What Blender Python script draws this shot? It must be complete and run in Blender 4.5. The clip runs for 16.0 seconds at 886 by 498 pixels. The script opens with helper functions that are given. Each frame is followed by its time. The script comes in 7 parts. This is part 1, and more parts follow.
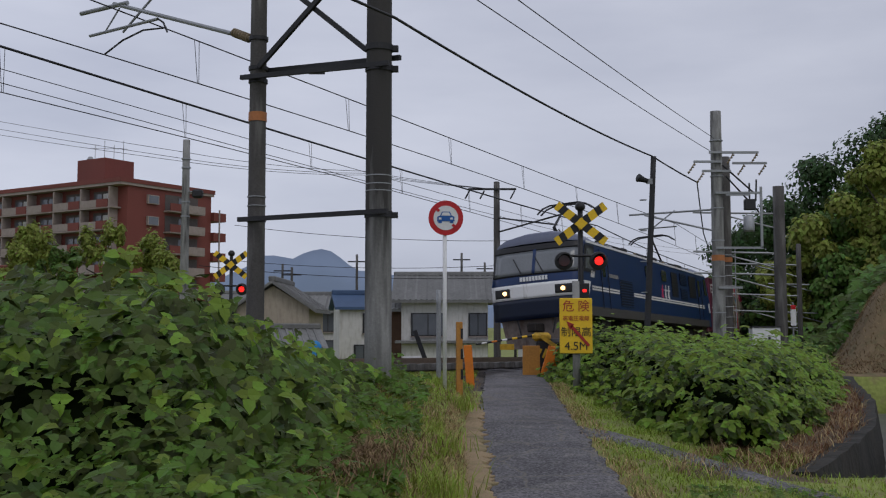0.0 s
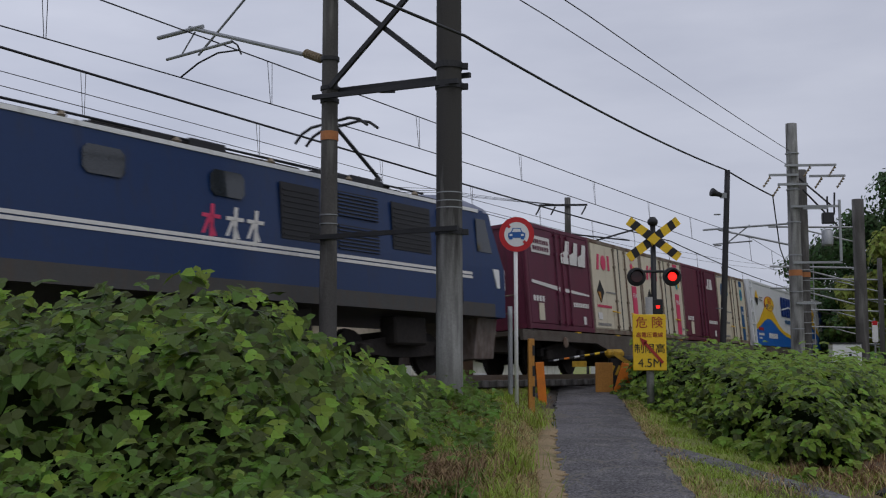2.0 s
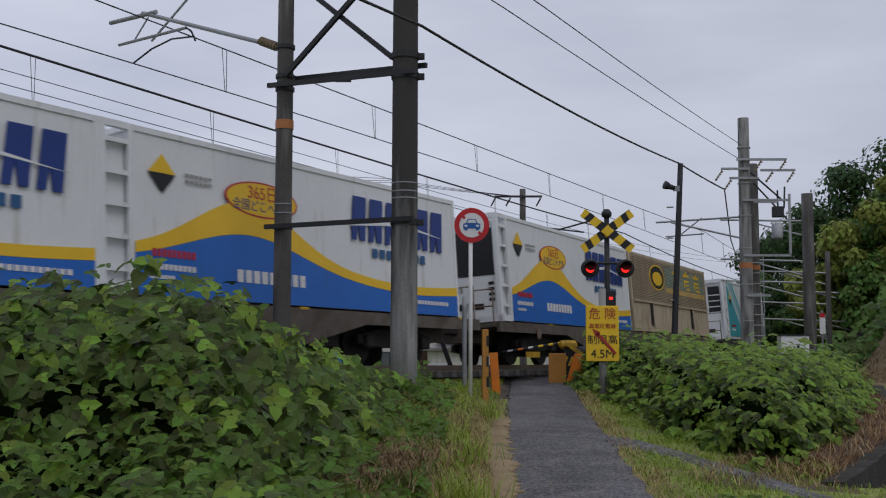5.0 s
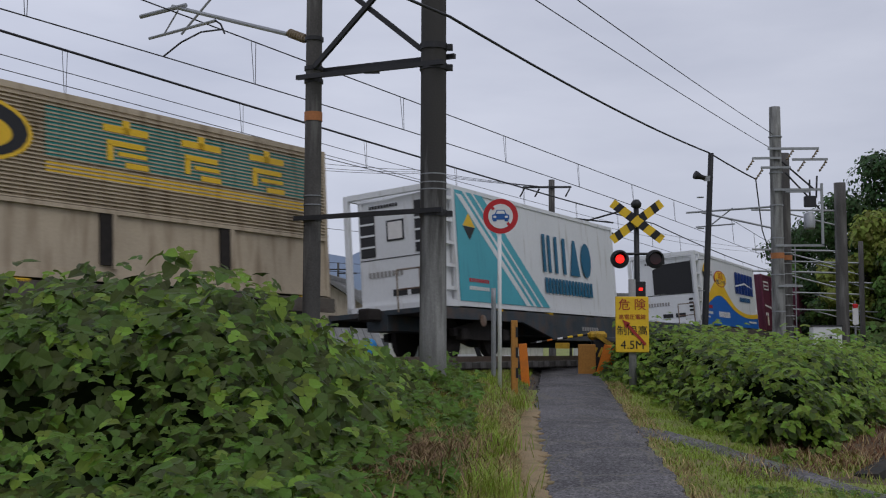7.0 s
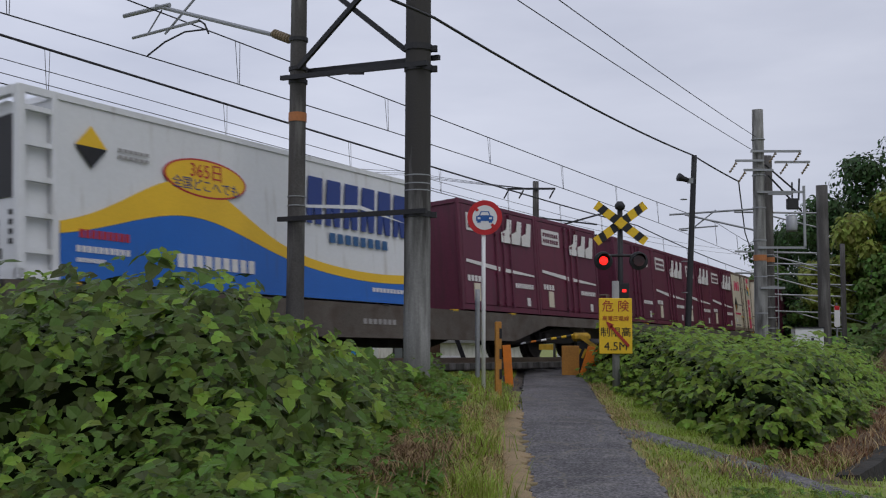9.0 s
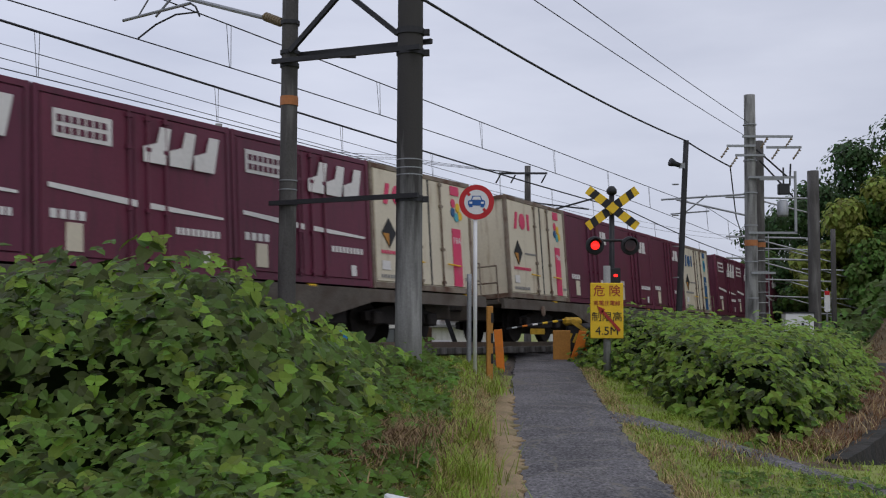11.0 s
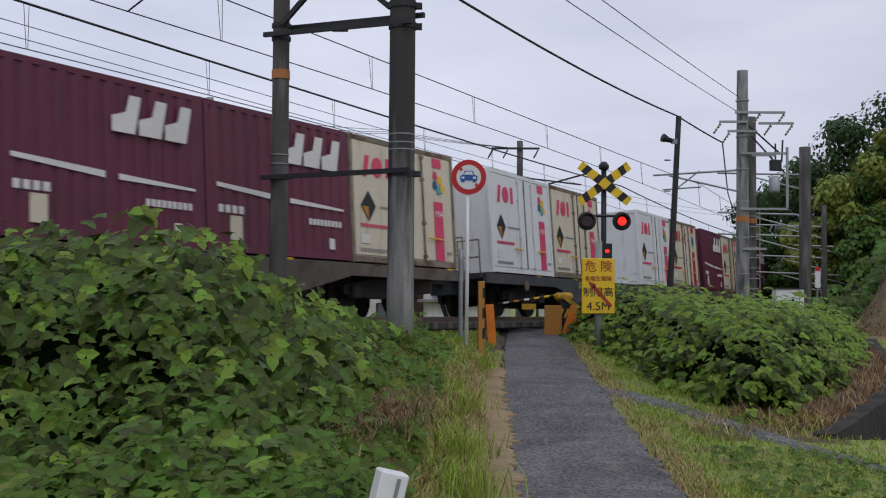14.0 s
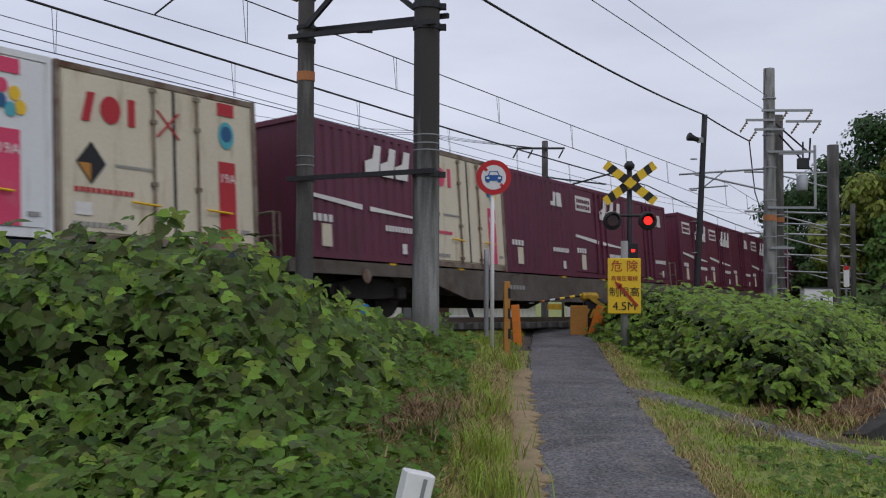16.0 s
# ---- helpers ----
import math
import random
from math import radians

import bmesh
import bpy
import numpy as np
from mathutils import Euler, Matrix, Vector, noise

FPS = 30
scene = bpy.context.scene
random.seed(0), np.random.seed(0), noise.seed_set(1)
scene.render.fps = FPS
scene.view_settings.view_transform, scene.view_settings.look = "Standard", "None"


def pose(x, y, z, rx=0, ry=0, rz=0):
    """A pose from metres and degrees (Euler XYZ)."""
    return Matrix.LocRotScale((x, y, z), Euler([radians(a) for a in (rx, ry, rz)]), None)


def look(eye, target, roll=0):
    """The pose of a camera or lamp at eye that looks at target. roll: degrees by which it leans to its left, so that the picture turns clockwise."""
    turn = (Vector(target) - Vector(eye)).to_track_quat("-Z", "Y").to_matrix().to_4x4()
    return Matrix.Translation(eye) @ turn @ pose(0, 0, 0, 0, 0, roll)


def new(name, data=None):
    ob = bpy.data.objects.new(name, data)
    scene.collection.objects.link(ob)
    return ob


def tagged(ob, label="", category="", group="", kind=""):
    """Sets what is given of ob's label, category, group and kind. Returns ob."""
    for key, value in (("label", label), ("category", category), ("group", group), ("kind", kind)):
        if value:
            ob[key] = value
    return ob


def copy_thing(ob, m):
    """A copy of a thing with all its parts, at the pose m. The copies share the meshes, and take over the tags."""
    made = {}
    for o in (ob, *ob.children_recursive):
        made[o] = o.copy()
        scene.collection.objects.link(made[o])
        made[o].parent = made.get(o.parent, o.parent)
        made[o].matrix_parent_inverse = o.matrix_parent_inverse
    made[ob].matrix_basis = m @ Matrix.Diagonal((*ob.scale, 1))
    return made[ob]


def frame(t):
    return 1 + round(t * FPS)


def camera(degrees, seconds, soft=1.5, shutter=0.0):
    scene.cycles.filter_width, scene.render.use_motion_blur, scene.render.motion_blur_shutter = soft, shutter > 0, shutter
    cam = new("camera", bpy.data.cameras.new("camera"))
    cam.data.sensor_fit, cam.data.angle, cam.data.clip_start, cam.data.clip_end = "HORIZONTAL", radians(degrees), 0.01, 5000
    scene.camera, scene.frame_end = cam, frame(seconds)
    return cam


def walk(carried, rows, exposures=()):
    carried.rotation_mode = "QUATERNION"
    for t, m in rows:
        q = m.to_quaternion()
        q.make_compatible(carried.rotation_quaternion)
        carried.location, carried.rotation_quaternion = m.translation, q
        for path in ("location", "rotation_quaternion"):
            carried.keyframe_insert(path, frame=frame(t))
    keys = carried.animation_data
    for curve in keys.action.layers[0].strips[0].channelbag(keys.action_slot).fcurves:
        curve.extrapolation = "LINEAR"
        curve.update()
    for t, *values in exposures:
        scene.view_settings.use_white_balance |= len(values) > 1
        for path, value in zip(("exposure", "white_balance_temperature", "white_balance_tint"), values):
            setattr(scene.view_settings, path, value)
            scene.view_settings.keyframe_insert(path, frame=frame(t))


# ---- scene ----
# ---- the camera and its way ----
VIEW = 45.93
EYE = (0.0, 0.0, 1.75)
cam = camera(VIEW, 16.0, soft=1.15, shutter=0.15)
TURNS = [  # seconds, yaw, pitch, roll
    (0.0, 0.00, 4.20, 0.00), (0.5, 1.31, 4.36, 0.00), (1.0, 1.96, 4.60, 0.01), (1.5, 2.89, 4.87, 0.03),
    (2.0, 3.90, 5.12, 0.07), (2.5, 4.51, 5.39, 0.06), (3.0, 3.60, 5.35, 0.10), (3.5, 0.65, 5.20, -0.08),
    (4.0, 0.48, 5.11, -0.10), (4.5, 0.87, 4.86, -0.14), (7.0, 3.00, 4.11, -0.10), (7.5, 3.19, 4.22, -0.14),
    (8.0, 2.92, 4.33, -0.09), (8.5, 2.48, 4.40, -0.11), (9.0, 2.12, 4.18, -0.19), (9.5, 1.97, 3.71, -0.19),
    (10.0, 1.86, 3.52, -0.23), (12.5, 1.45, 2.86, -0.34), (13.0, 1.43, 2.52, -0.41), (13.5, 1.27, 2.03, -0.34),
    (14.0, 1.21, 1.96, -0.45), (14.5, 1.41, 2.05, -0.51), (15.0, 2.40, 1.87, -0.46), (15.5, 2.66, 1.73, -0.46),
    (16.0, 2.60, 1.98, -0.24)]
walk(cam, [(t, pose(*EYE, 90 + p, r, y)) for t, y, p, r in TURNS],
     exposures=[(0.0, -0.08), (2.0, -0.10), (4.5, -0.05), (7.0, 0.0), (10.0, 0.13), (12.5, 0.19), (14.5, 0.23), (16.0, 0.19)])

# ---- overcast daylight ----
world = bpy.data.worlds.new("sky")
scene.world = world
world.use_nodes = True
wn, wl = world.node_tree.nodes, world.node_tree.links
wn.clear()
SUN_EL, SUN_AZ = radians(52), radians(150)
sky = wn.new("ShaderNodeTexSky")
sky.sky_type, sky.sun_disc, sky.sun_elevation, sky.sun_rotation = "NISHITA", False, SUN_EL, SUN_AZ
w_co = wn.new("ShaderNodeTexCoord")
w_map = wn.new("ShaderNodeMapping")
w_map.inputs["Scale"].default_value = (1.0, 1.0, 4.0)
w_noise = wn.new("ShaderNodeTexNoise")
w_noise.inputs["Scale"].default_value, w_noise.inputs["Detail"].default_value = 2.2, 6
w_ramp = wn.new("ShaderNodeValToRGB")
w_ramp.color_ramp.elements[0].position, w_ramp.color_ramp.elements[0].color = 0.36, (0.485, 0.515, 0.635, 1)
w_ramp.color_ramp.elements[1].position, w_ramp.color_ramp.elements[1].color = 0.66, (0.645, 0.672, 0.79, 1)
w_sat = wn.new("ShaderNodeVectorMath")
w_sat.operation = "SCALE"
w_sat.inputs["Scale"].default_value = 0.08
w_mix = wn.new("ShaderNodeMixRGB")
w_mix.inputs[0].default_value = 0.92
w_sep, w_side, w_tone = wn.new("ShaderNodeSeparateXYZ"), wn.new("ShaderNodeMapRange"), wn.new("ShaderNodeVectorMath")
w_side.inputs[1].default_value, w_side.inputs[2].default_value, w_side.inputs[3].default_value, w_side.inputs[4].default_value = -0.5, 0.5, 1.09, 0.90
w_tone.operation = "SCALE"
w_bg, w_out = wn.new("ShaderNodeBackground"), wn.new("ShaderNodeOutputWorld")
w_bg.inputs["Strength"].default_value = 1.0
for a, b in ((w_co.outputs["Generated"], w_map.inputs[0]), (w_map.outputs[0], w_noise.inputs[0]), (w_noise.outputs[0], w_ramp.inputs[0]),
             (sky.outputs[0], w_sat.inputs[0]), (w_sat.outputs[0], w_mix.inputs[1]), (w_ramp.outputs[0], w_mix.inputs[2]),
             (w_co.outputs["Generated"], w_sep.inputs[0]), (w_sep.outputs[0], w_side.inputs[0]), (w_mix.outputs[0], w_tone.inputs[0]), (w_side.outputs[0], w_tone.inputs["Scale"]), (w_tone.outputs[0], w_bg.inputs[0]), (w_bg.outputs[0], w_out.inputs[0])):
    wl.new(a, b)
sun = new("sun", bpy.data.lights.new("sun", "SUN"))
sun.data.energy, sun.data.angle, sun.data.color = 0.6, radians(35), (1.0, 0.97, 0.93)
sun.matrix_basis = look((0, 0, 0), (-math.sin(SUN_AZ) * math.cos(SUN_EL), -math.cos(SUN_AZ) * math.cos(SUN_EL), -math.sin(SUN_EL)))


# ---- materials ----
def mat(name, color, rough=0.6, metal=0.0, spread=0.25, grain=30.0, big=1.2, bump=0.25, dirt=None, dirt_at=(0.55, 0.75), streak=0.0,
        island=0.0, obj=0.0, emit=0.0, spec=0.4, world_space=False):
    """Two scales of variation on a base colour, with optional dirt (streaked along z) and bump."""
    m = bpy.data.materials.new(name)
    m.use_nodes = True
    n, l = m.node_tree.nodes, m.node_tree.links
    b = n["Principled BSDF"]
    b.inputs["Roughness"].default_value, b.inputs["Metallic"].default_value = rough, metal
    b.inputs["Specular IOR Level"].default_value = spec
    if world_space:
        co = n.new("ShaderNodeNewGeometry").outputs["Position"]
    else:
        co = n.new("ShaderNodeTexCoord").outputs["Object"]
    fine, wide = n.new("ShaderNodeTexNoise"), n.new("ShaderNodeTexNoise")
    fine.inputs["Scale"].default_value, fine.inputs["Detail"].default_value = grain, 5
    wide.inputs["Scale"].default_value, wide.inputs["Detail"].default_value = big, 4
    l.new(co, fine.inputs[0]), l.new(co, wide.inputs[0])
    add = n.new("ShaderNodeMath")
    add.operation = "ADD"
    l.new(fine.outputs[0], add.inputs[0]), l.new(wide.outputs[0], add.inputs[1])
    val = n.new("ShaderNodeMapRange")
    val.inputs[1].default_value, val.inputs[2].default_value = 0.6, 1.4
    val.inputs[3].default_value, val.inputs[4].default_value = 1 - spread, 1 + spread
    l.new(add.outputs[0], val.inputs[0])
    hsv = n.new("ShaderNodeHueSaturation")
    hsv.inputs["Color"].default_value = (*color, 1)
    fac = val.outputs[0]
    if island or obj:
        rnd = n.new("ShaderNodeNewGeometry").outputs["Random Per Island"] if island else n.new("ShaderNodeObjectInfo").outputs["Random"]
        rr = n.new("ShaderNodeMapRange")
        rr.inputs[3].default_value, rr.inputs[4].default_value = 1 - (island or obj), 1 + (island or obj)
        l.new(rnd, rr.inputs[0])
        mul = n.new("ShaderNodeMath")
        mul.operation = "MULTIPLY"
        l.new(fac, mul.inputs[0]), l.new(rr.outputs[0], mul.inputs[1])
        fac = mul.outputs[0]
        hh = n.new("ShaderNodeMapRange")
        hh.inputs[3].default_value, hh.inputs[4].default_value = 0.5 - 0.06 * (island or obj), 0.5 + 0.05 * (island or obj)
        l.new(rnd, hh.inputs[0]), l.new(hh.outputs[0], hsv.inputs["Hue"])
    l.new(fac, hsv.inputs["Value"])
    out = hsv.outputs[0]
    if dirt:
        dm = n.new("ShaderNodeMapping")
        dm.inputs["Scale"].default_value = (1, 1, 1 - streak)
        dn = n.new("ShaderNodeTexNoise")
        dn.inputs["Scale"].default_value, dn.inputs["Detail"].default_value = (7.0 if streak else 2.5), 6
        l.new(co, dm.inputs[0]), l.new(dm.outputs[0], dn.inputs[0])
        dr = n.new("ShaderNodeMapRange")
        dr.inputs[1].default_value, dr.inputs[2].default_value = dirt_at
        l.new(dn.outputs[0], dr.inputs[0])
        mx = n.new("ShaderNodeMixRGB")
        mx.inputs[2].default_value = (*dirt, 1)
        l.new(dr.outputs[0], mx.inputs[0]), l.new(out, mx.inputs[1])
        out = mx.outputs[0]
    l.new(out, b.inputs["Base Color"])
    if emit:
        l.new(out, b.inputs["Emission Color"])
        b.inputs["Emission Strength"].default_value = emit
    if bump:
        bp = n.new("ShaderNodeBump")
        bp.inputs["Strength"].default_value, bp.inputs["Distance"].default_value = bump, 0.02
        l.new(fine.outputs[0], bp.inputs["Height"]), l.new(bp.outputs[0], b.inputs["Normal"])
    return m


def leaf_mat(name, color, island=0.45, glow=0.3, rough=0.5, spec=0.22):
    """Foliage: each leaf has a shade of its own, and some light passes through."""
    m = mat(name, color, rough, spread=0.15, grain=60, big=0.7, bump=0.1, island=island, spec=spec, world_space=True)
    n, l = m.node_tree.nodes, m.node_tree.links
    b, o = n["Principled BSDF"], n["Material Output"]
    tr, mx = n.new("ShaderNodeBsdfTranslucent"), n.new("ShaderNodeMixShader")
    l.new(b.inputs["Base Color"].links[0].from_socket, tr.inputs["Color"])
    mx.inputs[0].default_value = glow
    l.new(b.outputs[0], mx.inputs[1]), l.new(tr.outputs[0], mx.inputs[2]), l.new(mx.outputs[0], o.inputs["Surface"])
    return m


def glass_mat(name, color=(0.02, 0.025, 0.03), rough=0.08):
    return mat(name, color, rough, spread=0.2, bump=0.0, spec=0.8)


M = dict(
    asphalt=mat("asphalt", (0.105, 0.10, 0.105), 0.85, spread=0.85, grain=30, big=0.8, bump=0.9, dirt=(0.17, 0.16, 0.15), dirt_at=(0.52, 0.8), world_space=True),
    soil=mat("grass_soil", (0.21, 0.245, 0.06), 0.95, spread=0.4, grain=9, big=0.6, bump=0.8, dirt=(0.19, 0.14, 0.075), dirt_at=(0.5, 0.7), world_space=True),
    earth=mat("bare_earth", (0.165, 0.12, 0.065), 0.95, spread=0.35, grain=9, big=0.5, bump=0.15, dirt=(0.11, 0.105, 0.045), dirt_at=(0.5, 0.75), world_space=True),
    bank=mat("rusty_brown_bank", (0.13, 0.085, 0.05), 0.95, spread=0.45, grain=14, big=1.2, bump=1.0, dirt=(0.07, 0.06, 0.03), dirt_at=(0.48, 0.7), world_space=True),
    ballast=mat("ballast", (0.075, 0.063, 0.055), 0.95, spread=0.6, grain=26, big=1.0, bump=1.0, world_space=True),
    concrete=mat("concrete", (0.25, 0.25, 0.24), 0.85, spread=0.25, grain=35, big=1.5, bump=0.4, dirt=(0.06, 0.058, 0.055), dirt_at=(0.45, 0.7), streak=0.85),
    oldpole=mat("weathered_pole", (0.075, 0.07, 0.066), 0.8, spread=0.35, grain=35, big=1.2, bump=0.4, dirt=(0.18, 0.175, 0.165), dirt_at=(0.52, 0.75), streak=0.9),
    basepole=mat("grey_pole_concrete", (0.27, 0.27, 0.26), 0.85, spread=0.2, grain=35, big=1.2, bump=0.3, dirt=(0.10, 0.095, 0.09), dirt_at=(0.5, 0.75), streak=0.85),
    stained=None,
    steel=mat("galvanised_steel", (0.30, 0.31, 0.32), 0.55, 0.6, spread=0.25, grain=40, bump=0.15),
    darksteel=mat("dark_steel", (0.035, 0.035, 0.038), 0.6, 0.4, spread=0.35, grain=40, bump=0.2),
    rust=mat("rusty_steel", (0.10, 0.055, 0.035), 0.85, 0.2, spread=0.45, grain=25, bump=0.4),
    rail=mat("rail_steel", (0.22, 0.17, 0.14), 0.4, 0.8, spread=0.3, bump=0.2),
    wire=mat("wire", (0.03, 0.03, 0.033), 0.6, 0.3, bump=0),
    porcelain=mat("brown_porcelain", (0.22, 0.17, 0.11), 0.25, bump=0.05),
    white=mat("white_paint", (0.72, 0.72, 0.72), 0.45, spread=0.08, bump=0.08, dirt=(0.40, 0.39, 0.36), dirt_at=(0.6, 0.8), streak=0.8),
    black=mat("black_paint", (0.012, 0.012, 0.014), 0.5, spread=0.3, bump=0.1),
    yellow=mat("yellow_paint", (0.78, 0.50, 0.02), 0.5, spread=0.1, bump=0.08, dirt=(0.35, 0.22, 0.03), dirt_at=(0.62, 0.82)),
    orange=mat("orange_paint", (0.72, 0.20, 0.015), 0.55, spread=0.15, bump=0.1, dirt=(0.33, 0.12, 0.03), dirt_at=(0.5, 0.75)),
    brownpost=mat("faded_orange_post", (0.42, 0.19, 0.035), 0.6, spread=0.25, bump=0.2),
    orangeband=mat("orange_band", (0.40, 0.15, 0.05), 0.6, spread=0.2, bump=0.1),
    red=mat("sign_red", (0.50, 0.015, 0.02), 0.4, spread=0.08, bump=0.03),
    signred=mat("sign_text_red", (0.35, 0.03, 0.02), 0.5, spread=0.08, bump=0.0),
    signblue=mat("sign_blue", (0.015, 0.10, 0.35), 0.4, spread=0.05, bump=0.0),
    lampred=mat("lamp_red_on", (1.0, 0.018, 0.014), 0.3, spread=0.02, bump=0, emit=1.7),
    lampoff=mat("unlit_lens_blind", (0.05, 0.008, 0.008), 0.2, spread=0.1, bump=0),
    headlamp=mat("headlamp_glow", (1.0, 0.60, 0.24), 0.2, spread=0.02, bump=0, emit=3.2),
    glass=glass_mat("window_glass"),
    winglass=glass_mat("house_glass", (0.10, 0.11, 0.13), 0.15),
)
# the asphalt: pale and dark stones in it, and a web of fine cracks
_n, _l = M["asphalt"].node_tree.nodes, M["asphalt"].node_tree.links
_b = _n["Principled BSDF"]
_co = _n.new("ShaderNodeNewGeometry").outputs["Position"]
_st, _cr, _wp, _mp, _sr, _cm, _m1, _m2 = (_n.new("ShaderNode" + k) for k in ("TexVoronoi", "TexVoronoi", "TexNoise", "MixRGB", "MapRange", "MapRange", "MixRGB", "MixRGB"))
_st.inputs["Scale"].default_value = 42.0
_l.new(_co, _st.inputs["Vector"])
_sr.inputs[3].default_value, _sr.inputs[4].default_value = 0.35, 1.75
_l.new(_st.outputs["Color"], _sr.inputs[0])
_m1.blend_type, _m1.inputs[0].default_value = "MULTIPLY", 1.0
_l.new(_b.inputs["Base Color"].links[0].from_socket, _m1.inputs[1]), _l.new(_sr.outputs[0], _m1.inputs[2])
_wp.inputs["Scale"].default_value, _wp.inputs["Detail"].default_value = 3.0, 6
_l.new(_co, _wp.inputs[0])
_mp.blend_type, _mp.inputs[0].default_value = "ADD", 0.35
_l.new(_co, _mp.inputs[1]), _l.new(_wp.outputs["Color"], _mp.inputs[2])
_cr.feature = "DISTANCE_TO_EDGE"
_cr.inputs["Scale"].default_value = 0.75
_l.new(_mp.outputs[0], _cr.inputs["Vector"])
_cm.inputs[1].default_value, _cm.inputs[2].default_value, _cm.inputs[3].default_value, _cm.inputs[4].default_value = 0.004, 0.016, 0.75, 0.0
_l.new(_cr.outputs["Distance"], _cm.inputs[0]), _l.new(_cm.outputs[0], _m2.inputs[0])
_l.new(_m1.outputs[0], _m2.inputs[1])
_m2.inputs[2].default_value = (0.16, 0.145, 0.12, 1)
_l.new(_m2.outputs[0], _b.inputs["Base Color"])
# the stout pole: grey concrete that blackens upwards in ragged streaks
M["stained"] = mat("stained_pole", (0.27, 0.27, 0.26), 0.85, spread=0.2, grain=35, big=1.2, bump=0.3)
_n, _l = M["stained"].node_tree.nodes, M["stained"].node_tree.links
_b = _n["Principled BSDF"]
_co = _n.new("ShaderNodeTexCoord").outputs["Object"]
_sep, _map, _ns, _add, _rg, _mx = (_n.new("ShaderNode" + k) for k in ("SeparateXYZ", "Mapping", "TexNoise", "Math", "MapRange", "MixRGB"))
_map.inputs["Scale"].default_value = (1, 1, 0.12)
_ns.inputs["Scale"].default_value, _ns.inputs["Detail"].default_value = 9.0, 6
_l.new(_co, _sep.inputs[0]), _l.new(_co, _map.inputs[0]), _l.new(_map.outputs[0], _ns.inputs[0])
_add.operation = "MULTIPLY_ADD"
_add.inputs[1].default_value = 5.0
_l.new(_ns.outputs[0], _add.inputs[0]), _l.new(_sep.outputs[2], _add.inputs[2])
_rg.inputs[1].default_value, _rg.inputs[2].default_value = 3.6, 6.2
_l.new(_add.outputs[0], _rg.inputs[0]), _l.new(_rg.outputs[0], _mx.inputs[0])
_l.new(_b.inputs["Base Color"].links[0].from_socket, _mx.inputs[1])
_mx.inputs[2].default_value = (0.045, 0.042, 0.04, 1)
_l.new(_mx.outputs[0], _b.inputs["Base Color"])


# ---- mesh helpers ----
def link(name, bm, material, parent=None, label="", smooth=False):
    """One bmesh becomes one mesh object, under a parent if there is one."""
    me = bpy.data.meshes.new(name)
    bm.normal_update()
    bm.to_mesh(me)
    bm.free()
    me.materials.append(material)
    if smooth:
        me.polygons.foreach_set("use_smooth", [True] * len(me.polygons))
    ob = new(name, me)
    if parent:
        ob.parent = parent
    if label:
        ob["label"] = label
    return ob


part = link


def thing(name, label, category, group="", kind="", m=None):
    ob = new(name)
    ob.empty_display_size = 0.2
    tagged(ob, label, category, group, kind)
    if m is not None:
        ob.matrix_basis = m
    return ob


def box(bm, x0, x1, y0, y1, z0, z1, bevel=0.0):
    v = [bm.verts.new((x, y, z)) for x in (x0, x1) for y in (y0, y1) for z in (z0, z1)]
    fs = [bm.faces.new([v[i] for i in f]) for f in ((0, 1, 3, 2), (4, 6, 7, 5), (0, 4, 5, 1), (2, 3, 7, 6), (0, 2, 6, 4), (1, 5, 7, 3))]
    if bevel:
        es = list({e for f in fs for e in f.edges})
        bmesh.ops.bevel(bm, geom=es, offset=bevel, segments=1, affect="EDGES")
    return bm


def boxed(*args, bevel=0.0):
    return box(bmesh.new(), *args, bevel=bevel)


def rod(bm, a, b, r, r2=None, n=8):
    """A round bar from a to b, tapered to r2."""
    a, b = Vector(a), Vector(b)
    r2 = r if r2 is None else r2
    q = (b - a).to_track_quat("Z", "Y").to_matrix()
    rings = []
    for c, rad in ((a, r), (b, r2)):
        rings.append([bm.verts.new(c + q @ Vector((rad * math.cos(2 * math.pi * i / n), rad * math.sin(2 * math.pi * i / n), 0))) for i in range(n)])
    for i in range(n):
        bm.faces.new((rings[0][i], rings[0][(i + 1) % n], rings[1][(i + 1) % n], rings[1][i]))
    bm.faces.new(rings[0][::-1])
    bm.faces.new(rings[1])
    return bm


def bar(bm, a, b, w, h):
    """A square bar from a to b, w wide and h high."""
    a, b = Vector(a), Vector(b)
    d = (b - a).normalized()
    up = Vector((0, 0, 1)) if abs(d.z) < 0.95 else Vector((0, 1, 0))
    s = d.cross(up).normalized()
    u = s.cross(d).normalized()
    v = [bm.verts.new(c + s * i * w / 2 + u * j * h / 2) for c in (a, b) for i, j in ((-1, -1), (1, -1), (1, 1), (-1, 1))]
    for f in ((0, 3, 2, 1), (4, 5, 6, 7), (0, 1, 5, 4), (1, 2, 6, 5), (2, 3, 7, 6), (3, 0, 4, 7)):
        bm.faces.new([v[i] for i in f])
    return bm


def lathe(bm, rows, n=16, m=None):
    """A turned shape from (radius, z) rows; m places it."""
    m = m or Matrix()
    rings = [[bm.verts.new(m @ Vector((r * math.cos(2 * math.pi * i / n), r * math.sin(2 * math.pi * i / n), z))) for i in range(n)] for r, z in rows]
    for a, b in zip(rings, rings[1:]):
        for i in range(n):
            bm.faces.new((a[i], a[(i + 1) % n], b[(i + 1) % n], b[i]))
    bm.faces.new(rings[0][::-1])
    bm.faces.new(rings[-1])
    return bm


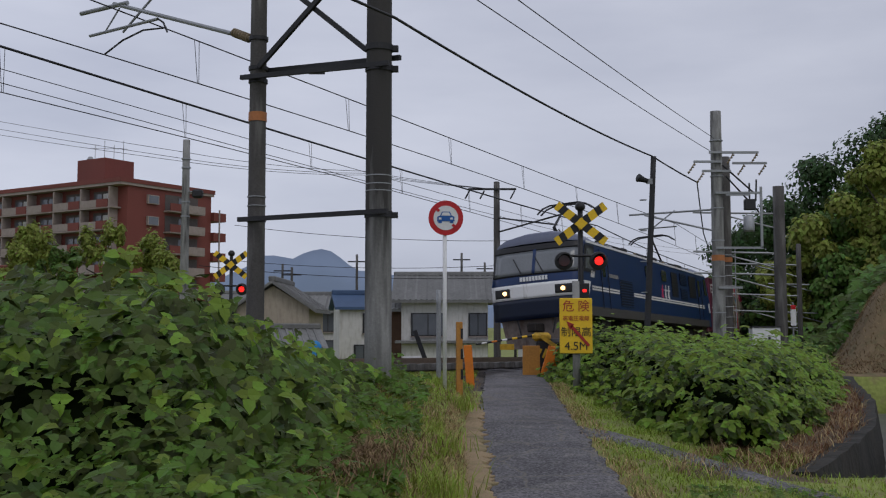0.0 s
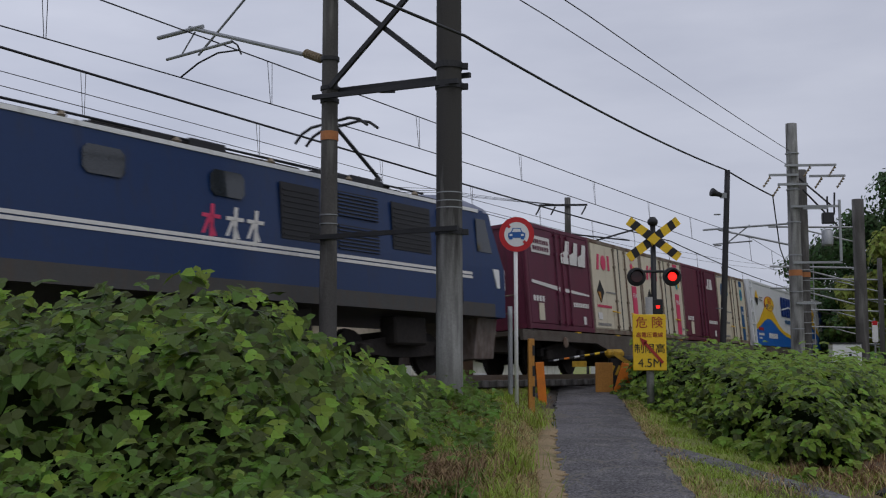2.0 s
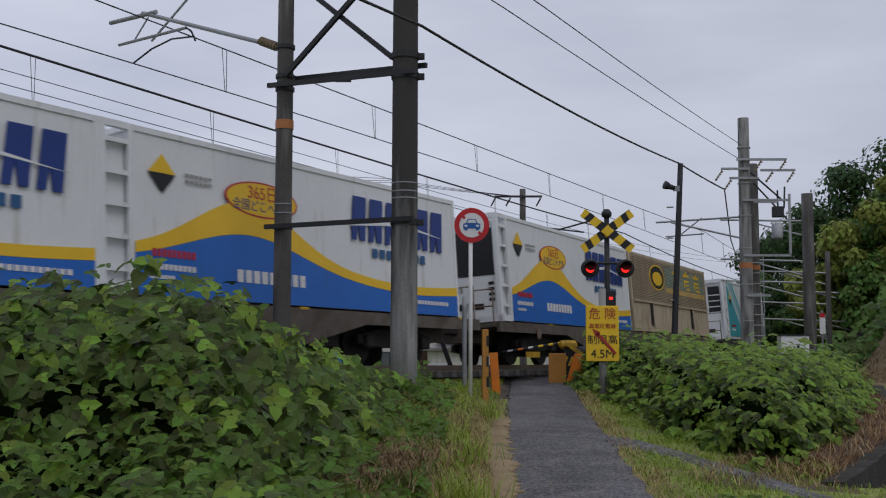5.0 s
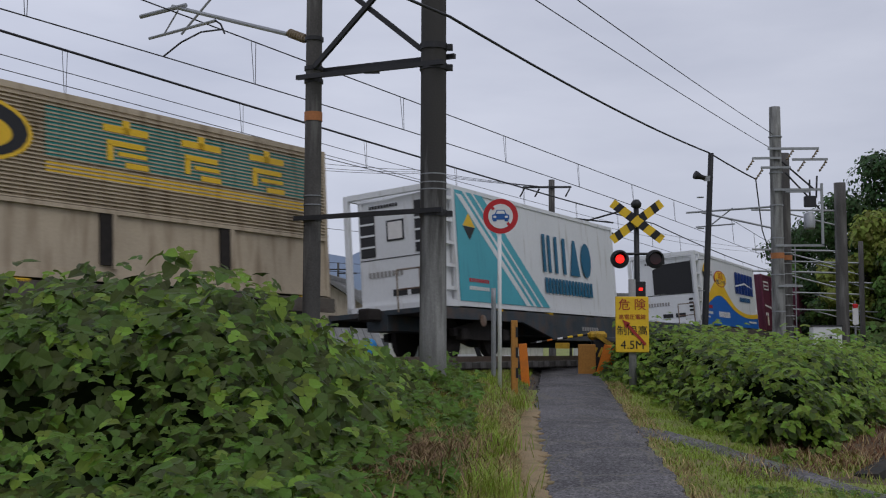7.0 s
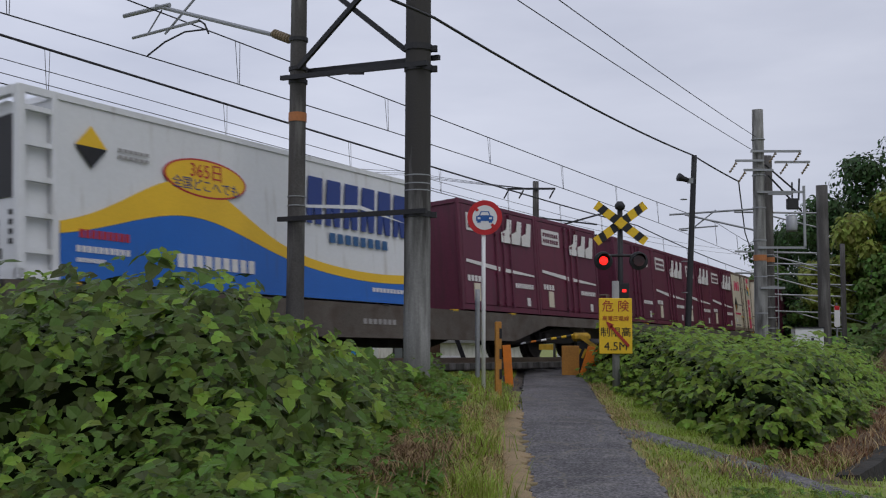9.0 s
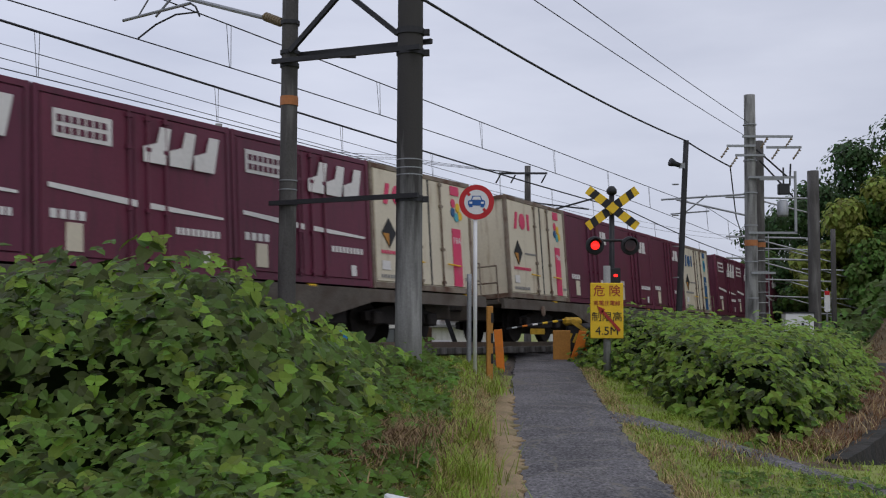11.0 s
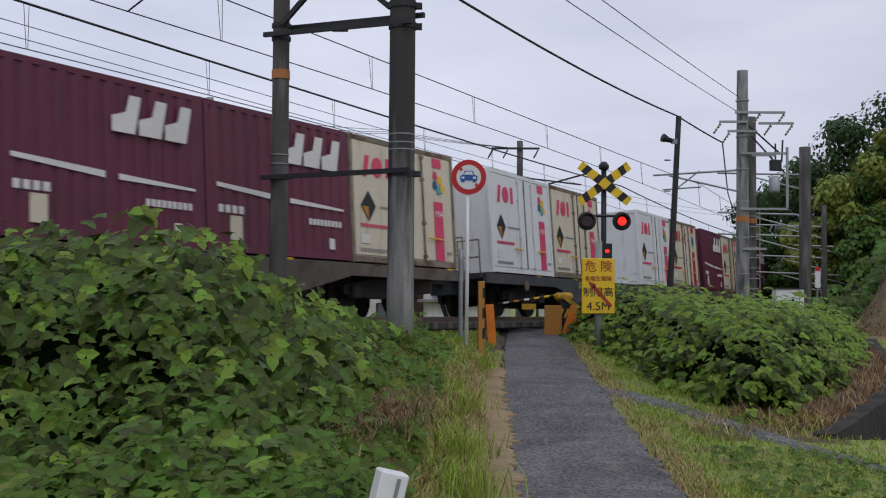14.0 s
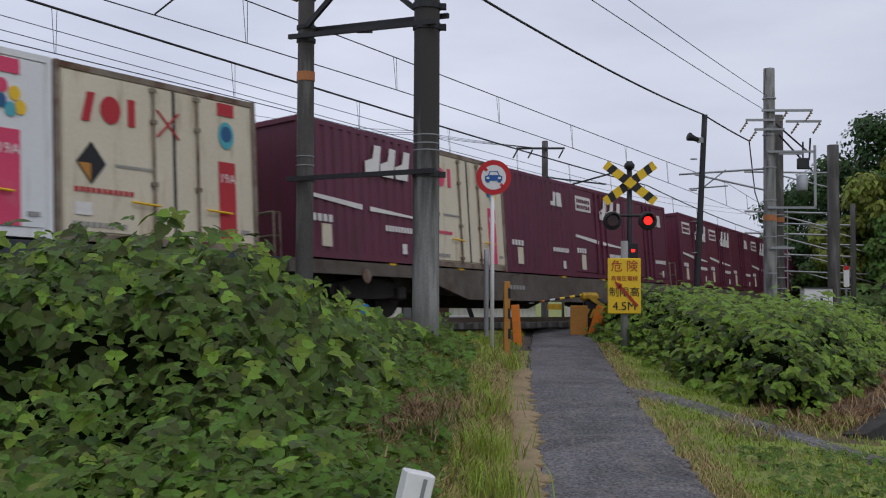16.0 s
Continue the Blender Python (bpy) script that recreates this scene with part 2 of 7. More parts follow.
def slab(bm, pts, x0, x1):
    """A flat outline in (y, z), thick from x0 to x1."""
    a = [bm.verts.new((x0, y, z)) for y, z in pts]
    b = [bm.verts.new((x1, y, z)) for y, z in pts]
    bm.faces.new(a), bm.faces.new(b[::-1])
    for i in range(len(pts)):
        j = (i + 1) % len(pts)
        bm.faces.new((a[i], b[i], b[j], a[j]))
    bmesh.ops.recalc_face_normals(bm, faces=bm.faces)
    return bm


def text(body, size, material, m, parent=None, name="lettering", depth=0.002):
    cu = bpy.data.curves.new(name, "FONT")
    cu.body, cu.size, cu.extrude, cu.align_x, cu.align_y = body, size, depth, "CENTER", "CENTER"
    cu.materials.append(material)
    ob = new(name, cu)
    ob.matrix_basis = m
    if parent:
        ob.parent = parent
    return ob


# ---- the line of the track: a left-hand bend on a gradient, canted ----
GRADE, CANT = 0.0217, 0.0827
_S = np.arange(-320.0, 420.0, 0.25)
_k = np.where(_S < 15, 0.0042, np.where(_S < 44, 0.0042 * (44 - _S) / 29, 0.0))
_k = np.where(_S < -60, 0.0, _k)
_k = np.where(_S > 80, 0.0035, _k)
_i0 = int(np.argmin(abs(_S)))
_h = -np.cumsum(_k) * 0.25
_h += 0.5604 - _h[_i0]
_X, _Y = np.cumsum(np.sin(_h)) * 0.25, np.cumsum(np.cos(_h)) * 0.25
_X += -5.863 - _X[_i0]
_Y += 13.46 - _Y[_i0]


def track(s):
    """The pose of the rail level at the track's middle: x to the near side, y up the line, z up."""
    x, y, h = np.interp(s, _S, _X), np.interp(s, _S, _Y), np.interp(s, _S, _h)
    far = Vector((-math.cos(h), math.sin(h), 0))
    up0 = Vector((0, 0, 1))
    lx = -far * math.cos(CANT) + up0 * math.sin(CANT)
    lz = far * math.sin(CANT) + up0 * math.cos(CANT)
    o = Vector((x, y, 2.3286 - GRADE * s)) - lx * 1.225 - lz * 1.0
    ly = lz.cross(lx).normalized()
    ly.z -= GRADE
    ly.normalize()
    lx = ly.cross(lz).normalized()
    lz = lx.cross(ly).normalized()
    m = Matrix.Identity(4)
    for i in range(3):
        m[i][0], m[i][1], m[i][2], m[i][3] = lx[i], ly[i], lz[i], o[i]
    return m


def chord(s, half):
    """The pose of a stiff vehicle whose bogies stand half before and behind s."""
    a, b, m = track(s - half), track(s + half), track(s)
    ly = (b.translation - a.translation).normalized()
    lz = m.col[2].to_3d()
    lx = ly.cross(lz).normalized()
    lz = lx.cross(ly).normalized()
    o = (a.translation + b.translation) / 2
    r = Matrix.Identity(4)
    for i in range(3):
        r[i][0], r[i][1], r[i][2], r[i][3] = lx[i], ly[i], lz[i], o[i]
    return r


SPEED_ROWS = [(0.0, 0.35), (2.0, 27.15), (4.0, 53.7), (10.0, 134.05), (16.0, 216.6)]


def gone(t):
    """How far the train has run at t seconds."""
    return float(np.interp(t, [r[0] for r in SPEED_ROWS], [r[1] for r in SPEED_ROWS]))


FRONT = 20.6
MOVERS = []  # thing, place along the train, half of the bogie distance, offset in its vehicle


def runs(ob, q, half, dy=0.0):
    MOVERS.append((ob, q, half, dy))
    ob.matrix_basis = chord(FRONT + q, half) @ pose(0, dy, 0)
    return ob


# ---- ground ----
_tx, _ty, _ts = _X[::4], _Y[::4], _S[::4]
_tz = 2.3286 - GRADE * _ts - 1.0
_tn = np.stack([-np.cos(_h[::4]), np.sin(_h[::4])], 1)
_cx, _cy = _tx + _tn[:, 0] * 1.3, _ty + _tn[:, 1] * 1.3


def near_track(x, y):
    """The signed distance from the near track's middle (towards the camera is positive) and the rail's height there."""
    d2 = (_cx - x) ** 2 + (_cy - y) ** 2
    i = int(np.argmin(d2))
    side = -((x - _cx[i]) * _tn[i, 0] + (y - _cy[i]) * _tn[i, 1])
    return side, float(_tz[i])


def path_mid(y):
    return float(np.interp(y, [0, 10.5, 15, 20, 27, 34], [1.0, 1.17, 1.22, 1.45, 1.82, 2.3]))


def path_z(y):
    return float(np.interp(y, [-5, 10.5, 15, 22, 27, 29.5], [-0.35, 0.05, 0.28, 0.45, 0.56, 0.74]))


def smooth(a, b, v):
    t = min(1.0, max(0.0, (v - a) / (b - a)))
    return t * t * (3 - 2 * t)


CHANNEL = [(4.25, 12.1), (5.65, 14.4), (6.8, 16.6), (8.75, 21.4), (10.9, 28.0), (12.6, 34.0)]
DRAIN_FROM, DRAIN_TO = 12.1, 28.5


def channel_x(y):
    return float(np.interp(y, [p[1] for p in CHANNEL], [p[0] for p in CHANNEL]))


def ground_z(x, y):
    side, rz = near_track(x, y)
    mid = path_mid(y)
    pz = path_z(min(y, 30))
    left = max(0.0, mid - 0.72 - x)
    z = pz + min(0.75, 0.55 * left) + 0.02 * max(0, left - 2)
    right = max(0.0, x - mid - 0.72)
    if right > 0:
        z = pz - 0.035 * right
    # the line's embankment
    if side > 0:
        z = z + (rz - 0.42 - z) * (1 - smooth(2.3, 6.0, side))
    elif side > -7.5:
        z = rz - 0.42
    else:
        z = rz - 0.42 - 2.2 * smooth(-7.5, -22, side) if y < 400 else -1.0
        z = max(z, -2.0)
    # the level crossing
    if -6.5 < side < 4.5 and abs(x - mid) < 1.5:
        w = 1 - smooth(0.9, 1.5, abs(x - mid))
        if side > 2:
            z = z * (1 - w) + pz * w
    # the drain channel and the hill behind it
    cx = channel_x(y)
    if DRAIN_FROM < y < DRAIN_TO and side > 3:
        off = x - cx
        if -0.15 < off < 1.25:
            z = -0.62
        elif off >= 1.25:
            z = 0.02 + 0.30 * smooth(2, 5, off)
    if abs(x - mid) < 1.1 and y < 29:
        w = 1 - smooth(0.74, 1.1, abs(x - mid))
        z = z * (1 - w) + min(z, pz - 0.03) * w
    z += (2.2 * smooth(0, 2.0, x - 0.362 * y) + 0.5 * min(4.0, max(0.0, x - 0.39 * y))) * smooth(28.5, 33.0, y) * (1 - smooth(40, 50, y)) * smooth(3.0, 4.5, side)
    z += 3.0 * smooth(0, 9, x - (10.4 + 0.12 * (y - 22))) * smooth(38, 47, y) * smooth(3.6, 6, side)
    far_hill = smooth(12, 46, x - 0.10 * y) * smooth(34, 62, y) * (1 if side > 4 else 0) * smooth(4, 10, side)
    z += 7.5 * far_hill
    return z


def axis(*pieces):
    out = []
    for a, b, step in pieces:
        out += list(np.arange(a, b, step))
    return out


gx = axis((-3000, -400, 400), (-400, -60, 40), (-60, -16, 4), (-16, -5, 0.6), (-5, 14, 0.17), (14, 40, 1.2), (40, 120, 10), (120, 400, 40), (400, 3001, 400))
gy = axis((-200, -20, 30), (-20, 2, 2), (2, 34, 0.2), (34, 70, 1.5), (70, 160, 10), (160, 500, 40), (500, 4001, 500))
verts, faces = [], []
rg = random.Random(3)
for j, y in enumerate(gy):
    for i, x in enumerate(gx):
        fine = -6 < x < 14 and 2 < y < 34
        verts.append((x, y, ground_z(x, y) + (0.03 * noise.noise((x * 1.7, y * 1.7, 0)) if fine else 0)))
nx = len(gx)
for j in range(len(gy) - 1):
    for i in range(nx - 1):
        a = j * nx + i
        faces.append((a, a + 1, a + nx + 1, a + nx))
gme = bpy.data.meshes.new("ground")
gme.from_pydata(verts, [], faces)
gme.materials.append(M["soil"])
gme.materials.append(M["earth"])
gme.materials.append(M["ballast"])
gme.materials.append(M["bank"])
for p in gme.polygons:
    c = p.center
    if 2 < c.y < 120 and -60 < c.x < 60:
        side, rz = near_track(c.x, c.y)
        if -7.2 < side < 2.9:
            p.material_index = 2
        elif 28.6 < c.y < 41 and side > 3.2 and c.x - 0.372 * c.y > 0:
            p.material_index = 1
        elif 11.6 < c.y < 27 and side > 3.2 and -1.7 + 0.3 * noise.noise((c.x, c.y, 5)) < c.x - channel_x(c.y) < 0.1:
            p.material_index = 3
gme.polygons.foreach_set("use_smooth", [True] * len(gme.polygons))
ground = tagged(new("ground", gme), "grassy earth bank with worn soil beside the railway", "ground", kind="structure")


def strip(name, mids, width, lift, material, label, category, kind="structure", ragged=0.0, seed=1):
    """A band that lies on the ground along its middle line."""
    rr = random.Random(seed)
    bm = bmesh.new()
    prev = None
    for x, y, z in mids:
        row = []
        for k in range(7):
            f = k / 6 - 0.5
            e = ragged * (1.6 * noise.noise((seed, y * 2.1, k)) + 1.2 * noise.noise((seed, y * 7.3, k)) + rr.uniform(-0.25, 0.25)) if k in (0, 6) else 0
            row.append(bm.verts.new((x + f * width + e, y, z + lift - (0.02 if k in (0, 6) else 0) + 0.02 * (0.25 - f * f))))
        if prev:
            for k in range(6):
                bm.faces.new((prev[k], prev[k + 1], row[k + 1], row[k]))
        prev = row
    ret = bmesh.ops.extrude_face_region(bm, geom=bm.faces[:])
    bmesh.ops.translate(bm, vec=(0, 0, -0.06), verts=[g for g in ret["geom"] if isinstance(g, bmesh.types.BMVert)])
    bmesh.ops.recalc_face_normals(bm, faces=bm.faces)
    return tagged(link(name, bm, material, smooth=False), label, category, kind=kind)


strip("path", [(path_mid(y), y, path_z(y)) for y in np.arange(-4, 27.6, 0.09)], 1.42, 0.035, M["asphalt"],
      "narrow dark grey asphalt footpath with ragged crumbling edges", "path", ragged=0.05)
M["straw"] = mat("straw_litter", (0.30, 0.22, 0.125), 0.95, spread=0.3, grain=45, big=2.0, bump=0.8, dirt=(0.17, 0.15, 0.07), dirt_at=(0.5, 0.7), world_space=True)
strip("dry_verge", [(path_mid(y) - 0.90, y, path_z(y) + 0.045) for y in np.arange(4, 17.5, 0.06)], 0.46, 0.015, M["straw"], "straw-coloured dry litter along the path", "verge", ragged=0.09, seed=4)


# ---- rails, sleepers and ballast ----
def along(name, off, z, w, h, s0, s1, material, step=2.0, parent=None):
    bm = bmesh.new()
    prev = None
    for s in np.arange(s0, s1 + 0.01, step):
        m = track(s)
        row = [bm.verts.new(m @ Vector((off + i * w / 2, 0, z + j))) for i, j in ((-1, 0), (1, 0), (1, h), (-1, h))]
        if prev:
            for k in range(4):
                bm.faces.new((prev[k], prev[(k + 1) % 4], row[(k + 1) % 4], row[k]))
        prev = row
    bmesh.ops.recalc_face_normals(bm, faces=bm.faces)
    return link(name, bm, material, parent)


for centre in (0.0, -3.8):
    tr = thing("railway_track", "canted railway track of worn steel rails on ballast", "railway track", kind="structure")
    for off in (-0.55, 0.55):
        rl = along("rail", centre + off, -0.15, 0.07, 0.15, -60, 160, M["rail"], parent=tr)
    sl = boxed(-1.05, 1.05, -0.12, 0.12, -0.30, -0.14, bevel=0.02)
    sme = bpy.data.meshes.new("sleeper")
    sl.to_mesh(sme), sl.free()
    sme.materials.append(M["oldpole"])
    for i in range(110):
        o = new("sleeper", sme)
        o.parent = tr
        o.matrix_basis = track(-20 + i * 0.62) @ pose(centre, 0, 0)

cross_s = float(_ts[int(np.argmin((_cx - 2.2) ** 2 + (_cy - 30.5) ** 2))])
deck_ = thing("crossing_deck", "dark worn rubber planks of the level crossing between the rails", "level crossing", kind="structure", m=track(cross_s))
for x0, x1 in ((0.62, 1.75), (-0.48, 0.48), (-3.15, -0.62), (-4.28, -3.32), (-5.6, -4.42)):
    for k in range(4):
        link("plank", boxed(x0, x1, -1.2 + 0.6 * k, -0.62 + 0.6 * k, -0.12, -0.012, bevel=0.01), M["asphalt"], deck_)

# ---- the train ----
T = dict(
    blue=mat("loco_blue", (0.006, 0.027, 0.098), 0.38, spread=0.10, grain=14, big=0.5, bump=0.05, dirt=(0.016, 0.026, 0.066), dirt_at=(0.55, 0.8), streak=0.8),
    navy=mat("loco_navy", (0.008, 0.014, 0.035), 0.4, spread=0.15, bump=0.05),
    skirt=mat("loco_grey_skirt", (0.06, 0.058, 0.056), 0.6, spread=0.2, bump=0.1, dirt=(0.07, 0.055, 0.045), dirt_at=(0.45, 0.75), streak=0.7),
    dirty=mat("underframe_brown", (0.022, 0.018, 0.016), 0.9, spread=0.5, grain=14, bump=0.4),
    roofgrey=mat("loco_roof", (0.14, 0.155, 0.22), 0.55, spread=0.2, bump=0.1),
    cream=mat("container_cream", (0.60, 0.54, 0.42), 0.6, spread=0.10, grain=18, big=0.8, bump=0.08, dirt=(0.33, 0.24, 0.15), dirt_at=(0.56, 0.82), streak=0.85),
    maroon=mat("container_maroon", (0.115, 0.020, 0.043), 0.5, spread=0.14, grain=18, big=0.7, bump=0.08, dirt=(0.07, 0.02, 0.032), dirt_at=(0.5, 0.8), streak=0.85, obj=0.12),
    cwhite=mat("container_white", (0.66, 0.67, 0.68), 0.5, spread=0.06, grain=18, big=0.6, bump=0.05, dirt=(0.42, 0.40, 0.36), dirt_at=(0.58, 0.85), streak=0.88),
    cblue=mat("container_blue", (0.012, 0.12, 0.46), 0.45, spread=0.1, bump=0.04, dirt=(0.03, 0.10, 0.30), dirt_at=(0.6, 0.85), streak=0.85),
    cyellow=mat("container_yellow", (0.75, 0.46, 0.02), 0.5, spread=0.1, bump=0.03),
    teal=mat("container_teal", (0.07, 0.36, 0.43), 0.5, spread=0.1, bump=0.05, dirt=(0.05, 0.25, 0.32), dirt_at=(0.55, 0.8), streak=0.85),
    tealdark=mat("lettering_teal", (0.01, 0.11, 0.20), 0.5, bump=0),
    beige=mat("container_beige", (0.44, 0.36, 0.26), 0.6, spread=0.15, bump=0.1, dirt=(0.22, 0.16, 0.10), dirt_at=(0.5, 0.8), streak=0.85),
    green=mat("container_green", (0.01, 0.18, 0.16), 0.5, spread=0.1, bump=0.05),
    pink=mat("panel_pink", (0.62, 0.05, 0.13), 0.5, spread=0.12, bump=0, dirt=(0.5, 0.15, 0.18), dirt_at=(0.6, 0.85)),
    crimson=mat("panel_crimson", (0.42, 0.02, 0.03), 0.5, spread=0.12, bump=0),
    navyblue=mat("panel_blue", (0.02, 0.09, 0.22), 0.5, spread=0.12, bump=0),
    mark=mat("marking_white", (0.66, 0.64, 0.62), 0.55, spread=0.12, grain=12, bump=0),
    markgrey=mat("marking_grey", (0.28, 0.27, 0.26), 0.55, spread=0.2, bump=0),
    logoblue=mat("logo_blue", (0.01, 0.035, 0.19), 0.45, spread=0.08, bump=0),
    deck=mat("wagon_grey", (0.034, 0.046, 0.056), 0.7, spread=0.5, bump=0.2, dirt=(0.09, 0.06, 0.045), dirt_at=(0.45, 0.75)),
    deckb=mat("wagon_brown", (0.10, 0.085, 0.07), 0.8, spread=0.35, bump=0.3, dirt=(0.06, 0.04, 0.03), dirt_at=(0.45, 0.75)),
    fringe=mat("container_rim", (0.22, 0.18, 0.14), 0.7, spread=0.4, bump=0.2, dirt=(0.10, 0.05, 0.03), dirt_at=(0.45, 0.65)),
)
W2 = 1.225  # half of a container's width


def plate(parent, name, y0, y1, z0, z1, material, x=W2, lift=0.012, shear=0.0, label=""):
    """A thin marking on the near side wall; shear leans it."""
    bm = bmesh.new()
    dz = (z1 - z0) * shear
    slab(bm, [(y0, z0), (y1, z0), (y1 + dz, z1), (y0 + dz, z1)], x + 0.002, x + lift)
    return link(name, bm, material, parent, label)


def poly(parent, name, pts, material, x=W2, lift=0.012, label=""):
    return link(name, slab(bmesh.new(), pts, x + 0.002, x + lift), material, parent, label)


def ring_pts(cy, cz, ry, rz, n=24):
    return [(cy + ry * math.cos(2 * math.pi * i / n), cz + rz * math.sin(2 * math.pi * i / n)) for i in range(n)]


def swoosh(parent, y, z, w, h, material, x=W2):
    """A company mark as plain slanted blocks: three strokes with a notch each."""
    u = w / 3.2
    for k in range(3):
        a = y + k * u * 1.08
        s = 0.22 * h
        poly(parent, "company_mark", [(a, z), (a + u * 0.9, z), (a + u * 0.9 + s, z + h), (a + u * 0.45 + s, z + h), (a + u * 0.4 + s * 0.55, z + h * 0.55), (a, z + h * 0.4)], material, x)


def mark_row(parent, y, z, w, h, n, material, x=W2):
    """A row of small bars where small print stands."""
    u = w / n
    bm = bmesh.new()
    for k in range(n):
        slab(bm, [(y + k * u, z), (y + k * u + u * 0.7, z), (y + k * u + u * 0.7, z + h), (y + k * u, z + h)], x + 0.002, x + 0.008)
    return link("small_print", bm, material, parent)


def container_body(parent, L, H, material, ribs="flat", z0=1.0, rim=None):
    """Walls with corner posts, rails along top and bottom and, where it has them, corrugation."""
    bm = bmesh.new()
    if ribs == "corr":
        # one pressed wall: the profile runs in and out along the side
        n = int(L / 0.28)
        u = (L - 0.1) / n
        prof = []
        for i in range(n):
            a = 0.05 + i * u
            prof += [(W2 - 0.035, a), (W2 - 0.035, a + u * 0.3), (W2 - 0.002, a + u * 0.42), (W2 - 0.002, a + u * 0.88)]
        prof += [(W2 - 0.035, L - 0.05), (-W2 + 0.05, L - 0.05), (-W2 + 0.05, 0.05)]
        lo = [bm.verts.new((x, y, z0 + 0.06)) for x, y in prof]
        hi = [bm.verts.new((x, y, z0 + H - 0.05)) for x, y in prof]
        bm.faces.new(lo[::-1]), bm.faces.new(hi)
        for i in range(len(prof)):
            j = (i + 1) % len(prof)
            bm.faces.new((lo[i], lo[j], hi[j], hi[i]))
        bmesh.ops.recalc_face_normals(bm, faces=bm.faces)
    else:
        box(bm, -W2 + 0.05, W2 - 0.03, 0.04, L - 0.04, z0 + 0.06, z0 + H - 0.05)
    body = link("body", bm, material, parent)
    rm = rim or material
    for y in (0.0, L - 0.09):
        for x in (W2 - 0.09, -W2):
            link("corner_post", boxed(x, x + 0.09, y, y + 0.09, z0, z0 + H, bevel=0.012), rm, parent)
    for x in (W2 - 0.075, -W2):
        link("bottom_rail", boxed(x, x + 0.07, 0.09, L - 0.09, z0 + 0.02, z0 + 0.13), rm, parent)
        link("top_rail", boxed(x, x + 0.07, 0.09, L - 0.09, z0 + H - 0.10, z0 + H - 0.01), rm, parent)
    for y in (0.0, L - 0.07):
        link("end_rail", boxed(-W2 + 0.09, W2 - 0.09, y, y + 0.07, z0 + 0.02, z0 + 0.13), rm, parent)
        link("end_rail", boxed(-W2 + 0.09, W2 - 0.09, y, y + 0.07, z0 + H - 0.10, z0 + H - 0.01), rm, parent)
    return body


def door_leaf(parent, y0, y1, z0, z1, material, hinge="end"):
    """A side door: a proud leaf with lock bars and a handle."""
    bm = boxed(W2 - 0.03, W2 - 0.006, y0, y1, z0, z1, bevel=0.01)
    d = link("door", bm, material, parent)
    return d


def lock_bar(parent, y, z0, z1, material):
    bm = bmesh.new()
    rod(bm, (W2 + 0.025, y, z0), (W2 + 0.025, y, z1), 0.022, n=6)
    for z in (z0 + 0.1, z0 + 0.8, z1 - 0.55, z1 - 0.08):
        box(bm, W2 - 0.005, W2 + 0.05, y - 0.05, y + 0.05, z - 0.03, z + 0.03)
    return link("lock_bar", bm, material, parent)


def diamond(parent, y, z, r, x=W2):
    poly(parent, "hazard_diamond", [(y - r * 0.8, z), (y, z - r), (y + r * 0.8, z), (y, z + r)], M["black"], x, label="black diamond with a brown quarter")
    poly(parent, "diamond_quarter", [(y - r * 0.72, z - r * 0.04), (y - r * 0.05, z - r * 0.9), (y - r * 0.05, z - r * 0.04)], M["brownpost"], x, lift=0.018)


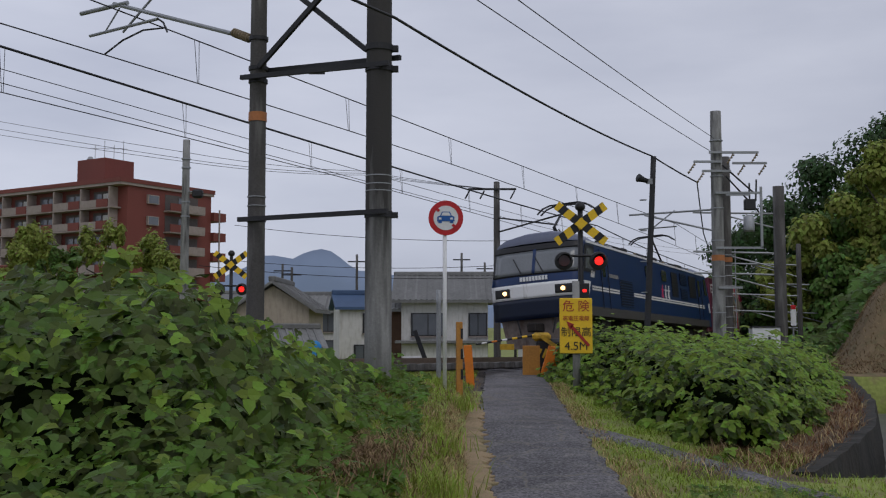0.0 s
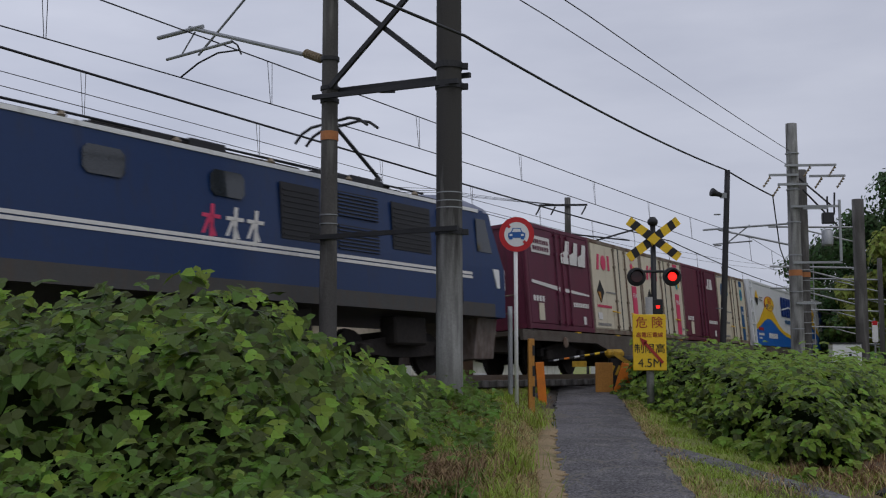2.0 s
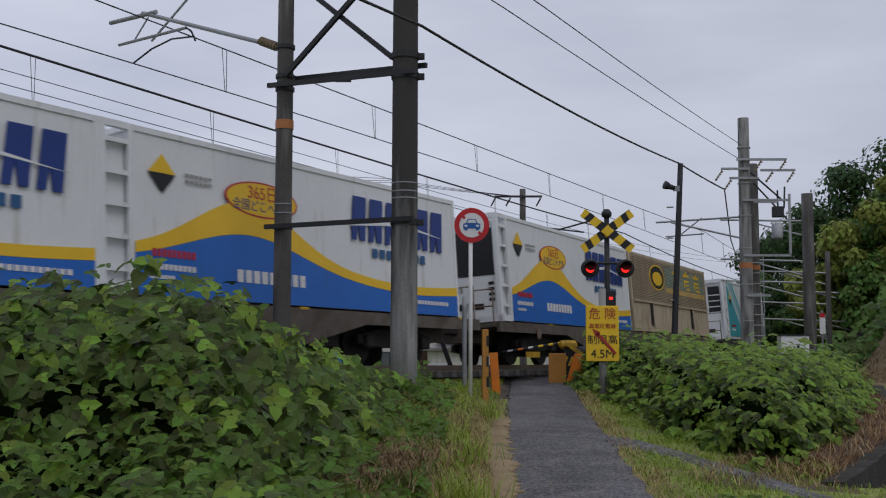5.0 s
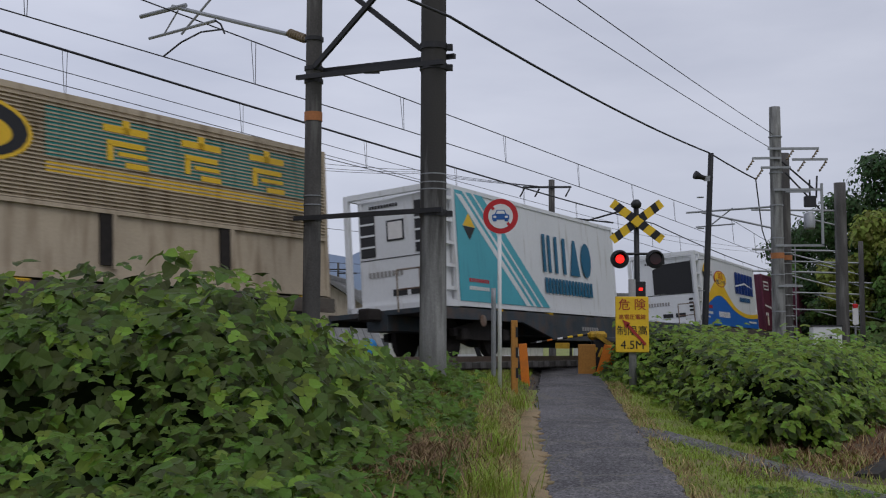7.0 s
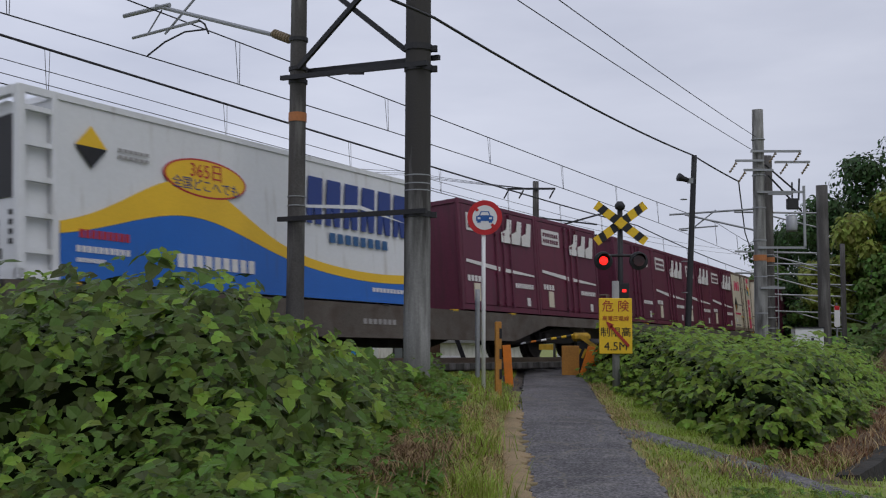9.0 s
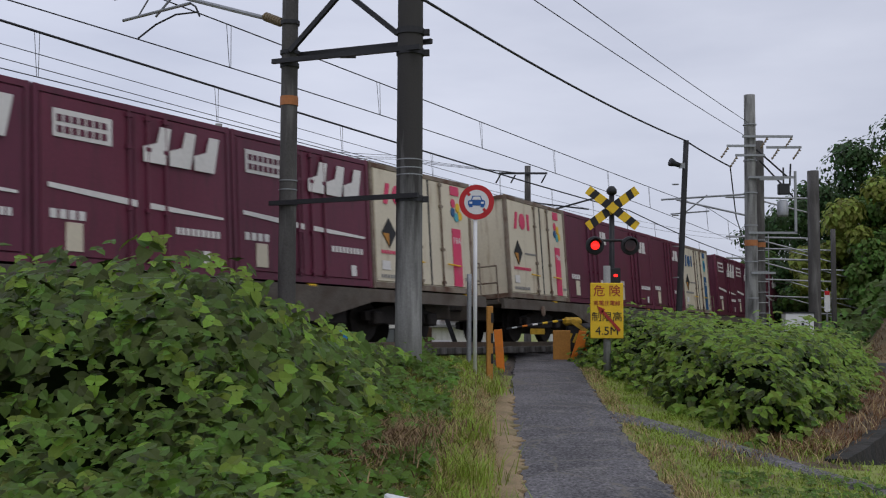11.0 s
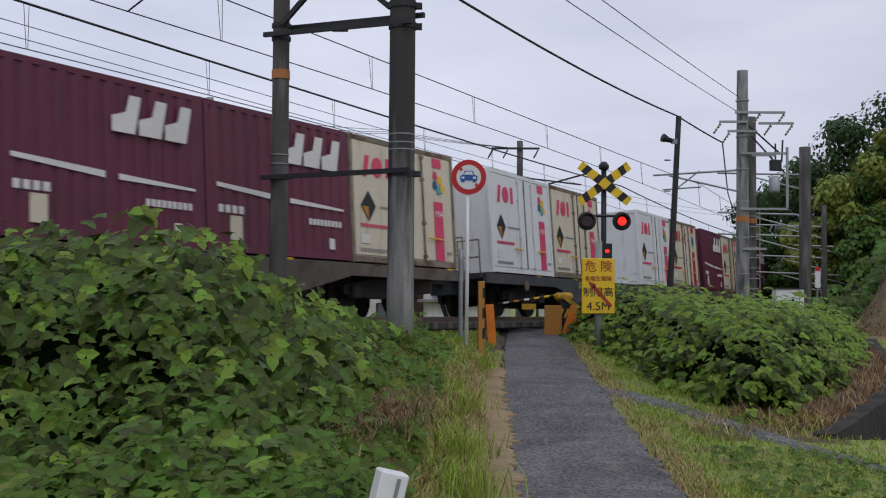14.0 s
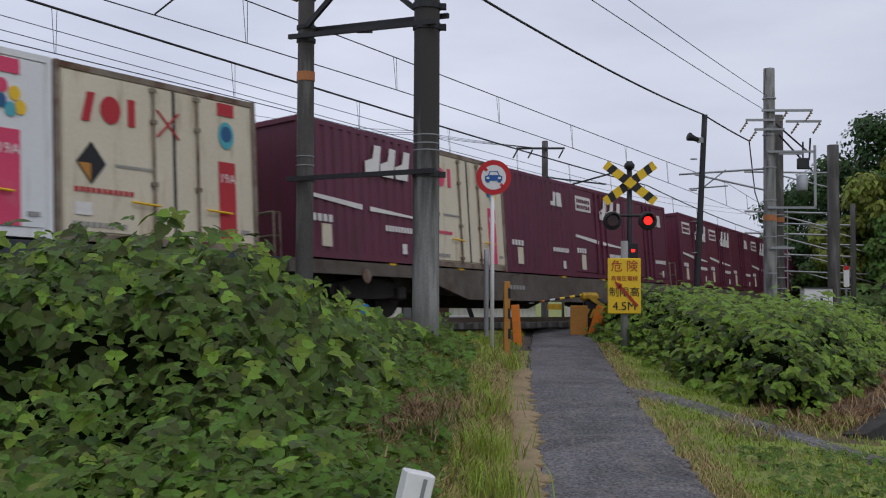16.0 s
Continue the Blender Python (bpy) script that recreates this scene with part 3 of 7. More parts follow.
def box_jot(panel, body="cream", q=3.715):
    """A worn cream 12-foot box with side doors, a coloured panel and a company mark."""
    ob = thing("freight_container", "worn %s steel freight container with %s panel and lock bars" % (("white", panel) if body == "cwhite" else ("cream", panel)), "container", "containers on the freight train")
    L, H, mt = 3.715, 2.5, T[body]
    container_body(ob, L, H, mt, rim=T["fringe"] if body == "cream" else mt)
    pm = T[{"pink": "pink", "blue": "navyblue", "crimson": "crimson"}[panel]]
    word = {"pink": T["pink"], "blue": T["navyblue"], "crimson": T["crimson"]}[panel]
    door_leaf(ob, 0.12, 2.0, 1.15, 3.38, mt)
    door_leaf(ob, 2.04, 3.58, 1.15, 3.38, mt)
    for y in (1.62, 2.45):
        lock_bar(ob, y, 1.12, 3.40, T["fringe"] if body == "cream" else mt)
    bm = boxed(W2 - 0.02, W2 + 0.004, 2.0, 2.04, 1.15, 3.38)
    link("door_seal", bm, M["black"], ob)
    # company mark: a slanted bar, a disc and an upright bar in the panel's colour
    poly(ob, "company_mark", [(0.40, 2.70), (0.53, 2.70), (0.63, 3.12), (0.50, 3.12)], word)
    poly(ob, "company_mark", ring_pts(0.88, 2.91, 0.17, 0.20), word)
    poly(ob, "company_mark", [(1.18, 2.72), (1.30, 2.72), (1.30, 3.12), (1.18, 3.12)], word)
    diamond(ob, 0.55, 2.12, 0.30)
    mark_row(ob, 0.95, 2.1, 0.7, 0.045, 14, T["markgrey"])
    mark_row(ob, 0.28, 1.70, 1.0, 0.07, 11, word if panel != "blue" else T["markgrey"])
    mark_row(ob, 0.25, 1.22, 0.9, 0.07, 9, T["markgrey"])
    plate(ob, "inspection_label", 0.28, 0.55, 1.38, 1.56, T["mark"])
    plate(ob, "colour_panel", 2.88, 3.22, 1.16, 2.42, pm, label="%s stripe panel" % panel)
    plate(ob, "colour_panel", 2.88, 3.22, 3.16, 3.36, pm)
    text("19A", 0.20, T["mark"], Matrix(((0, 0, 1, W2 + 0.016), (1, 0, 0, 3.05), (0, 1, 0, 2.15), (0, 0, 0, 1))), ob)
    if panel == "pink":
        for k, (dy, dz, c) in enumerate(((0.02, 0.2, "pink"), (0.2, 0.12, "cyellow"), (0.0, 0.0, "navyblue"), (0.14, -0.1, "teal"), (0.28, -0.06, "cyellow"))):
            poly(ob, "fruit_emblem", ring_pts(2.95 + dy, 2.78 + dz, 0.085, 0.10, 14), T[c])
    else:
        poly(ob, "round_emblem", ring_pts(3.05, 2.85, 0.16, 0.22, 20), T["teal"])
        poly(ob, "round_emblem", ring_pts(3.05, 2.87, 0.11, 0.13, 16), T["navyblue"], lift=0.016)
    if panel == "crimson":
        for sh in (-1.0, 1.0):
            plate(ob, "red_cross_stroke", 1.88 - 0.2 * sh, 1.92 - 0.2 * sh, 2.65, 3.05, T["crimson"], x=W2 + 0.006, lift=0.012 + 0.002 * sh, shear=sh)
    plate(ob, "small_notice", 3.32, 3.5, 1.3, 1.36, T["markgrey"])
    for y in (1.2, 2.6):
        bm = bmesh.new()
        rod(bm, (W2 + 0.05, y, 1.62), (W2 + 0.05, y + 0.5, 1.60), 0.018, n=6)
        link("handle", bm, T["cyellow"], ob)
    return ob


def box_maroon(mark="swoosh", ribs="flat", whole=False):
    ob = thing("freight_container", "dark maroon %s freight container with white markings" % ("corrugated" if ribs == "corr" else "steel"), "container", "containers on the freight train")
    L, H, mt = 3.715, 2.5, T["maroon"]
    container_body(ob, L, H, mt, ribs)
    if ribs == "flat":
        door_leaf(ob, 0.12, 1.66, 1.15, 3.38, mt)
        door_leaf(ob, 1.72, 3.58, 1.15, 3.38, mt)
        for y in (1.6, 1.95, 2.3):
            lock_bar(ob, y, 1.12, 3.40, mt)
    x = W2 + (0.006 if ribs == "corr" else 0)
    if mark == "swoosh":
        swoosh(ob, 1.86, 2.66, 1.5, 0.58, T["mark"], x + 0.03)
        if ribs == "flat":
            plate(ob, "white_notice", 0.3, 1.3, 2.8, 3.2, T["mark"])
            mark_row(ob, 0.36, 3.02, 0.88, 0.10, 7, T["maroon"], W2 + 0.012)
            mark_row(ob, 0.36, 2.86, 0.88, 0.10, 7, T["maroon"], W2 + 0.012)
        poly(ob, "white_stripe", [(0.22, 2.08), (0.22, 2.15), (1.75, 2.06), (1.75, 1.96)], T["mark"], x)
        poly(ob, "white_stripe", [(2.0, 1.96), (2.0, 2.05), (3.5, 1.97), (3.5, 1.93)], T["mark"], x)
    else:
        # a small company mark: a hook and a leg
        y, z = 2.5, 2.8
        poly(ob, "company_mark", [(y, z), (y + 0.26, z), (y + 0.30, z + 0.36), (y + 0.18, z + 0.36), (y + 0.14, z + 0.11), (y, z + 0.11)], T["mark"], x)
        poly(ob, "company_mark", [(y + 0.34, z), (y + 0.45, z), (y + 0.66, z), (y + 0.62, z + 0.36), (y + 0.36, z + 0.36)], T["mark"], x)
    mark_row(ob, 0.25, 1.66, 0.62, 0.13, 4, T["mark"], x)
    mark_row(ob, 2.5, 1.62, 0.95, 0.11, 9, T["mark"], x)
    plate(ob, "paper_label", 0.5, 0.78, 1.22, 1.62, T["cream"], x)
    plate(ob, "small_notice", 3.05, 3.2, 1.2, 1.4, T["mark"], x)
    # the end wall that faces down the train
    for k in range(3):
        bm = bmesh.new()
        box(bm, -0.95 + k * 0.27, -0.95 + k * 0.27 + 0.2, 0.028, 0.036, 2.75, 3.1)
        link("company_mark", bm, T["mark"], ob)
    return ob


def wave(y):
    """The height of the wave over the length of a long box."""
    return 1.52 + 0.62 * math.exp(-((y - 2.5) / 1.9) ** 2) - 0.12 * math.exp(-((y - 7.4) / 1.9) ** 2)


def reefer_end(ob, dark_wide):
    """The cooling unit in the leading end, in an open steel frame."""
    for x in (W2 - 0.12, -W2):
        link("end_post", boxed(x, x + 0.12, -0.55, -0.43, 1.0, 3.6, bevel=0.01), T["cwhite"], ob)
    link("end_beam", boxed(-W2 + 0.12, W2 - 0.12, -0.55, -0.43, 3.48, 3.6), T["cwhite"], ob)
    link("end_sill", boxed(-W2, W2, -0.55, 0.0, 1.0, 1.14), T["cwhite"], ob)
    for k in range(5):
        link("ladder_rung", boxed(W2 - 0.10, W2 - 0.03, -0.43, 0.0, 1.35 + 0.48 * k, 1.42 + 0.48 * k), T["cwhite"], ob)
    link("top_rail", boxed(W2 - 0.10, W2 - 0.02, -0.43, 0.0, 3.5, 3.6), T["cwhite"], ob)
    link("top_rail", boxed(-W2, -W2 + 0.08, -0.43, 0.0, 3.5, 3.6), T["cwhite"], ob)
    bm = bmesh.new()
    prof = [(-0.92, 1.15), (1.08, 1.15), (1.08, 3.36), (0.8, 3.46), (-0.55, 3.40), (-0.82, 3.30), (-0.92, 3.1)]
    fa, fb = ([bm.verts.new((x, y, z)) for x, z in prof] for y in (-0.42, 0.02))
    bm.faces.new(fa), bm.faces.new(fb[::-1])
    for i in range(len(prof)):
        bm.faces.new((fa[i], fb[i], fb[(i + 1) % len(prof)], fa[(i + 1) % len(prof)]))
    bmesh.ops.recalc_face_normals(bm, faces=bm.faces)
    unit = link("cooling_unit", bm, T["cwhite"], ob, "white cooling unit")
    link("seam", boxed(-0.9, 1.06, -0.428, -0.41, 2.13, 2.15), M["black"], unit)
    if dark_wide:
        bm = bmesh.new()
        slab(bm, [(-0.36, 2.18), (1.02, 2.12), (1.02, 3.26), (0.0, 3.22), (-0.36, 3.05)], -0.44, -0.41)
        for v in bm.verts:
            v.co = Vector((v.co.y, v.co.x, v.co.z))
        bmesh.ops.recalc_face_normals(bm, faces=bm.faces)
        link("grille", bm, M["black"], unit, "large dark air grille")
        for k in range(4):
            link("vent", boxed(0.86, 1.0, -0.436, -0.41, 1.5 + 0.13 * k, 1.57 + 0.13 * k), M["black"], unit)
    else:
        link("grille", boxed(-0.88, -0.5, -0.445, -0.41, 2.2, 3.2, bevel=0.015), M["black"], unit)
        link("grille", boxed(0.52, 1.02, -0.445, -0.41, 2.2, 3.3, bevel=0.015), M["black"], unit)
        link("emblem", boxed(-0.2, 0.24, -0.432, -0.41, 2.5, 2.95), M["black"], unit)
        link("emblem", boxed(-0.16, 0.2, -0.438, -0.41, 2.54, 2.91), T["mark"], unit)
        for k in range(3):
            link("grille_bar", boxed(0.52, 1.02, -0.46, -0.44, 2.4 + 0.25 * k, 2.44 + 0.25 * k), T["cwhite"], unit)
            link("grille_bar", boxed(-0.88, -0.5, -0.46, -0.44, 2.4 + 0.25 * k, 2.44 + 0.25 * k), T["cwhite"], unit)
    bm = bmesh.new()
    for k in range(10):
        box(bm, -0.62 + 0.075 * k, -0.57 + 0.075 * k, -0.436, -0.41, 3.24, 3.31)
    link("maker_mark", bm, M["black"], unit)
    for k in range(2):
        link("vent", boxed(-0.1 + 0.45 * k, 0.25 + 0.45 * k, -0.436, -0.41, 1.32, 1.46), M["black"], unit)
    bm = bmesh.new()
    for k in range(9):
        box(bm, -0.7 + 0.1 * k, -0.64 + 0.1 * k, -0.436, -0.41, 1.75, 1.87)
    link("small_print", bm, T["markgrey"], unit)


def box_wave(unit):
    """A white and blue long refrigerated box with a yellow wave."""
    ob = thing("refrigerated_container", "long white and blue refrigerated container with a yellow wave", "container", "long containers on the freight train")
    L, H = 9.05, 2.6
    container_body(ob, L, H, T["cwhite"])
    n = 40
    top = [(0.09 + (L - 0.18) * i / n, wave(0.09 + (L - 0.18) * i / n)) for i in range(n + 1)]
    poly(ob, "blue_field", [(L - 0.09, 1.02), (0.09, 1.02)][::-1] + top[::-1], T["cblue"], lift=0.010, label="blue lower side wall")
    poly(ob, "yellow_wave", [(y, z + 0.004) for y, z in top] + [(y, z + 0.14 + 0.42 * math.exp(-((y - 2.5) / 1.5) ** 2) + 0.04 * y / L) for y, z in top[::-1]], T["cyellow"], lift=0.013)
    poly(ob, "oval_badge", ring_pts(2.85, 2.78, 0.90, 0.31, 32), T["crimson"], lift=0.016)
    poly(ob, "oval_badge", ring_pts(2.85, 2.78, 0.86, 0.28, 32), T["cyellow"], lift=0.019)
    face = lambda y, z: Matrix(((0, 0, 1, W2 + 0.022), (1, 0, 0, y), (0, 1, 0, z), (0, 0, 0, 1)))
    text("365日", 0.30, T["crimson"], face(2.85, 2.88), ob)
    text("全国どこへでも", 0.21, T["logoblue"], face(2.85, 2.65), ob)
    # the company's name as six slanted blocks with a light slash
    y = 5.3
    for k in range(6):
        a = y + k * 0.54
        poly(ob, "company_mark", [(a, 2.36), (a + 0.15, 2.36), (a + 0.21, 2.72), (a + 0.26, 2.36), (a + 0.42, 2.36), (a + 0.50, 3.22), (a + 0.10, 3.22)], T["logoblue"], lift=0.016)
    poly(ob, "light_slash", [(y - 0.05, 2.62), (y - 0.05, 2.67), (y + 1.6, 2.86), (y + 3.2, 2.66), (y + 1.6, 2.78)], T["cwhite"], lift=0.021)
    mark_row(ob, 5.95, 2.06, 1.9, 0.18, 8, T["navyblue"])
    mark_row(ob, 2.2, 1.34, 1.75, 0.21, 9, T["mark"], x=W2 + 0.012)
    mark_row(ob, 0.35, 1.42, 0.95, 0.09, 10, T["mark"], x=W2 + 0.012)
    mark_row(ob, 0.35, 1.28, 0.5, 0.06, 8, T["mark"], x=W2 + 0.012)
    mark_row(ob, 0.4, 1.62, 0.9, 0.12, 9, T["crimson"], x=W2 + 0.012)
    mark_row(ob, 7.2, 1.22, 1.4, 0.08, 12, T["mark"], x=W2 + 0.012)
    poly(ob, "hazard_diamond", [(0.35, 2.92), (0.62, 3.22), (0.89, 2.92)], T["cyellow"], lift=0.014)
    poly(ob, "hazard_diamond", [(0.35, 2.915), (0.89, 2.915), (0.62, 2.62)], M["black"], lift=0.014)
    mark_row(ob, 1.1, 2.84, 0.6, 0.05, 6, T["markgrey"])
    mark_row(ob, 1.1, 2.94, 0.6, 0.05, 6, T["markgrey"])
    if unit:
        reefer_end(ob, True)
    return ob


def box_teal():
    ob = thing("refrigerated_container", "long white and turquoise refrigerated container with slanted stripes", "container", "long containers on the freight train")
    L = 9.05
    container_body(ob, L, 2.6, T["cwhite"])
    poly(ob, "turquoise_field", [(0.09, 1.13), (4.5, 1.13), (1.3, 3.5), (0.09, 3.5)], T["teal"], label="turquoise slanted side panel")
    for k, w in enumerate((0.24, 0.14, 0.10)):
        a = 3.2 + k * 0.40
        poly(ob, "white_stripe", [(a, 1.13), (a + w, 1.13), (a - 3.2 + w, 3.5), (a - 3.2, 3.5)] if a - 3.2 > 0.1 else [(a, 1.13), (a + w, 1.13), (0.12 + w, 3.42), (0.12, 3.42)], T["cwhite"], lift=0.016)
    # the company's name: slim bars, a wedge and a disc over a row of low bars
    for a, w in ((4.30, 0.15), (4.60, 0.15), (5.00, 0.15), (5.48, 0.17)):
        plate(ob, "company_mark", a, a + w, 2.02, 2.95, T["tealdark"])
    poly(ob, "company_mark", [(5.92, 2.02), (6.52, 2.02), (6.28, 2.95), (6.16, 2.95)], T["tealdark"])
    poly(ob, "company_mark", ring_pts(6.98, 2.48, 0.32, 0.46), T["tealdark"])
    mark_row(ob, 4.35, 1.50, 3.0, 0.38, 15, T["tealdark"])
    mark_row(ob, 0.5, 1.55, 0.9, 0.08, 9, T["crimson"], x=W2 + 0.012)
    mark_row(ob, 0.5, 1.38, 0.9, 0.08, 9, T["mark"], x=W2 + 0.012)
    poly(ob, "hazard_diamond", [(0.35, 2.75), (0.62, 3.05), (0.89, 2.75)], T["cyellow"], lift=0.014)
    poly(ob, "hazard_diamond", [(0.35, 2.745), (0.89, 2.745), (0.62, 2.45)], M["black"], lift=0.014)
    reefer_end(ob, False)
    return ob


def box_beige():
    ob = thing("ribbed_container", "long beige ribbed container with green and yellow bands", "container", "long containers on the freight train")
    L, H = 9.41, 2.6
    container_body(ob, L, H, T["beige"])
    for zone, (z0, z1, y0, y1, m_) in enumerate(((2.66, 3.36, 3.85, 9.05, "green"), (2.44, 2.62, 3.85, 9.05, "cyellow"))):
        plate(ob, "colour_band", y0, y1, z0, z1, T[m_])
    bm = bmesh.new()
    for k in range(26):
        z = 2.05 + k * 0.055
        box(bm, W2 - 0.03, W2 + 0.022, 0.1, L - 0.1, z, z + 0.022)
    link("ribs", bm, T["beige"], ob, "fine horizontal ribs")
    for k in range(3):
        a = 4.75 + k * 1.4
        for (u, v, w, h) in ((0, 0.40, 0.62, 0.10), (0.26, 0.40, 0.10, 0.20), (0.05, 0.22, 0.52, 0.08), (0.05, 0.02, 0.08, 0.24), (0.2, 0.10, 0.4, 0.06), (0.3, -0.05, 0.32, 0.08)):
            plate(ob, "yellow_character_mark", a + u * 1.25, a + (u + w) * 1.25, 2.73 + v * 1.1, 2.73 + v * 1.1 + h, T["cyellow"], lift=0.03)
    poly(ob, "round_emblem", ring_pts(2.8, 2.9, 0.85, 0.44), T["cyellow"], lift=0.028)
    poly(ob, "round_emblem", ring_pts(2.8, 2.9, 0.78, 0.39), M["black"], lift=0.031)
    poly(ob, "round_emblem", ring_pts(2.8, 2.86, 0.55, 0.24), T["cyellow"], lift=0.034)
    for y in (1.9, 4.7, 6.9):
        link("lashing_slot", boxed(W2 - 0.02, W2 + 0.012, y, y + 0.20, 1.25, 2.0), T["dirty"], ob)
        link("lashing_post", boxed(W2 - 0.01, W2 + 0.035, y + 0.20, y + 0.27, 1.2, 2.02), T["beige"], ob)
    link("side_rail", boxed(W2 - 0.02, W2 + 0.03, 0.1, L - 0.1, 1.98, 2.04), T["beige"], ob)
    return ob


def wheel_mesh():
    bm = bmesh.new()
    m = pose(0, 0, 0, 0, 90, 0)
    lathe(bm, [(0.10, -0.10), (0.30, -0.08), (0.43, -0.06), (0.43, 0.04), (0.46, 0.05), (0.46, 0.08), (0.10, 0.08)], 20, m)
    me = bpy.data.meshes.new("wheel")
    bm.to_mesh(me), bm.free()
    me.materials.append(T["dirty"])
    return me


WHEEL = wheel_mesh()


def bogie(parent, y, base=1.9, name="bogie"):
    bm = bmesh.new()
    for x in (0.78, -0.90):
        slab(bm, [(y - base / 2 - 0.3, 0.42), (y - base / 2 - 0.3, 0.58), (y - 0.4, 0.72), (y + 0.4, 0.72), (y + base / 2 + 0.3, 0.58), (y + base / 2 + 0.3, 0.42), (y + 0.4, 0.34), (y - 0.4, 0.34)], x, x + 0.12)
    box(bm, -0.8, 0.8, y - 0.2, y + 0.2, 0.45, 0.85)
    bo = link(name, bm, T["dirty"], parent)
    for dy in (-base / 2, base / 2):
        for x in (0.56, -0.56):
            w = new("wheel", WHEEL)
            w.parent = bo
            w.matrix_basis = pose(x, y + dy, 0.43, 0, 0, 0 if x < 0 else 180)
        link("axle_box", boxed(0.82, 1.02, y + dy - 0.14, y + dy + 0.14, 0.32, 0.58, bevel=0.03), T["dirty"], bo)
    return bo


def wagon(L=19.6, tone="deck", fish=True):
    """A flat container wagon: a fish-bellied frame on two bogies, with end rails and hand brake."""
    ob = thing("flat_wagon", "%s steel container flat wagon on two bogies" % ("blue-grey" if tone == "deck" else "dirty brown-grey"), "wagon", "wagons of the freight train")
    bm = bmesh.new()
    for x in (1.16, -1.24):
        slab(bm, [(-L / 2, 0.98), (-L / 2, 0.74), (-5.6, 0.74), (-3.8, 0.34), (3.8, 0.34), (5.6, 0.74), (L / 2, 0.74), (L / 2, 0.98)], x, x + 0.08)
    box(bm, -1.2, 1.2, -L / 2, L / 2, 0.86, 0.96)
    box(bm, -0.25, 0.25, -L / 2, L / 2, 0.55, 0.86)
    link("frame", bm, T[tone], ob)
    for y in (-7.0, 7.0):
        bogie(ob, y)
    for e in (-1, 1):
        bm = bmesh.new()
        for x in (0.55, 1.1):
            rod(bm, (x, e * (L / 2 + 0.02), 0.9), (x, e * (L / 2 + 0.02), 1.75), 0.02, n=6)
        rod(bm, (0.55, e * (L / 2 + 0.02), 1.75), (1.1, e * (L / 2 + 0.02), 1.75), 0.02, n=6)
        rod(bm, (0.55, e * (L / 2 + 0.02), 1.35), (1.1, e * (L / 2 + 0.02), 1.35), 0.02, n=6)
        link("end_rail", bm, T["fringe"], ob)
        link("coupler", boxed(-0.13, 0.13, min(e * (L / 2), e * (L / 2 + 0.5)), max(e * (L / 2), e * (L / 2 + 0.5)), 0.75, 1.0, bevel=0.03), T["dirty"], ob)
    for k in range(8):
        link("twist_lock", boxed(1.1, 1.24, -L / 2 + 0.4 + k * 2.62, -L / 2 + 0.62 + k * 2.62, 0.955, 0.997), T["cyellow"] if k % 3 else T["dirty"], ob)
    bm = bmesh.new()
    for i in range(7):
        box(bm, 1.245, 1.25, -2.2 + i * 0.16, -2.09 + i * 0.16, 0.60, 0.70)
    link("small_print", bm, T["markgrey"], ob)
    bm = bmesh.new()
    lathe(bm, [(0.12, -0.015), (0.135, 0), (0.12, 0.015)], 14, pose(1.27, -L / 2 + 2.2, 0.72, 0, 90, 0))
    link("hand_wheel", bm, T["fringe"], ob)
    box_ = link("brake_gear", boxed(0.6, 1.05, 3.4, 5.0, 0.30, 0.62, bevel=0.04), T["dirty"], ob)
    return ob


# wagons: place of the first box along the train, then what stands on them
CONSIST = [
    (18.65, "deckb", ["ms", "jp", "jp", "mj", "jb"]),
    (39.1, "deckb", [(-0.3, "W"), (9.3, "w")]),
    (59.7, "deckb", [(0.3, "W"), (9.65, "Y")]),
    (82.2, "deck", [(0.8, "K")]),
    (100.0, "deckb", [(0.3, "W"), None, None, (10.9, "ms"), (14.65, "ms")]),
    (119.9, "deckb", ["mj", "ms", "ms", "ms", "jp"]),
    (140.4, "deckb", ["jp", "mj", "mj", "mj", "jb"]),
    (160.75, "deckb", ["ms", "ms", "cs", "cs", "jp"]),
    (181.2, "deck", ["wp", "jp", None, "wp", "jc"]),
    (201.0, "deckb", ["cs", "jp", "cj", "ms", "mj"]),
    (221.4, "deckb", ["ms", "ms", "mj", "ms", "ms"]),
    (241.8, "deckb", ["ms", "mj", "ms", "ms", "ms"]),
    (262.2, "deckb", ["mj", "ms", "ms", "ms", "ms"]),
]
PROTO = {}
kind_len = dict(ms=3.7, mj=3.7, cs=3.7, cj=3.7, jp=3.7, jb=3.7, jc=3.7, wp=3.7, W=9.4, w=9.4, K=9.4, Y=9.4)


def boxes(kind):
    """The first of a kind is built, the others are copies."""
    build = {"ms": lambda: box_maroon(), "mj": lambda: box_maroon("leg"), "cs": lambda: box_maroon("swoosh", "corr"), "cj": lambda: box_maroon("leg", "corr"),
             "jp": lambda: box_jot("pink"), "jb": lambda: box_jot("blue"), "jc": lambda: box_jot("crimson"), "wp": lambda: box_jot("pink", "cwhite"),
             "W": lambda: box_wave(True), "w": lambda: box_wave(True), "K": box_teal, "Y": box_beige}
    if kind not in PROTO:
        PROTO[kind] = build[kind]()
        return PROTO[kind]
    return copy_thing(PROTO[kind], Matrix())


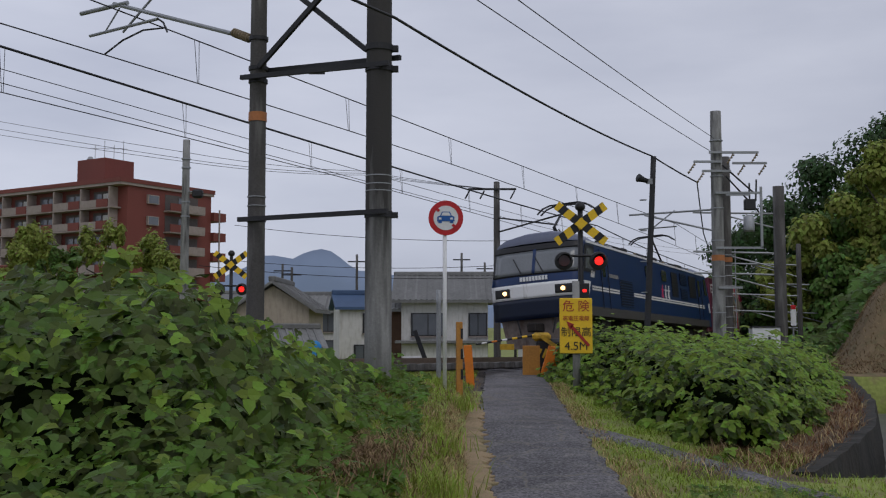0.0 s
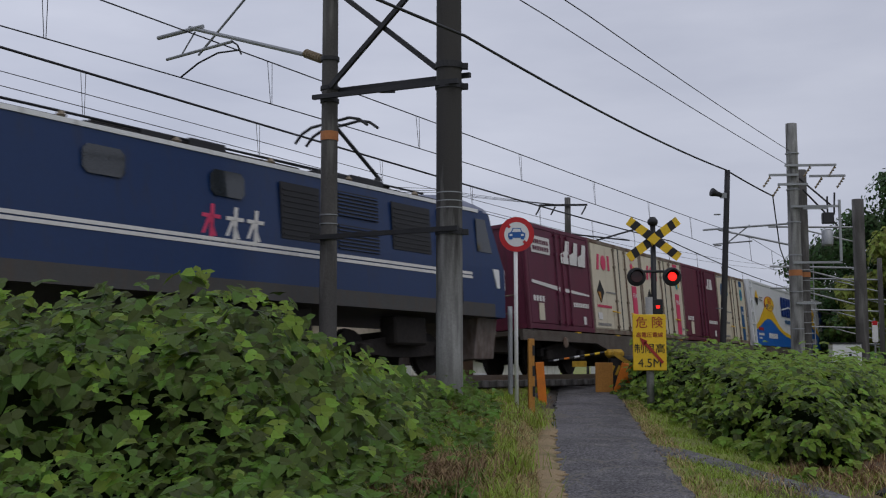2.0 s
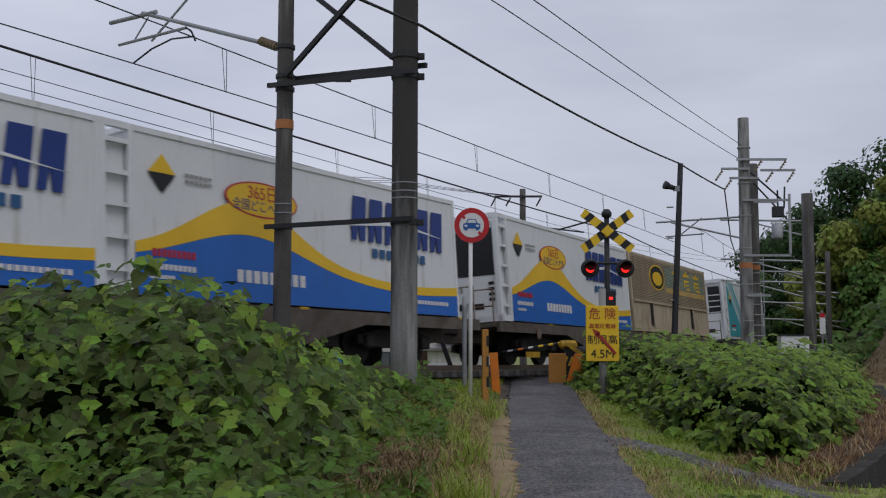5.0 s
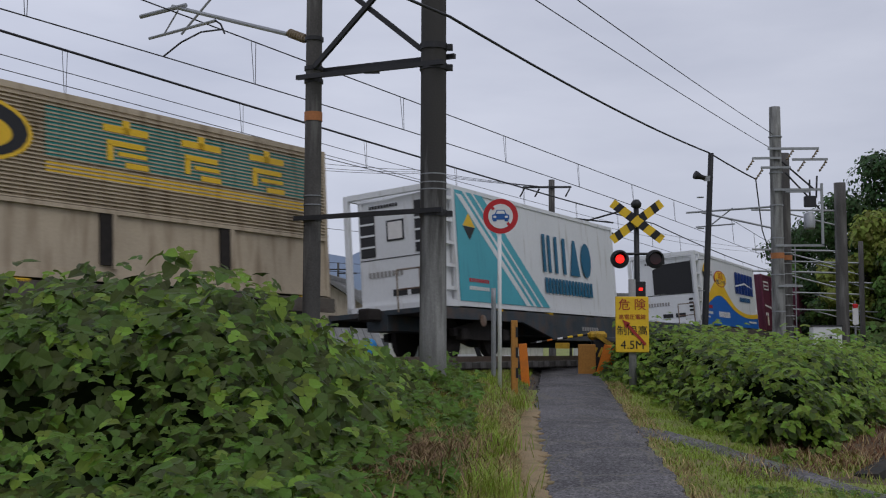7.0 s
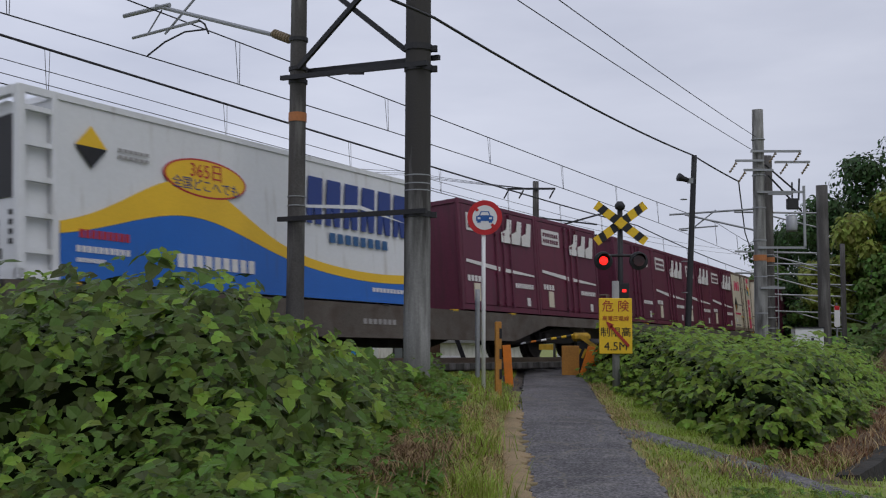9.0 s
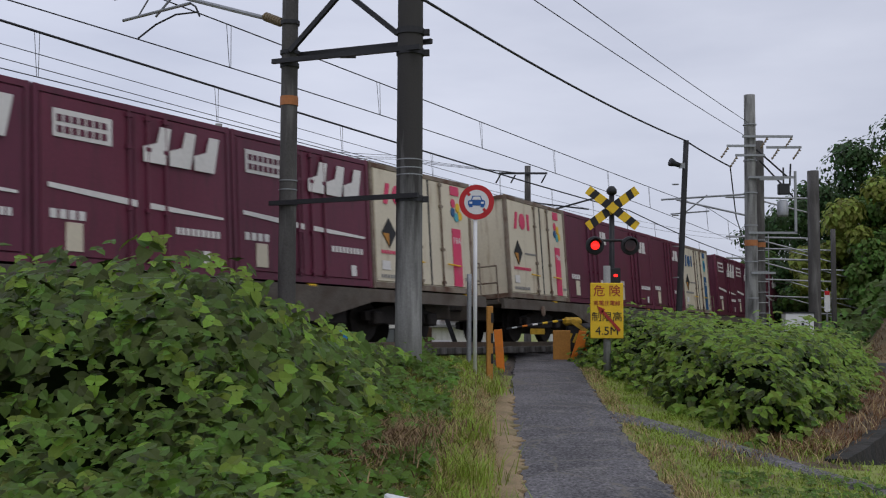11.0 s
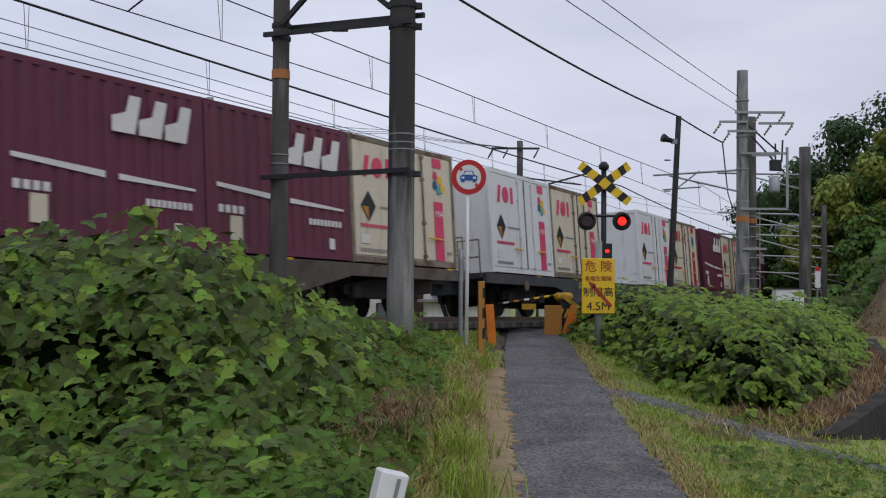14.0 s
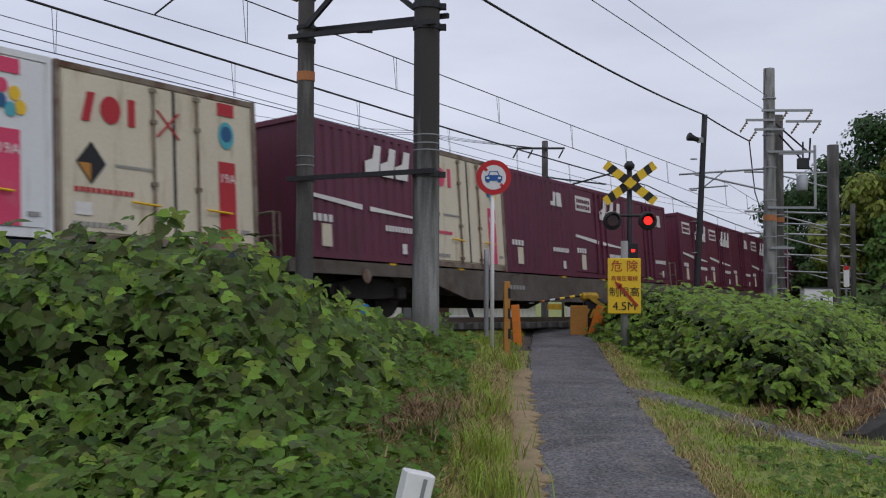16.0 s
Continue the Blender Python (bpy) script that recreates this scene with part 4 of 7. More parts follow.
for start, tone, loads in CONSIST:
    mid = start + 9.35
    if ("wagon", tone) not in PROTO:
        PROTO["wagon", tone] = wagon(tone=tone)
        w = PROTO["wagon", tone]
    else:
        w = copy_thing(PROTO["wagon", tone], Matrix())
    runs(w, mid, 7.0)
    for k, load in enumerate(loads):
        if load is None:
            continue
        at, kind = load if isinstance(load, tuple) else (k * 3.75 if kind_len[load] < 5 else (0 if k == 0 else 9.6), load)
        runs(boxes(kind), mid, 7.0, at - 9.35)


# ---- the locomotive ----
HW, LL = 1.42, 18.15
# grey reflections are put into the cab glass's base colour
T["screen"] = glass_mat("loco_screen", (0.13, 0.14, 0.15), 0.12)
T["plough"] = mat("dirty_plough", (0.17, 0.14, 0.125), 0.8, spread=0.35, grain=8, bump=0.2, dirt=(0.09, 0.06, 0.045), dirt_at=(0.45, 0.7), streak=0.7)


def nose(x, z):
    """How far the end wall lies back from the foremost line."""
    return 0.24 * (abs(x) / HW) ** 2.4 - 0.08 + max(0.0, z - 2.2) * 0.40 + max(0.0, 1.75 - z) * 0.10


def side_x(z):
    return HW - max(0.0, z - 2.2) * 0.035


loco = thing("locomotive", "blue electric freight locomotive with white bands and two raised pantographs", "locomotive")


def end_patch(name, x0, x1, z0, z1, material, lift, rear=False, parent=None, label="", top=None):
    """A panel laid on the curved end wall."""
    bm = bmesh.new()
    nx2, nz2 = 10, 5
    grid = []
    for j in range(nz2 + 1):
        row = []
        for i in range(nx2 + 1):
            z = z0 + (z1 - z0) * j / nz2
            x = x0 + (x1 - x0) * i / nx2
            if top is not None:
                z = z0 + (top(x) - z0) * j / nz2
            x = max(-side_x(z), min(side_x(z), x))
            y = nose(x, z) - lift
            row.append(bm.verts.new((x, LL - y if rear else y, z)))
        grid.append(row)
    for j in range(nz2):
        for i in range(nx2):
            f = (grid[j][i], grid[j][i + 1], grid[j + 1][i + 1], grid[j + 1][i])
            bm.faces.new(f[::-1] if rear else f)
    ob = link(name, bm, material, parent or loco, label, smooth=True)
    so_ = ob.modifiers.new("thick", "SOLIDIFY")
    so_.thickness = 0.02
    return ob


# the body shell: side walls, two end walls and the roof
for s_ in (1, -1):
    bm = bmesh.new()
    rows_ = []
    for z in (1.16, 1.45, 1.95, 2.2, 2.6, 3.0, 3.38):
        x = s_ * side_x(z)
        rows_.append([bm.verts.new((x, nose(x, z), z)), bm.verts.new((x, LL - nose(x, z), z))])
    for a, b in zip(rows_, rows_[1:]):
        bm.faces.new((a[0], a[1], b[1], b[0]) if s_ > 0 else (a[0], b[0], b[1], a[1]))
    w_ = link("side_wall", bm, T["blue"], loco)
    so_ = w_.modifiers.new("thick", "SOLIDIFY")
    so_.thickness = 0.03
for rear in (False, True):
    end_patch("end_wall", -HW, HW, 1.16, 3.38, T["blue"], 0.0, rear)
    nb = end_patch("navy_band", -HW * 0.99, HW * 0.99, 1.18, 1.76, T["navy"], 0.012, rear, label="dark navy lower front")
    wb_ = end_patch("white_band", -HW * 0.995, HW * 0.995, 1.76, 2.2, M["white"], 0.02, rear, label="white band round the front")
    end_patch("screen_frame", -HW * 0.985, HW * 0.985, 2.46, 3.30, M["black"], 0.012, rear, label="black windscreen surround")
    ws = end_patch("windscreen", -HW * 0.93, HW * 0.93, 2.50, 3.20, T["screen"], 0.024, rear, label="dark slanted windscreen")
    end_patch("screen_pillar", -0.05, 0.05, 2.50, 3.24, T["blue"], 0.035, rear, ws)
    end_patch("visor", -HW, HW, 3.22, 3.40, M["black"], 0.03, rear)
    for e in (-1, 1):
        hl = end_patch("lamp_case", e * 0.98 - 0.30, e * 0.98 + 0.22, 1.84, 2.10, M["black"], 0.035, rear)
        y_ = nose(e * 0.92, 1.97) - 0.06
        link("headlamp", lathe(bmesh.new(), [(0.068, 0), (0.062, 0.03), (0.04, 0.045)], 16, pose(e * 0.92, LL - y_ if rear else y_, 1.97, -90 if rear else 90, 0, 0)), M["headlamp"] if not rear else M["glass"], hl, "lit headlamp" if not rear else "")
        wpr = bmesh.new()
        a = Vector((e * 0.35, nose(0.35, 2.5) - 0.06, 2.46))
        b = Vector((e * 0.35 - 0.32, nose(0.3, 3.0) - 0.06, 3.0))
        if rear:
            a.y, b.y = LL - a.y, LL - b.y
        link("wiper", rod(wpr, a, b, 0.014, n=6), M["black"], ws)
    for k in range(9):
        x = -0.42 + k * 0.1
        y_ = nose(x, 2.34) - 0.022
        link("number_bar", boxed(x, x + 0.075, LL - y_ - 0.006 if rear else y_ - 0.006, LL - y_ + 0.006 if rear else y_ + 0.006, 2.28, 2.41), M["white"], loco)
    # the plough and steps below
    bm = bmesh.new()
    y0_ = LL - 0.85 if rear else 0.25
    pts_ = [(-1.2, 1.16), (1.2, 1.16), (1.05, 0.32), (-1.05, 0.32)]
    fa = [bm.verts.new((x, (LL - 0.22 if rear else 0.22) + (0.0), z)) for x, z in pts_]
    fb = [bm.verts.new((x * 0.96, (LL - 0.9 if rear else 0.9), z)) for x, z in pts_]
    bm.faces.new(fa), bm.faces.new(fb[::-1])
    for i in range(4):
        bm.faces.new((fa[i], fb[i], fb[(i + 1) % 4], fa[(i + 1) % 4]))
    bmesh.ops.recalc_face_normals(bm, faces=bm.faces)
    link("plough", bm, T["plough"], loco, "grey front skirt and plough")
    link("coupler", boxed(-0.15, 0.15, LL - 0.3 if rear else -0.45, LL + 0.45 if rear else 0.3, 0.75, 1.02, bevel=0.04), T["dirty"], loco)
    for e in (-1, 1):
        c_ = bmesh.new()
        ya = LL + 0.03 if rear else -0.03
        rod(c_, (e * 0.6, ya + (0.05 if not rear else -0.05), 1.15), (e * 0.5, ya, 0.7), 0.025, n=6)
        link("air_hose", c_, M["black"], loco)
    # cab roof
    bm = bmesh.new()
    prof = [(-1.385, 3.38), (-1.25, 3.56), (-0.95, 3.72), (-0.4, 3.82), (0.4, 3.82), (0.95, 3.72), (1.25, 3.56), (1.385, 3.38)]
    st_ = []
    for y_, f in ((0.0, 0.15), (0.35, 0.75), (0.9, 1.0), (1.7, 1.0), (2.3, 0.35)):
        row = []
        for x, z in prof:
            zz = 3.38 + (z - 3.38) * f
            yy = y_ + (nose(x, 3.38) if y_ < 0.2 else 0)
            yy = max(yy, nose(x, 3.38))
            row.append(bm.verts.new((x, LL - yy if rear else yy, zz)))
        st_.append(row)
    for a, b in zip(st_, st_[1:]):
        for i in range(len(prof) - 1):
            bm.faces.new((a[i], a[i + 1], b[i + 1], b[i]))
    bmesh.ops.recalc_face_normals(bm, faces=bm.faces)
    link("cab_roof", bm, T["roofgrey"], loco, "grey-blue curved cab roof", smooth=True)
link("roof", boxed(-1.38, 1.38, 0.8, LL - 0.8, 3.34, 3.42), T["blue"], loco)
for x in (1.36, -1.40):
    link("gutter", boxed(x, x + 0.04, 1.0, LL - 1.0, 3.36, 3.43), M["white"], loco, "white roof gutter")
for y0_, y1_, z_ in ((2.7, 4.6, 3.60), (5.0, 7.4, 3.56), (7.8, 9.6, 3.62), (10.0, 11.6, 3.58), (13.4, 14.6, 3.64)):
    link("roof_equipment", boxed(-0.95, 1.1, y0_, y1_, 3.42, z_, bevel=0.05), T["dirty"], loco)
for k in range(14):
    link("roof_box", boxed(0.72, 1.2 - 0.05 * (k % 2), 2.9 + 0.95 * k, 3.45 + 0.95 * k + 0.2 * (k % 3), 3.42, 3.50 + 0.05 * (k % 4), bevel=0.02), M["darksteel"], loco)
link("roof_cable", rod(bmesh.new(), (1.12, 2.8, 3.60), (1.12, 15.6, 3.60), 0.02, n=6), M["black"], loco)
for k in range(7):
    link("roof_insulator", lathe(bmesh.new(), [(0.05, 3.42), (0.08, 3.46), (0.05, 3.50), (0.08, 3.54), (0.04, 3.60)], 10, pose(1.12, 3.3 + 2.0 * k, 0)), M["porcelain"], loco)
bm = bmesh.new()
box(bm, -HW - 0.004, HW + 0.004, 0.6, LL - 0.6, 1.16, 1.44)
link("lower_band", bm, T["skirt"], loco, "dirty grey lower band")
for z in (1.93, 2.01):
    for a, b in ((1.15, 4.0), (5.7, LL - 1.4)):
        plate(loco, "white_stripe", a, b, z, z + 0.055, T["mark"], x=side_x(2.0))
sx = side_x(2.4)
poly(loco, "window_surround", [(0.44, 2.46), (1.62, 2.46), (1.62, 3.29), (0.78, 3.29)], M["black"], x=side_x(2.6), lift=0.016)
poly(loco, "cab_side_window", [(0.66, 2.56), (1.46, 2.56), (1.46, 3.18), (0.90, 3.18)], T["screen"], x=side_x(2.6), lift=0.024)
poly(loco, "cab_side_window", [(LL - 1.15, 2.52), (LL - 0.60, 2.52), (LL - 0.80, 3.22), (LL - 1.15, 3.22)], M["glass"], x=side_x(2.6), lift=0.02)
poly(loco, "white_flash", [(0.40, 1.78), (0.75, 1.78), (0.98, 2.18), (0.40, 2.18)], M["white"], x=side_x(2.0), lift=0.03)
poly(loco, "white_flash", [(LL - 0.40, 1.78), (LL - 0.5, 1.78), (LL - 0.62, 2.18), (LL - 0.40, 2.18)], M["white"], x=side_x(2.0), lift=0.03)
for y_ in (2.15, LL - 2.5):
    dr = plate(loco, "side_door", y_, y_ + 0.62, 1.5, 3.25, T["blue"], x=side_x(2.6), lift=0.02)
    plate(dr, "door_window", y_ + 0.14, y_ + 0.46, 2.4, 3.1, M["glass"], x=side_x(2.8), lift=0.035)
    for e in (-0.06, 0.66):
        hr = link("hand_rail", rod(bmesh.new(), (sx + 0.04, y_ + e, 1.4), (sx + 0.04, y_ + e, 3.1), 0.014, n=6), M["black"], dr)
for k in range(9):
    link("number_bar", boxed(sx, sx + 0.008, 3.05 + k * 0.11, 3.05 + k * 0.11 + 0.07, 2.42, 2.54), T["markgrey"], loco)
swoosh(loco, 1.12, 2.32, 0.34, 0.2, T["mark"], x=sx)


def louver(y0_, y1_, z0, z1, n):
    b_ = plate(loco, "louver", y0_, y1_, z0, z1, M["black"], x=sx, lift=0.015)
    for k in range(n):
        z = z0 + (z1 - z0) * (k + 0.15) / n
        c_ = bmesh.new()
        slab(c_, [(y0_ + 0.02, z), (y1_ - 0.02, z), (y1_ - 0.02, z + (z1 - z0) / n * 0.4), (y0_ + 0.02, z + (z1 - z0) / n * 0.4)], sx + 0.015, sx + 0.035)
        link("slat", c_, T["blue"], b_)


louver(4.1, 5.6, 1.55, 2.42, 10)
louver(12.6, 13.75, 2.75, 3.2, 7)
louver(12.6, 13.75, 2.15, 2.6, 7)
for y0_, y1_, z0, z1 in ((11.2, 12.15, 2.2, 3.15), (14.15, 15.35, 2.3, 3.2)):
    dg = plate(loco, "dark_grille", y0_, y1_, z0, z1, M["black"], x=sx, lift=0.02)
    for k in range(9):
        link("slat", boxed(sx + 0.02, sx + 0.032, y0_ + 0.05, y1_ - 0.05, z0 + 0.06 + k * (z1 - z0 - 0.1) / 9, z0 + 0.09 + k * (z1 - z0 - 0.1) / 9), M["darksteel"], dg)
for y_ in (7.42, 9.70):
    b2 = bmesh.new()
    slab(b2, [(y_ + 0.08, 2.72), (y_ + 0.62, 2.72), (y_ + 0.7, 2.8), (y_ + 0.7, 3.05), (y_ + 0.62, 3.13), (y_ + 0.08, 3.13), (y_, 3.05), (y_, 2.8)], sx, sx + 0.02)
    link("side_window", b2, M["glass"], loco)
# the nickname as slanted brush strokes, one pink and two white
for k, (c, a) in enumerate((("pink", 9.50), ("mark", 9.98), ("mark", 10.42))):
    for (u, v, w, h, sh) in ((0.02, 0.30, 0.36, 0.06, 0.1), (0.15, 0.0, 0.07, 0.52, 0.1), (0.0, 0.05, 0.06, 0.26, 0.5), (0.24, 0.02, 0.06, 0.26, -0.4)):
        plate(loco, "nickname_mark", a + u, a + u + w, 2.06 + v, 2.06 + v + h, T[c], x=sx, shear=sh, lift=0.012 + 0.003 * k)
mark_row(loco, 9.5, 2.0, 1.15, 0.05, 10, T["mark"], x=sx)
for y_ in (3.2, LL / 2, LL - 3.2):
    bogie(loco, y_, 2.4)
    link("sand_pipe_gear", boxed(0.75, 1.15, y_ - 0.5, y_ + 0.5, 0.55, 1.1, bevel=0.04), T["dirty"], loco)
link("under_tank", boxed(-1.1, 1.15, 5.0, 6.6, 0.45, 1.15, bevel=0.05), T["dirty"], loco)
link("under_tank", boxed(-1.1, 1.15, 10.6, 12.2, 0.45, 1.15, bevel=0.05), T["dirty"], loco)


def pantograph(y_, flip):
    pg = link("pantograph", boxed(-0.6, 0.6, y_ - 0.5, y_ + 0.5, 3.5, 3.56), M["darksteel"], loco, "raised single-arm pantograph")
    for x in (-0.5, 0.5):
        link("insulator", lathe(bmesh.new(), [(0.05, 3.40), (0.09, 3.43), (0.05, 3.46), (0.09, 3.49), (0.04, 3.52)], 10, pose(x, y_, 0)), M["porcelain"], pg)
    k_, t_ = (0.0, y_ + 0.35 * flip, 4.12), (0.0, y_ - 0.95 * flip, 4.98)
    for a, b, r in (((0, y_ - 0.25 * flip, 3.56), k_, 0.06), (k_, t_, 0.04), ((0.25, y_ - 0.4 * flip, 3.56), (0.12, y_ + 0.28 * flip, 4.05), 0.02)):
        link("arm", rod(bmesh.new(), a, b, r), M["darksteel"], pg)
    for e in (-0.16, 0.16):
        hd = bmesh.new()
        pts_ = [(-0.95, 4.78), (-0.75, 4.94), (-0.5, 5.02), (0.5, 5.02), (0.75, 4.94), (0.95, 4.78)]
        for (xa, za), (xb, zb) in zip(pts_, pts_[1:]):
            rod(hd, (xa, t_[1] + e, za), (xb, t_[1] + e, zb), 0.03, n=6)
        link("collector_head", hd, M["black"], pg)


pantograph(2.55, -1)
pantograph(15.25, 1)
runs(loco, 17.35 - LL / 2, 5.6, -LL / 2)


# ---- poles, wires, signs and the level crossing ----
def up(x, y, z):
    """Faces the walker: writing on a board that stands upright."""
    return pose(x, y, z, 90, 0, 0)


def pole(x, y, z0, z1, r0, r1, material, label, name="utility_pole", lean=0.0, steps=False):
    ob = thing(name, label, "pole", m=pose(x, y, 0))
    bm = bmesh.new()
    n = 8
    pts = [(r0 + (r1 - r0) * k / n, z0 + (z1 - z0) * k / n) for k in range(n + 1)]
    lathe(bm, pts, 20)
    for v in bm.verts:
        v.co.x += lean * (v.co.z - z0)
    link("shaft", bm, material, ob, smooth=True)
    return ob


def band(ob, r, z, h, material, name="band"):
    return link(name, lathe(bmesh.new(), [(r, z), (r, z + h)], 20), material, ob)


P1, P2 = (-2.87, 16.0), (-0.93, 15.0)
p1 = pole(*P1, 0.6, 9.0, 0.142, 0.118, M["oldpole"], "slim dark weathered concrete catenary pole with an orange band", "catenary_pole")
band(p1, 0.142, 4.90, 0.14, M["orangeband"], "orange_band")
for z in (3.72, 3.58):
    band(p1, 0.146, z, 0.015, M["steel"], "wire_band")
for z in (6.17, 5.70, 5.50, 3.34):
    band(p1, 0.15, z, 0.06, M["darksteel"], "clamp")
p2 = pole(*P2, 0.5, 9.0, 0.196, 0.178, M["stained"], "stout grey concrete catenary pole standing in the grass", "catenary_pole")
for z in (3.78, 3.68, 3.90):
    band(p2, 0.194, z, 0.015, M["steel"], "wire_band")
for z in (5.74, 5.44, 3.30):
    band(p2, 0.205, z, 0.09, M["darksteel"], "clamp")
    link("clamp_lug", boxed(0.18, 0.28, -0.05, 0.05, z, z + 0.08), M["darksteel"], p2)
frame_ = thing("cross_frame", "dark steel cross frame that ties two catenary poles", "steel frame")
a_, b_ = Vector((*P1, 0)), Vector((*P2, 0))
d_ = (b_ - a_).normalized()
n_ = Vector((-d_.y, d_.x, 0))
for z, off in ((5.66, 0.17), (5.50, -0.17), (3.37, -0.19), (7.46, 0.17), (7.34, -0.17)):
    bm = bmesh.new()
    up_ = 0.08 if z > 5 else 0.0
    bar(bm, a_ - d_ * 0.2 + n_ * off + Vector((0, 0, z + up_)), b_ + d_ * 0.26 + n_ * off + Vector((0, 0, z)), 0.06, 0.07)
    link("beam", bm, M["darksteel"], frame_)
for k, (za, zb) in enumerate(((5.72, 7.3), (7.3, 5.76))):
    bm = bmesh.new()
    bar(bm, a_ + d_ * 0.12 + n_ * (0.05 * k - 0.14) + Vector((0, 0, za)), b_ - d_ * 0.16 + n_ * (0.05 * k - 0.14) + Vector((0, 0, zb)), 0.06, 0.075)
    link("brace", bm, M["darksteel"], frame_)
link("gusset", boxed(-0.12, 0.12, -0.03, 0.03, -0.05, 0.05), M["darksteel"], frame_).matrix_basis = pose(*((a_ + b_) / 2).xy, 5.58)

# the bracket that holds the near track's wires
far_ = Vector((-0.848, 0.53, 0))
at_ = lambda k, z: Vector((P1[0], P1[1], 0)) + far_ * k + Vector((0, 0, z))
br = thing("catenary_bracket", "grey tubular catenary bracket with a brown ribbed insulator", "bracket")
bm = bmesh.new()
q_ = (at_(0.6, 6.42) - at_(0.14, 6.22)).to_track_quat("Z", "Y").to_matrix().to_4x4()
ins = [(0.02, 0)]
for k in range(7):
    ins += [(0.045, 0.05 + k * 0.055), (0.075, 0.065 + k * 0.055), (0.075, 0.08 + k * 0.055), (0.045, 0.095 + k * 0.055)]
lathe(bm, ins + [(0.02, 0.48)], 14, Matrix.Translation(at_(0.14, 6.22)) @ q_)
link("insulator", bm, M["porcelain"], br, "brown ribbed porcelain insulator")
for a, b, r in ((at_(0.58, 6.38), at_(3.35, 7.32), 0.035), (at_(2.25, 6.88), at_(3.95, 6.84), 0.028), (at_(3.0, 7.28), at_(4.2, 7.28), 0.04), (at_(1.9, 7.6), at_(3.1, 6.78), 0.02),
                (at_(3.2, 7.22), at_(3.55, 6.86), 0.014)):
    link("tube", rod(bmesh.new(), a, b, r), M["steel"], br)
for a, b in ((at_(2.25, 6.88), at_(2.12, 6.80)), (at_(2.12, 6.80), at_(2.02, 6.62)), (at_(2.05, 6.70), at_(2.6, 6.74)), (at_(2.6, 6.74), at_(3.1, 6.64)), (at_(3.1, 6.64), at_(3.55, 6.46))):
    link("steady_arm", rod(bmesh.new(), a, b, 0.016), M["darksteel"], br)


def wire(name, pts, r, label, material=None, cat="wire"):
    cu = bpy.data.curves.new(name, "CURVE")
    cu.dimensions, cu.bevel_depth, cu.bevel_resolution = "3D", r, 1
    sp = cu.splines.new("POLY")
    sp.points.add(len(pts) - 1)
    for p, c in zip(sp.points, pts):
        p.co = (*c, 1)
    cu.materials.append(material or M["wire"])
    return tagged(new(name, cu), label, cat)


def sag(a, b, drop, n=16):
    a, b = Vector(a), Vector(b)
    return [a.lerp(b, k / n) - Vector((0, 0, drop * 4 * (k / n) * (1 - k / n))) for k in range(n + 1)]


def overhead(x, zc, zm, r_m, first, spacing):
    """A contact wire, its messenger and the droppers between them."""
    s = np.arange(-14, 120, 1.0)
    wire("contact_wire", [track(v) @ Vector((x, 0, zc)) for v in s], 0.011, "dark contact wire over the railway track")
    hang = lambda v: zm + 0.40 * (((v - 17 + 22) % 44 - 22) / 22.0) ** 2
    wire("messenger_wire", [track(v) @ Vector((x, 0, hang(v))) for v in s], r_m, "dark messenger wire above the contact wire")
    v = first
    while v < 70:
        for e in (-0.06, 0.06):
            wire("dropper", [track(v) @ Vector((x, e, hang(v))), track(v) @ Vector((x, e * 0.3, zc))], 0.006, "thin dropper loop between two wires")
        v += spacing


overhead(0.0, 5.045, 5.74, 0.012, 0.4, 4.75)
overhead(-3.8, 5.36, 6.12, 0.026, -1.1, 4.95)
for x, z, r in ((-6.5, 6.80, 0.010), (-6.5, 6.48, 0.010)):
    wire("line_wire", [track(v) @ Vector((x, 0, z + 0.0006 * (v - 17) ** 2)) for v in np.arange(-14, 110, 2.0)], r, "thin dark line wire along the railway")
wire("feeder_wire", sag((-6.0, 3.0, 5.6), (-0.65, 14, 5.94), 0.1) + sag((-0.65, 14, 5.94), (5.45, 27, 6.16), 0.12) + sag((5.45, 27, 6.16), (7.1, 29, 5.75), 0.02), 0.020, "thick black feeder cable")
wire("feeder_wire", sag((7.1, 29, 5.75), (8.0, 32, 4.6), 0.02) + sag((8.0, 32, 4.6), (14, 52, 4.2), 0.3), 0.018, "thick black feeder cable")
wire("power_line", sag((-6.09, 0, 5.79), (0.47, 14, 6.19), 0.02) + sag((0.47, 14, 6.19), (7.5, 29, 6.62), 0.04), 0.008, "thin power line to a concrete pole")
wire("power_line", sag((-5.1, 0, 5.44), (1.03, 14, 6.19), 0.02) + sag((1.03, 14, 6.19), (7.6, 29, 6.99), 0.04), 0.008, "thin power line to a concrete pole")
for z0, z1, z2 in ((10.43, 7.76, 7.70), (10.10, 7.53, 7.62), (9.86, 7.43, 7.55)):
    wire("power_line", sag((-24.0, 48.4, z0 + (z0 - z1) * 0.55), (-8.92, 36, z1), 0.05) + sag((-8.92, 36, z1), (-3.1, 40, z2), 0.12) + sag((-3.1, 40, z2), (2.17, 42, 7.25), 0.05), 0.010, "thin power line across the houses")
for y0, z0, y1, z1 in ((70, 8.5, 64, 7.0), (72, 6.2, 66, 5.7), (60, 5.2, 60, 4.6)):
    wire("power_line", sag((-14, y0, z0), (6, y1, z1), 0.4), 0.02, "thin dark power line over the roofs")

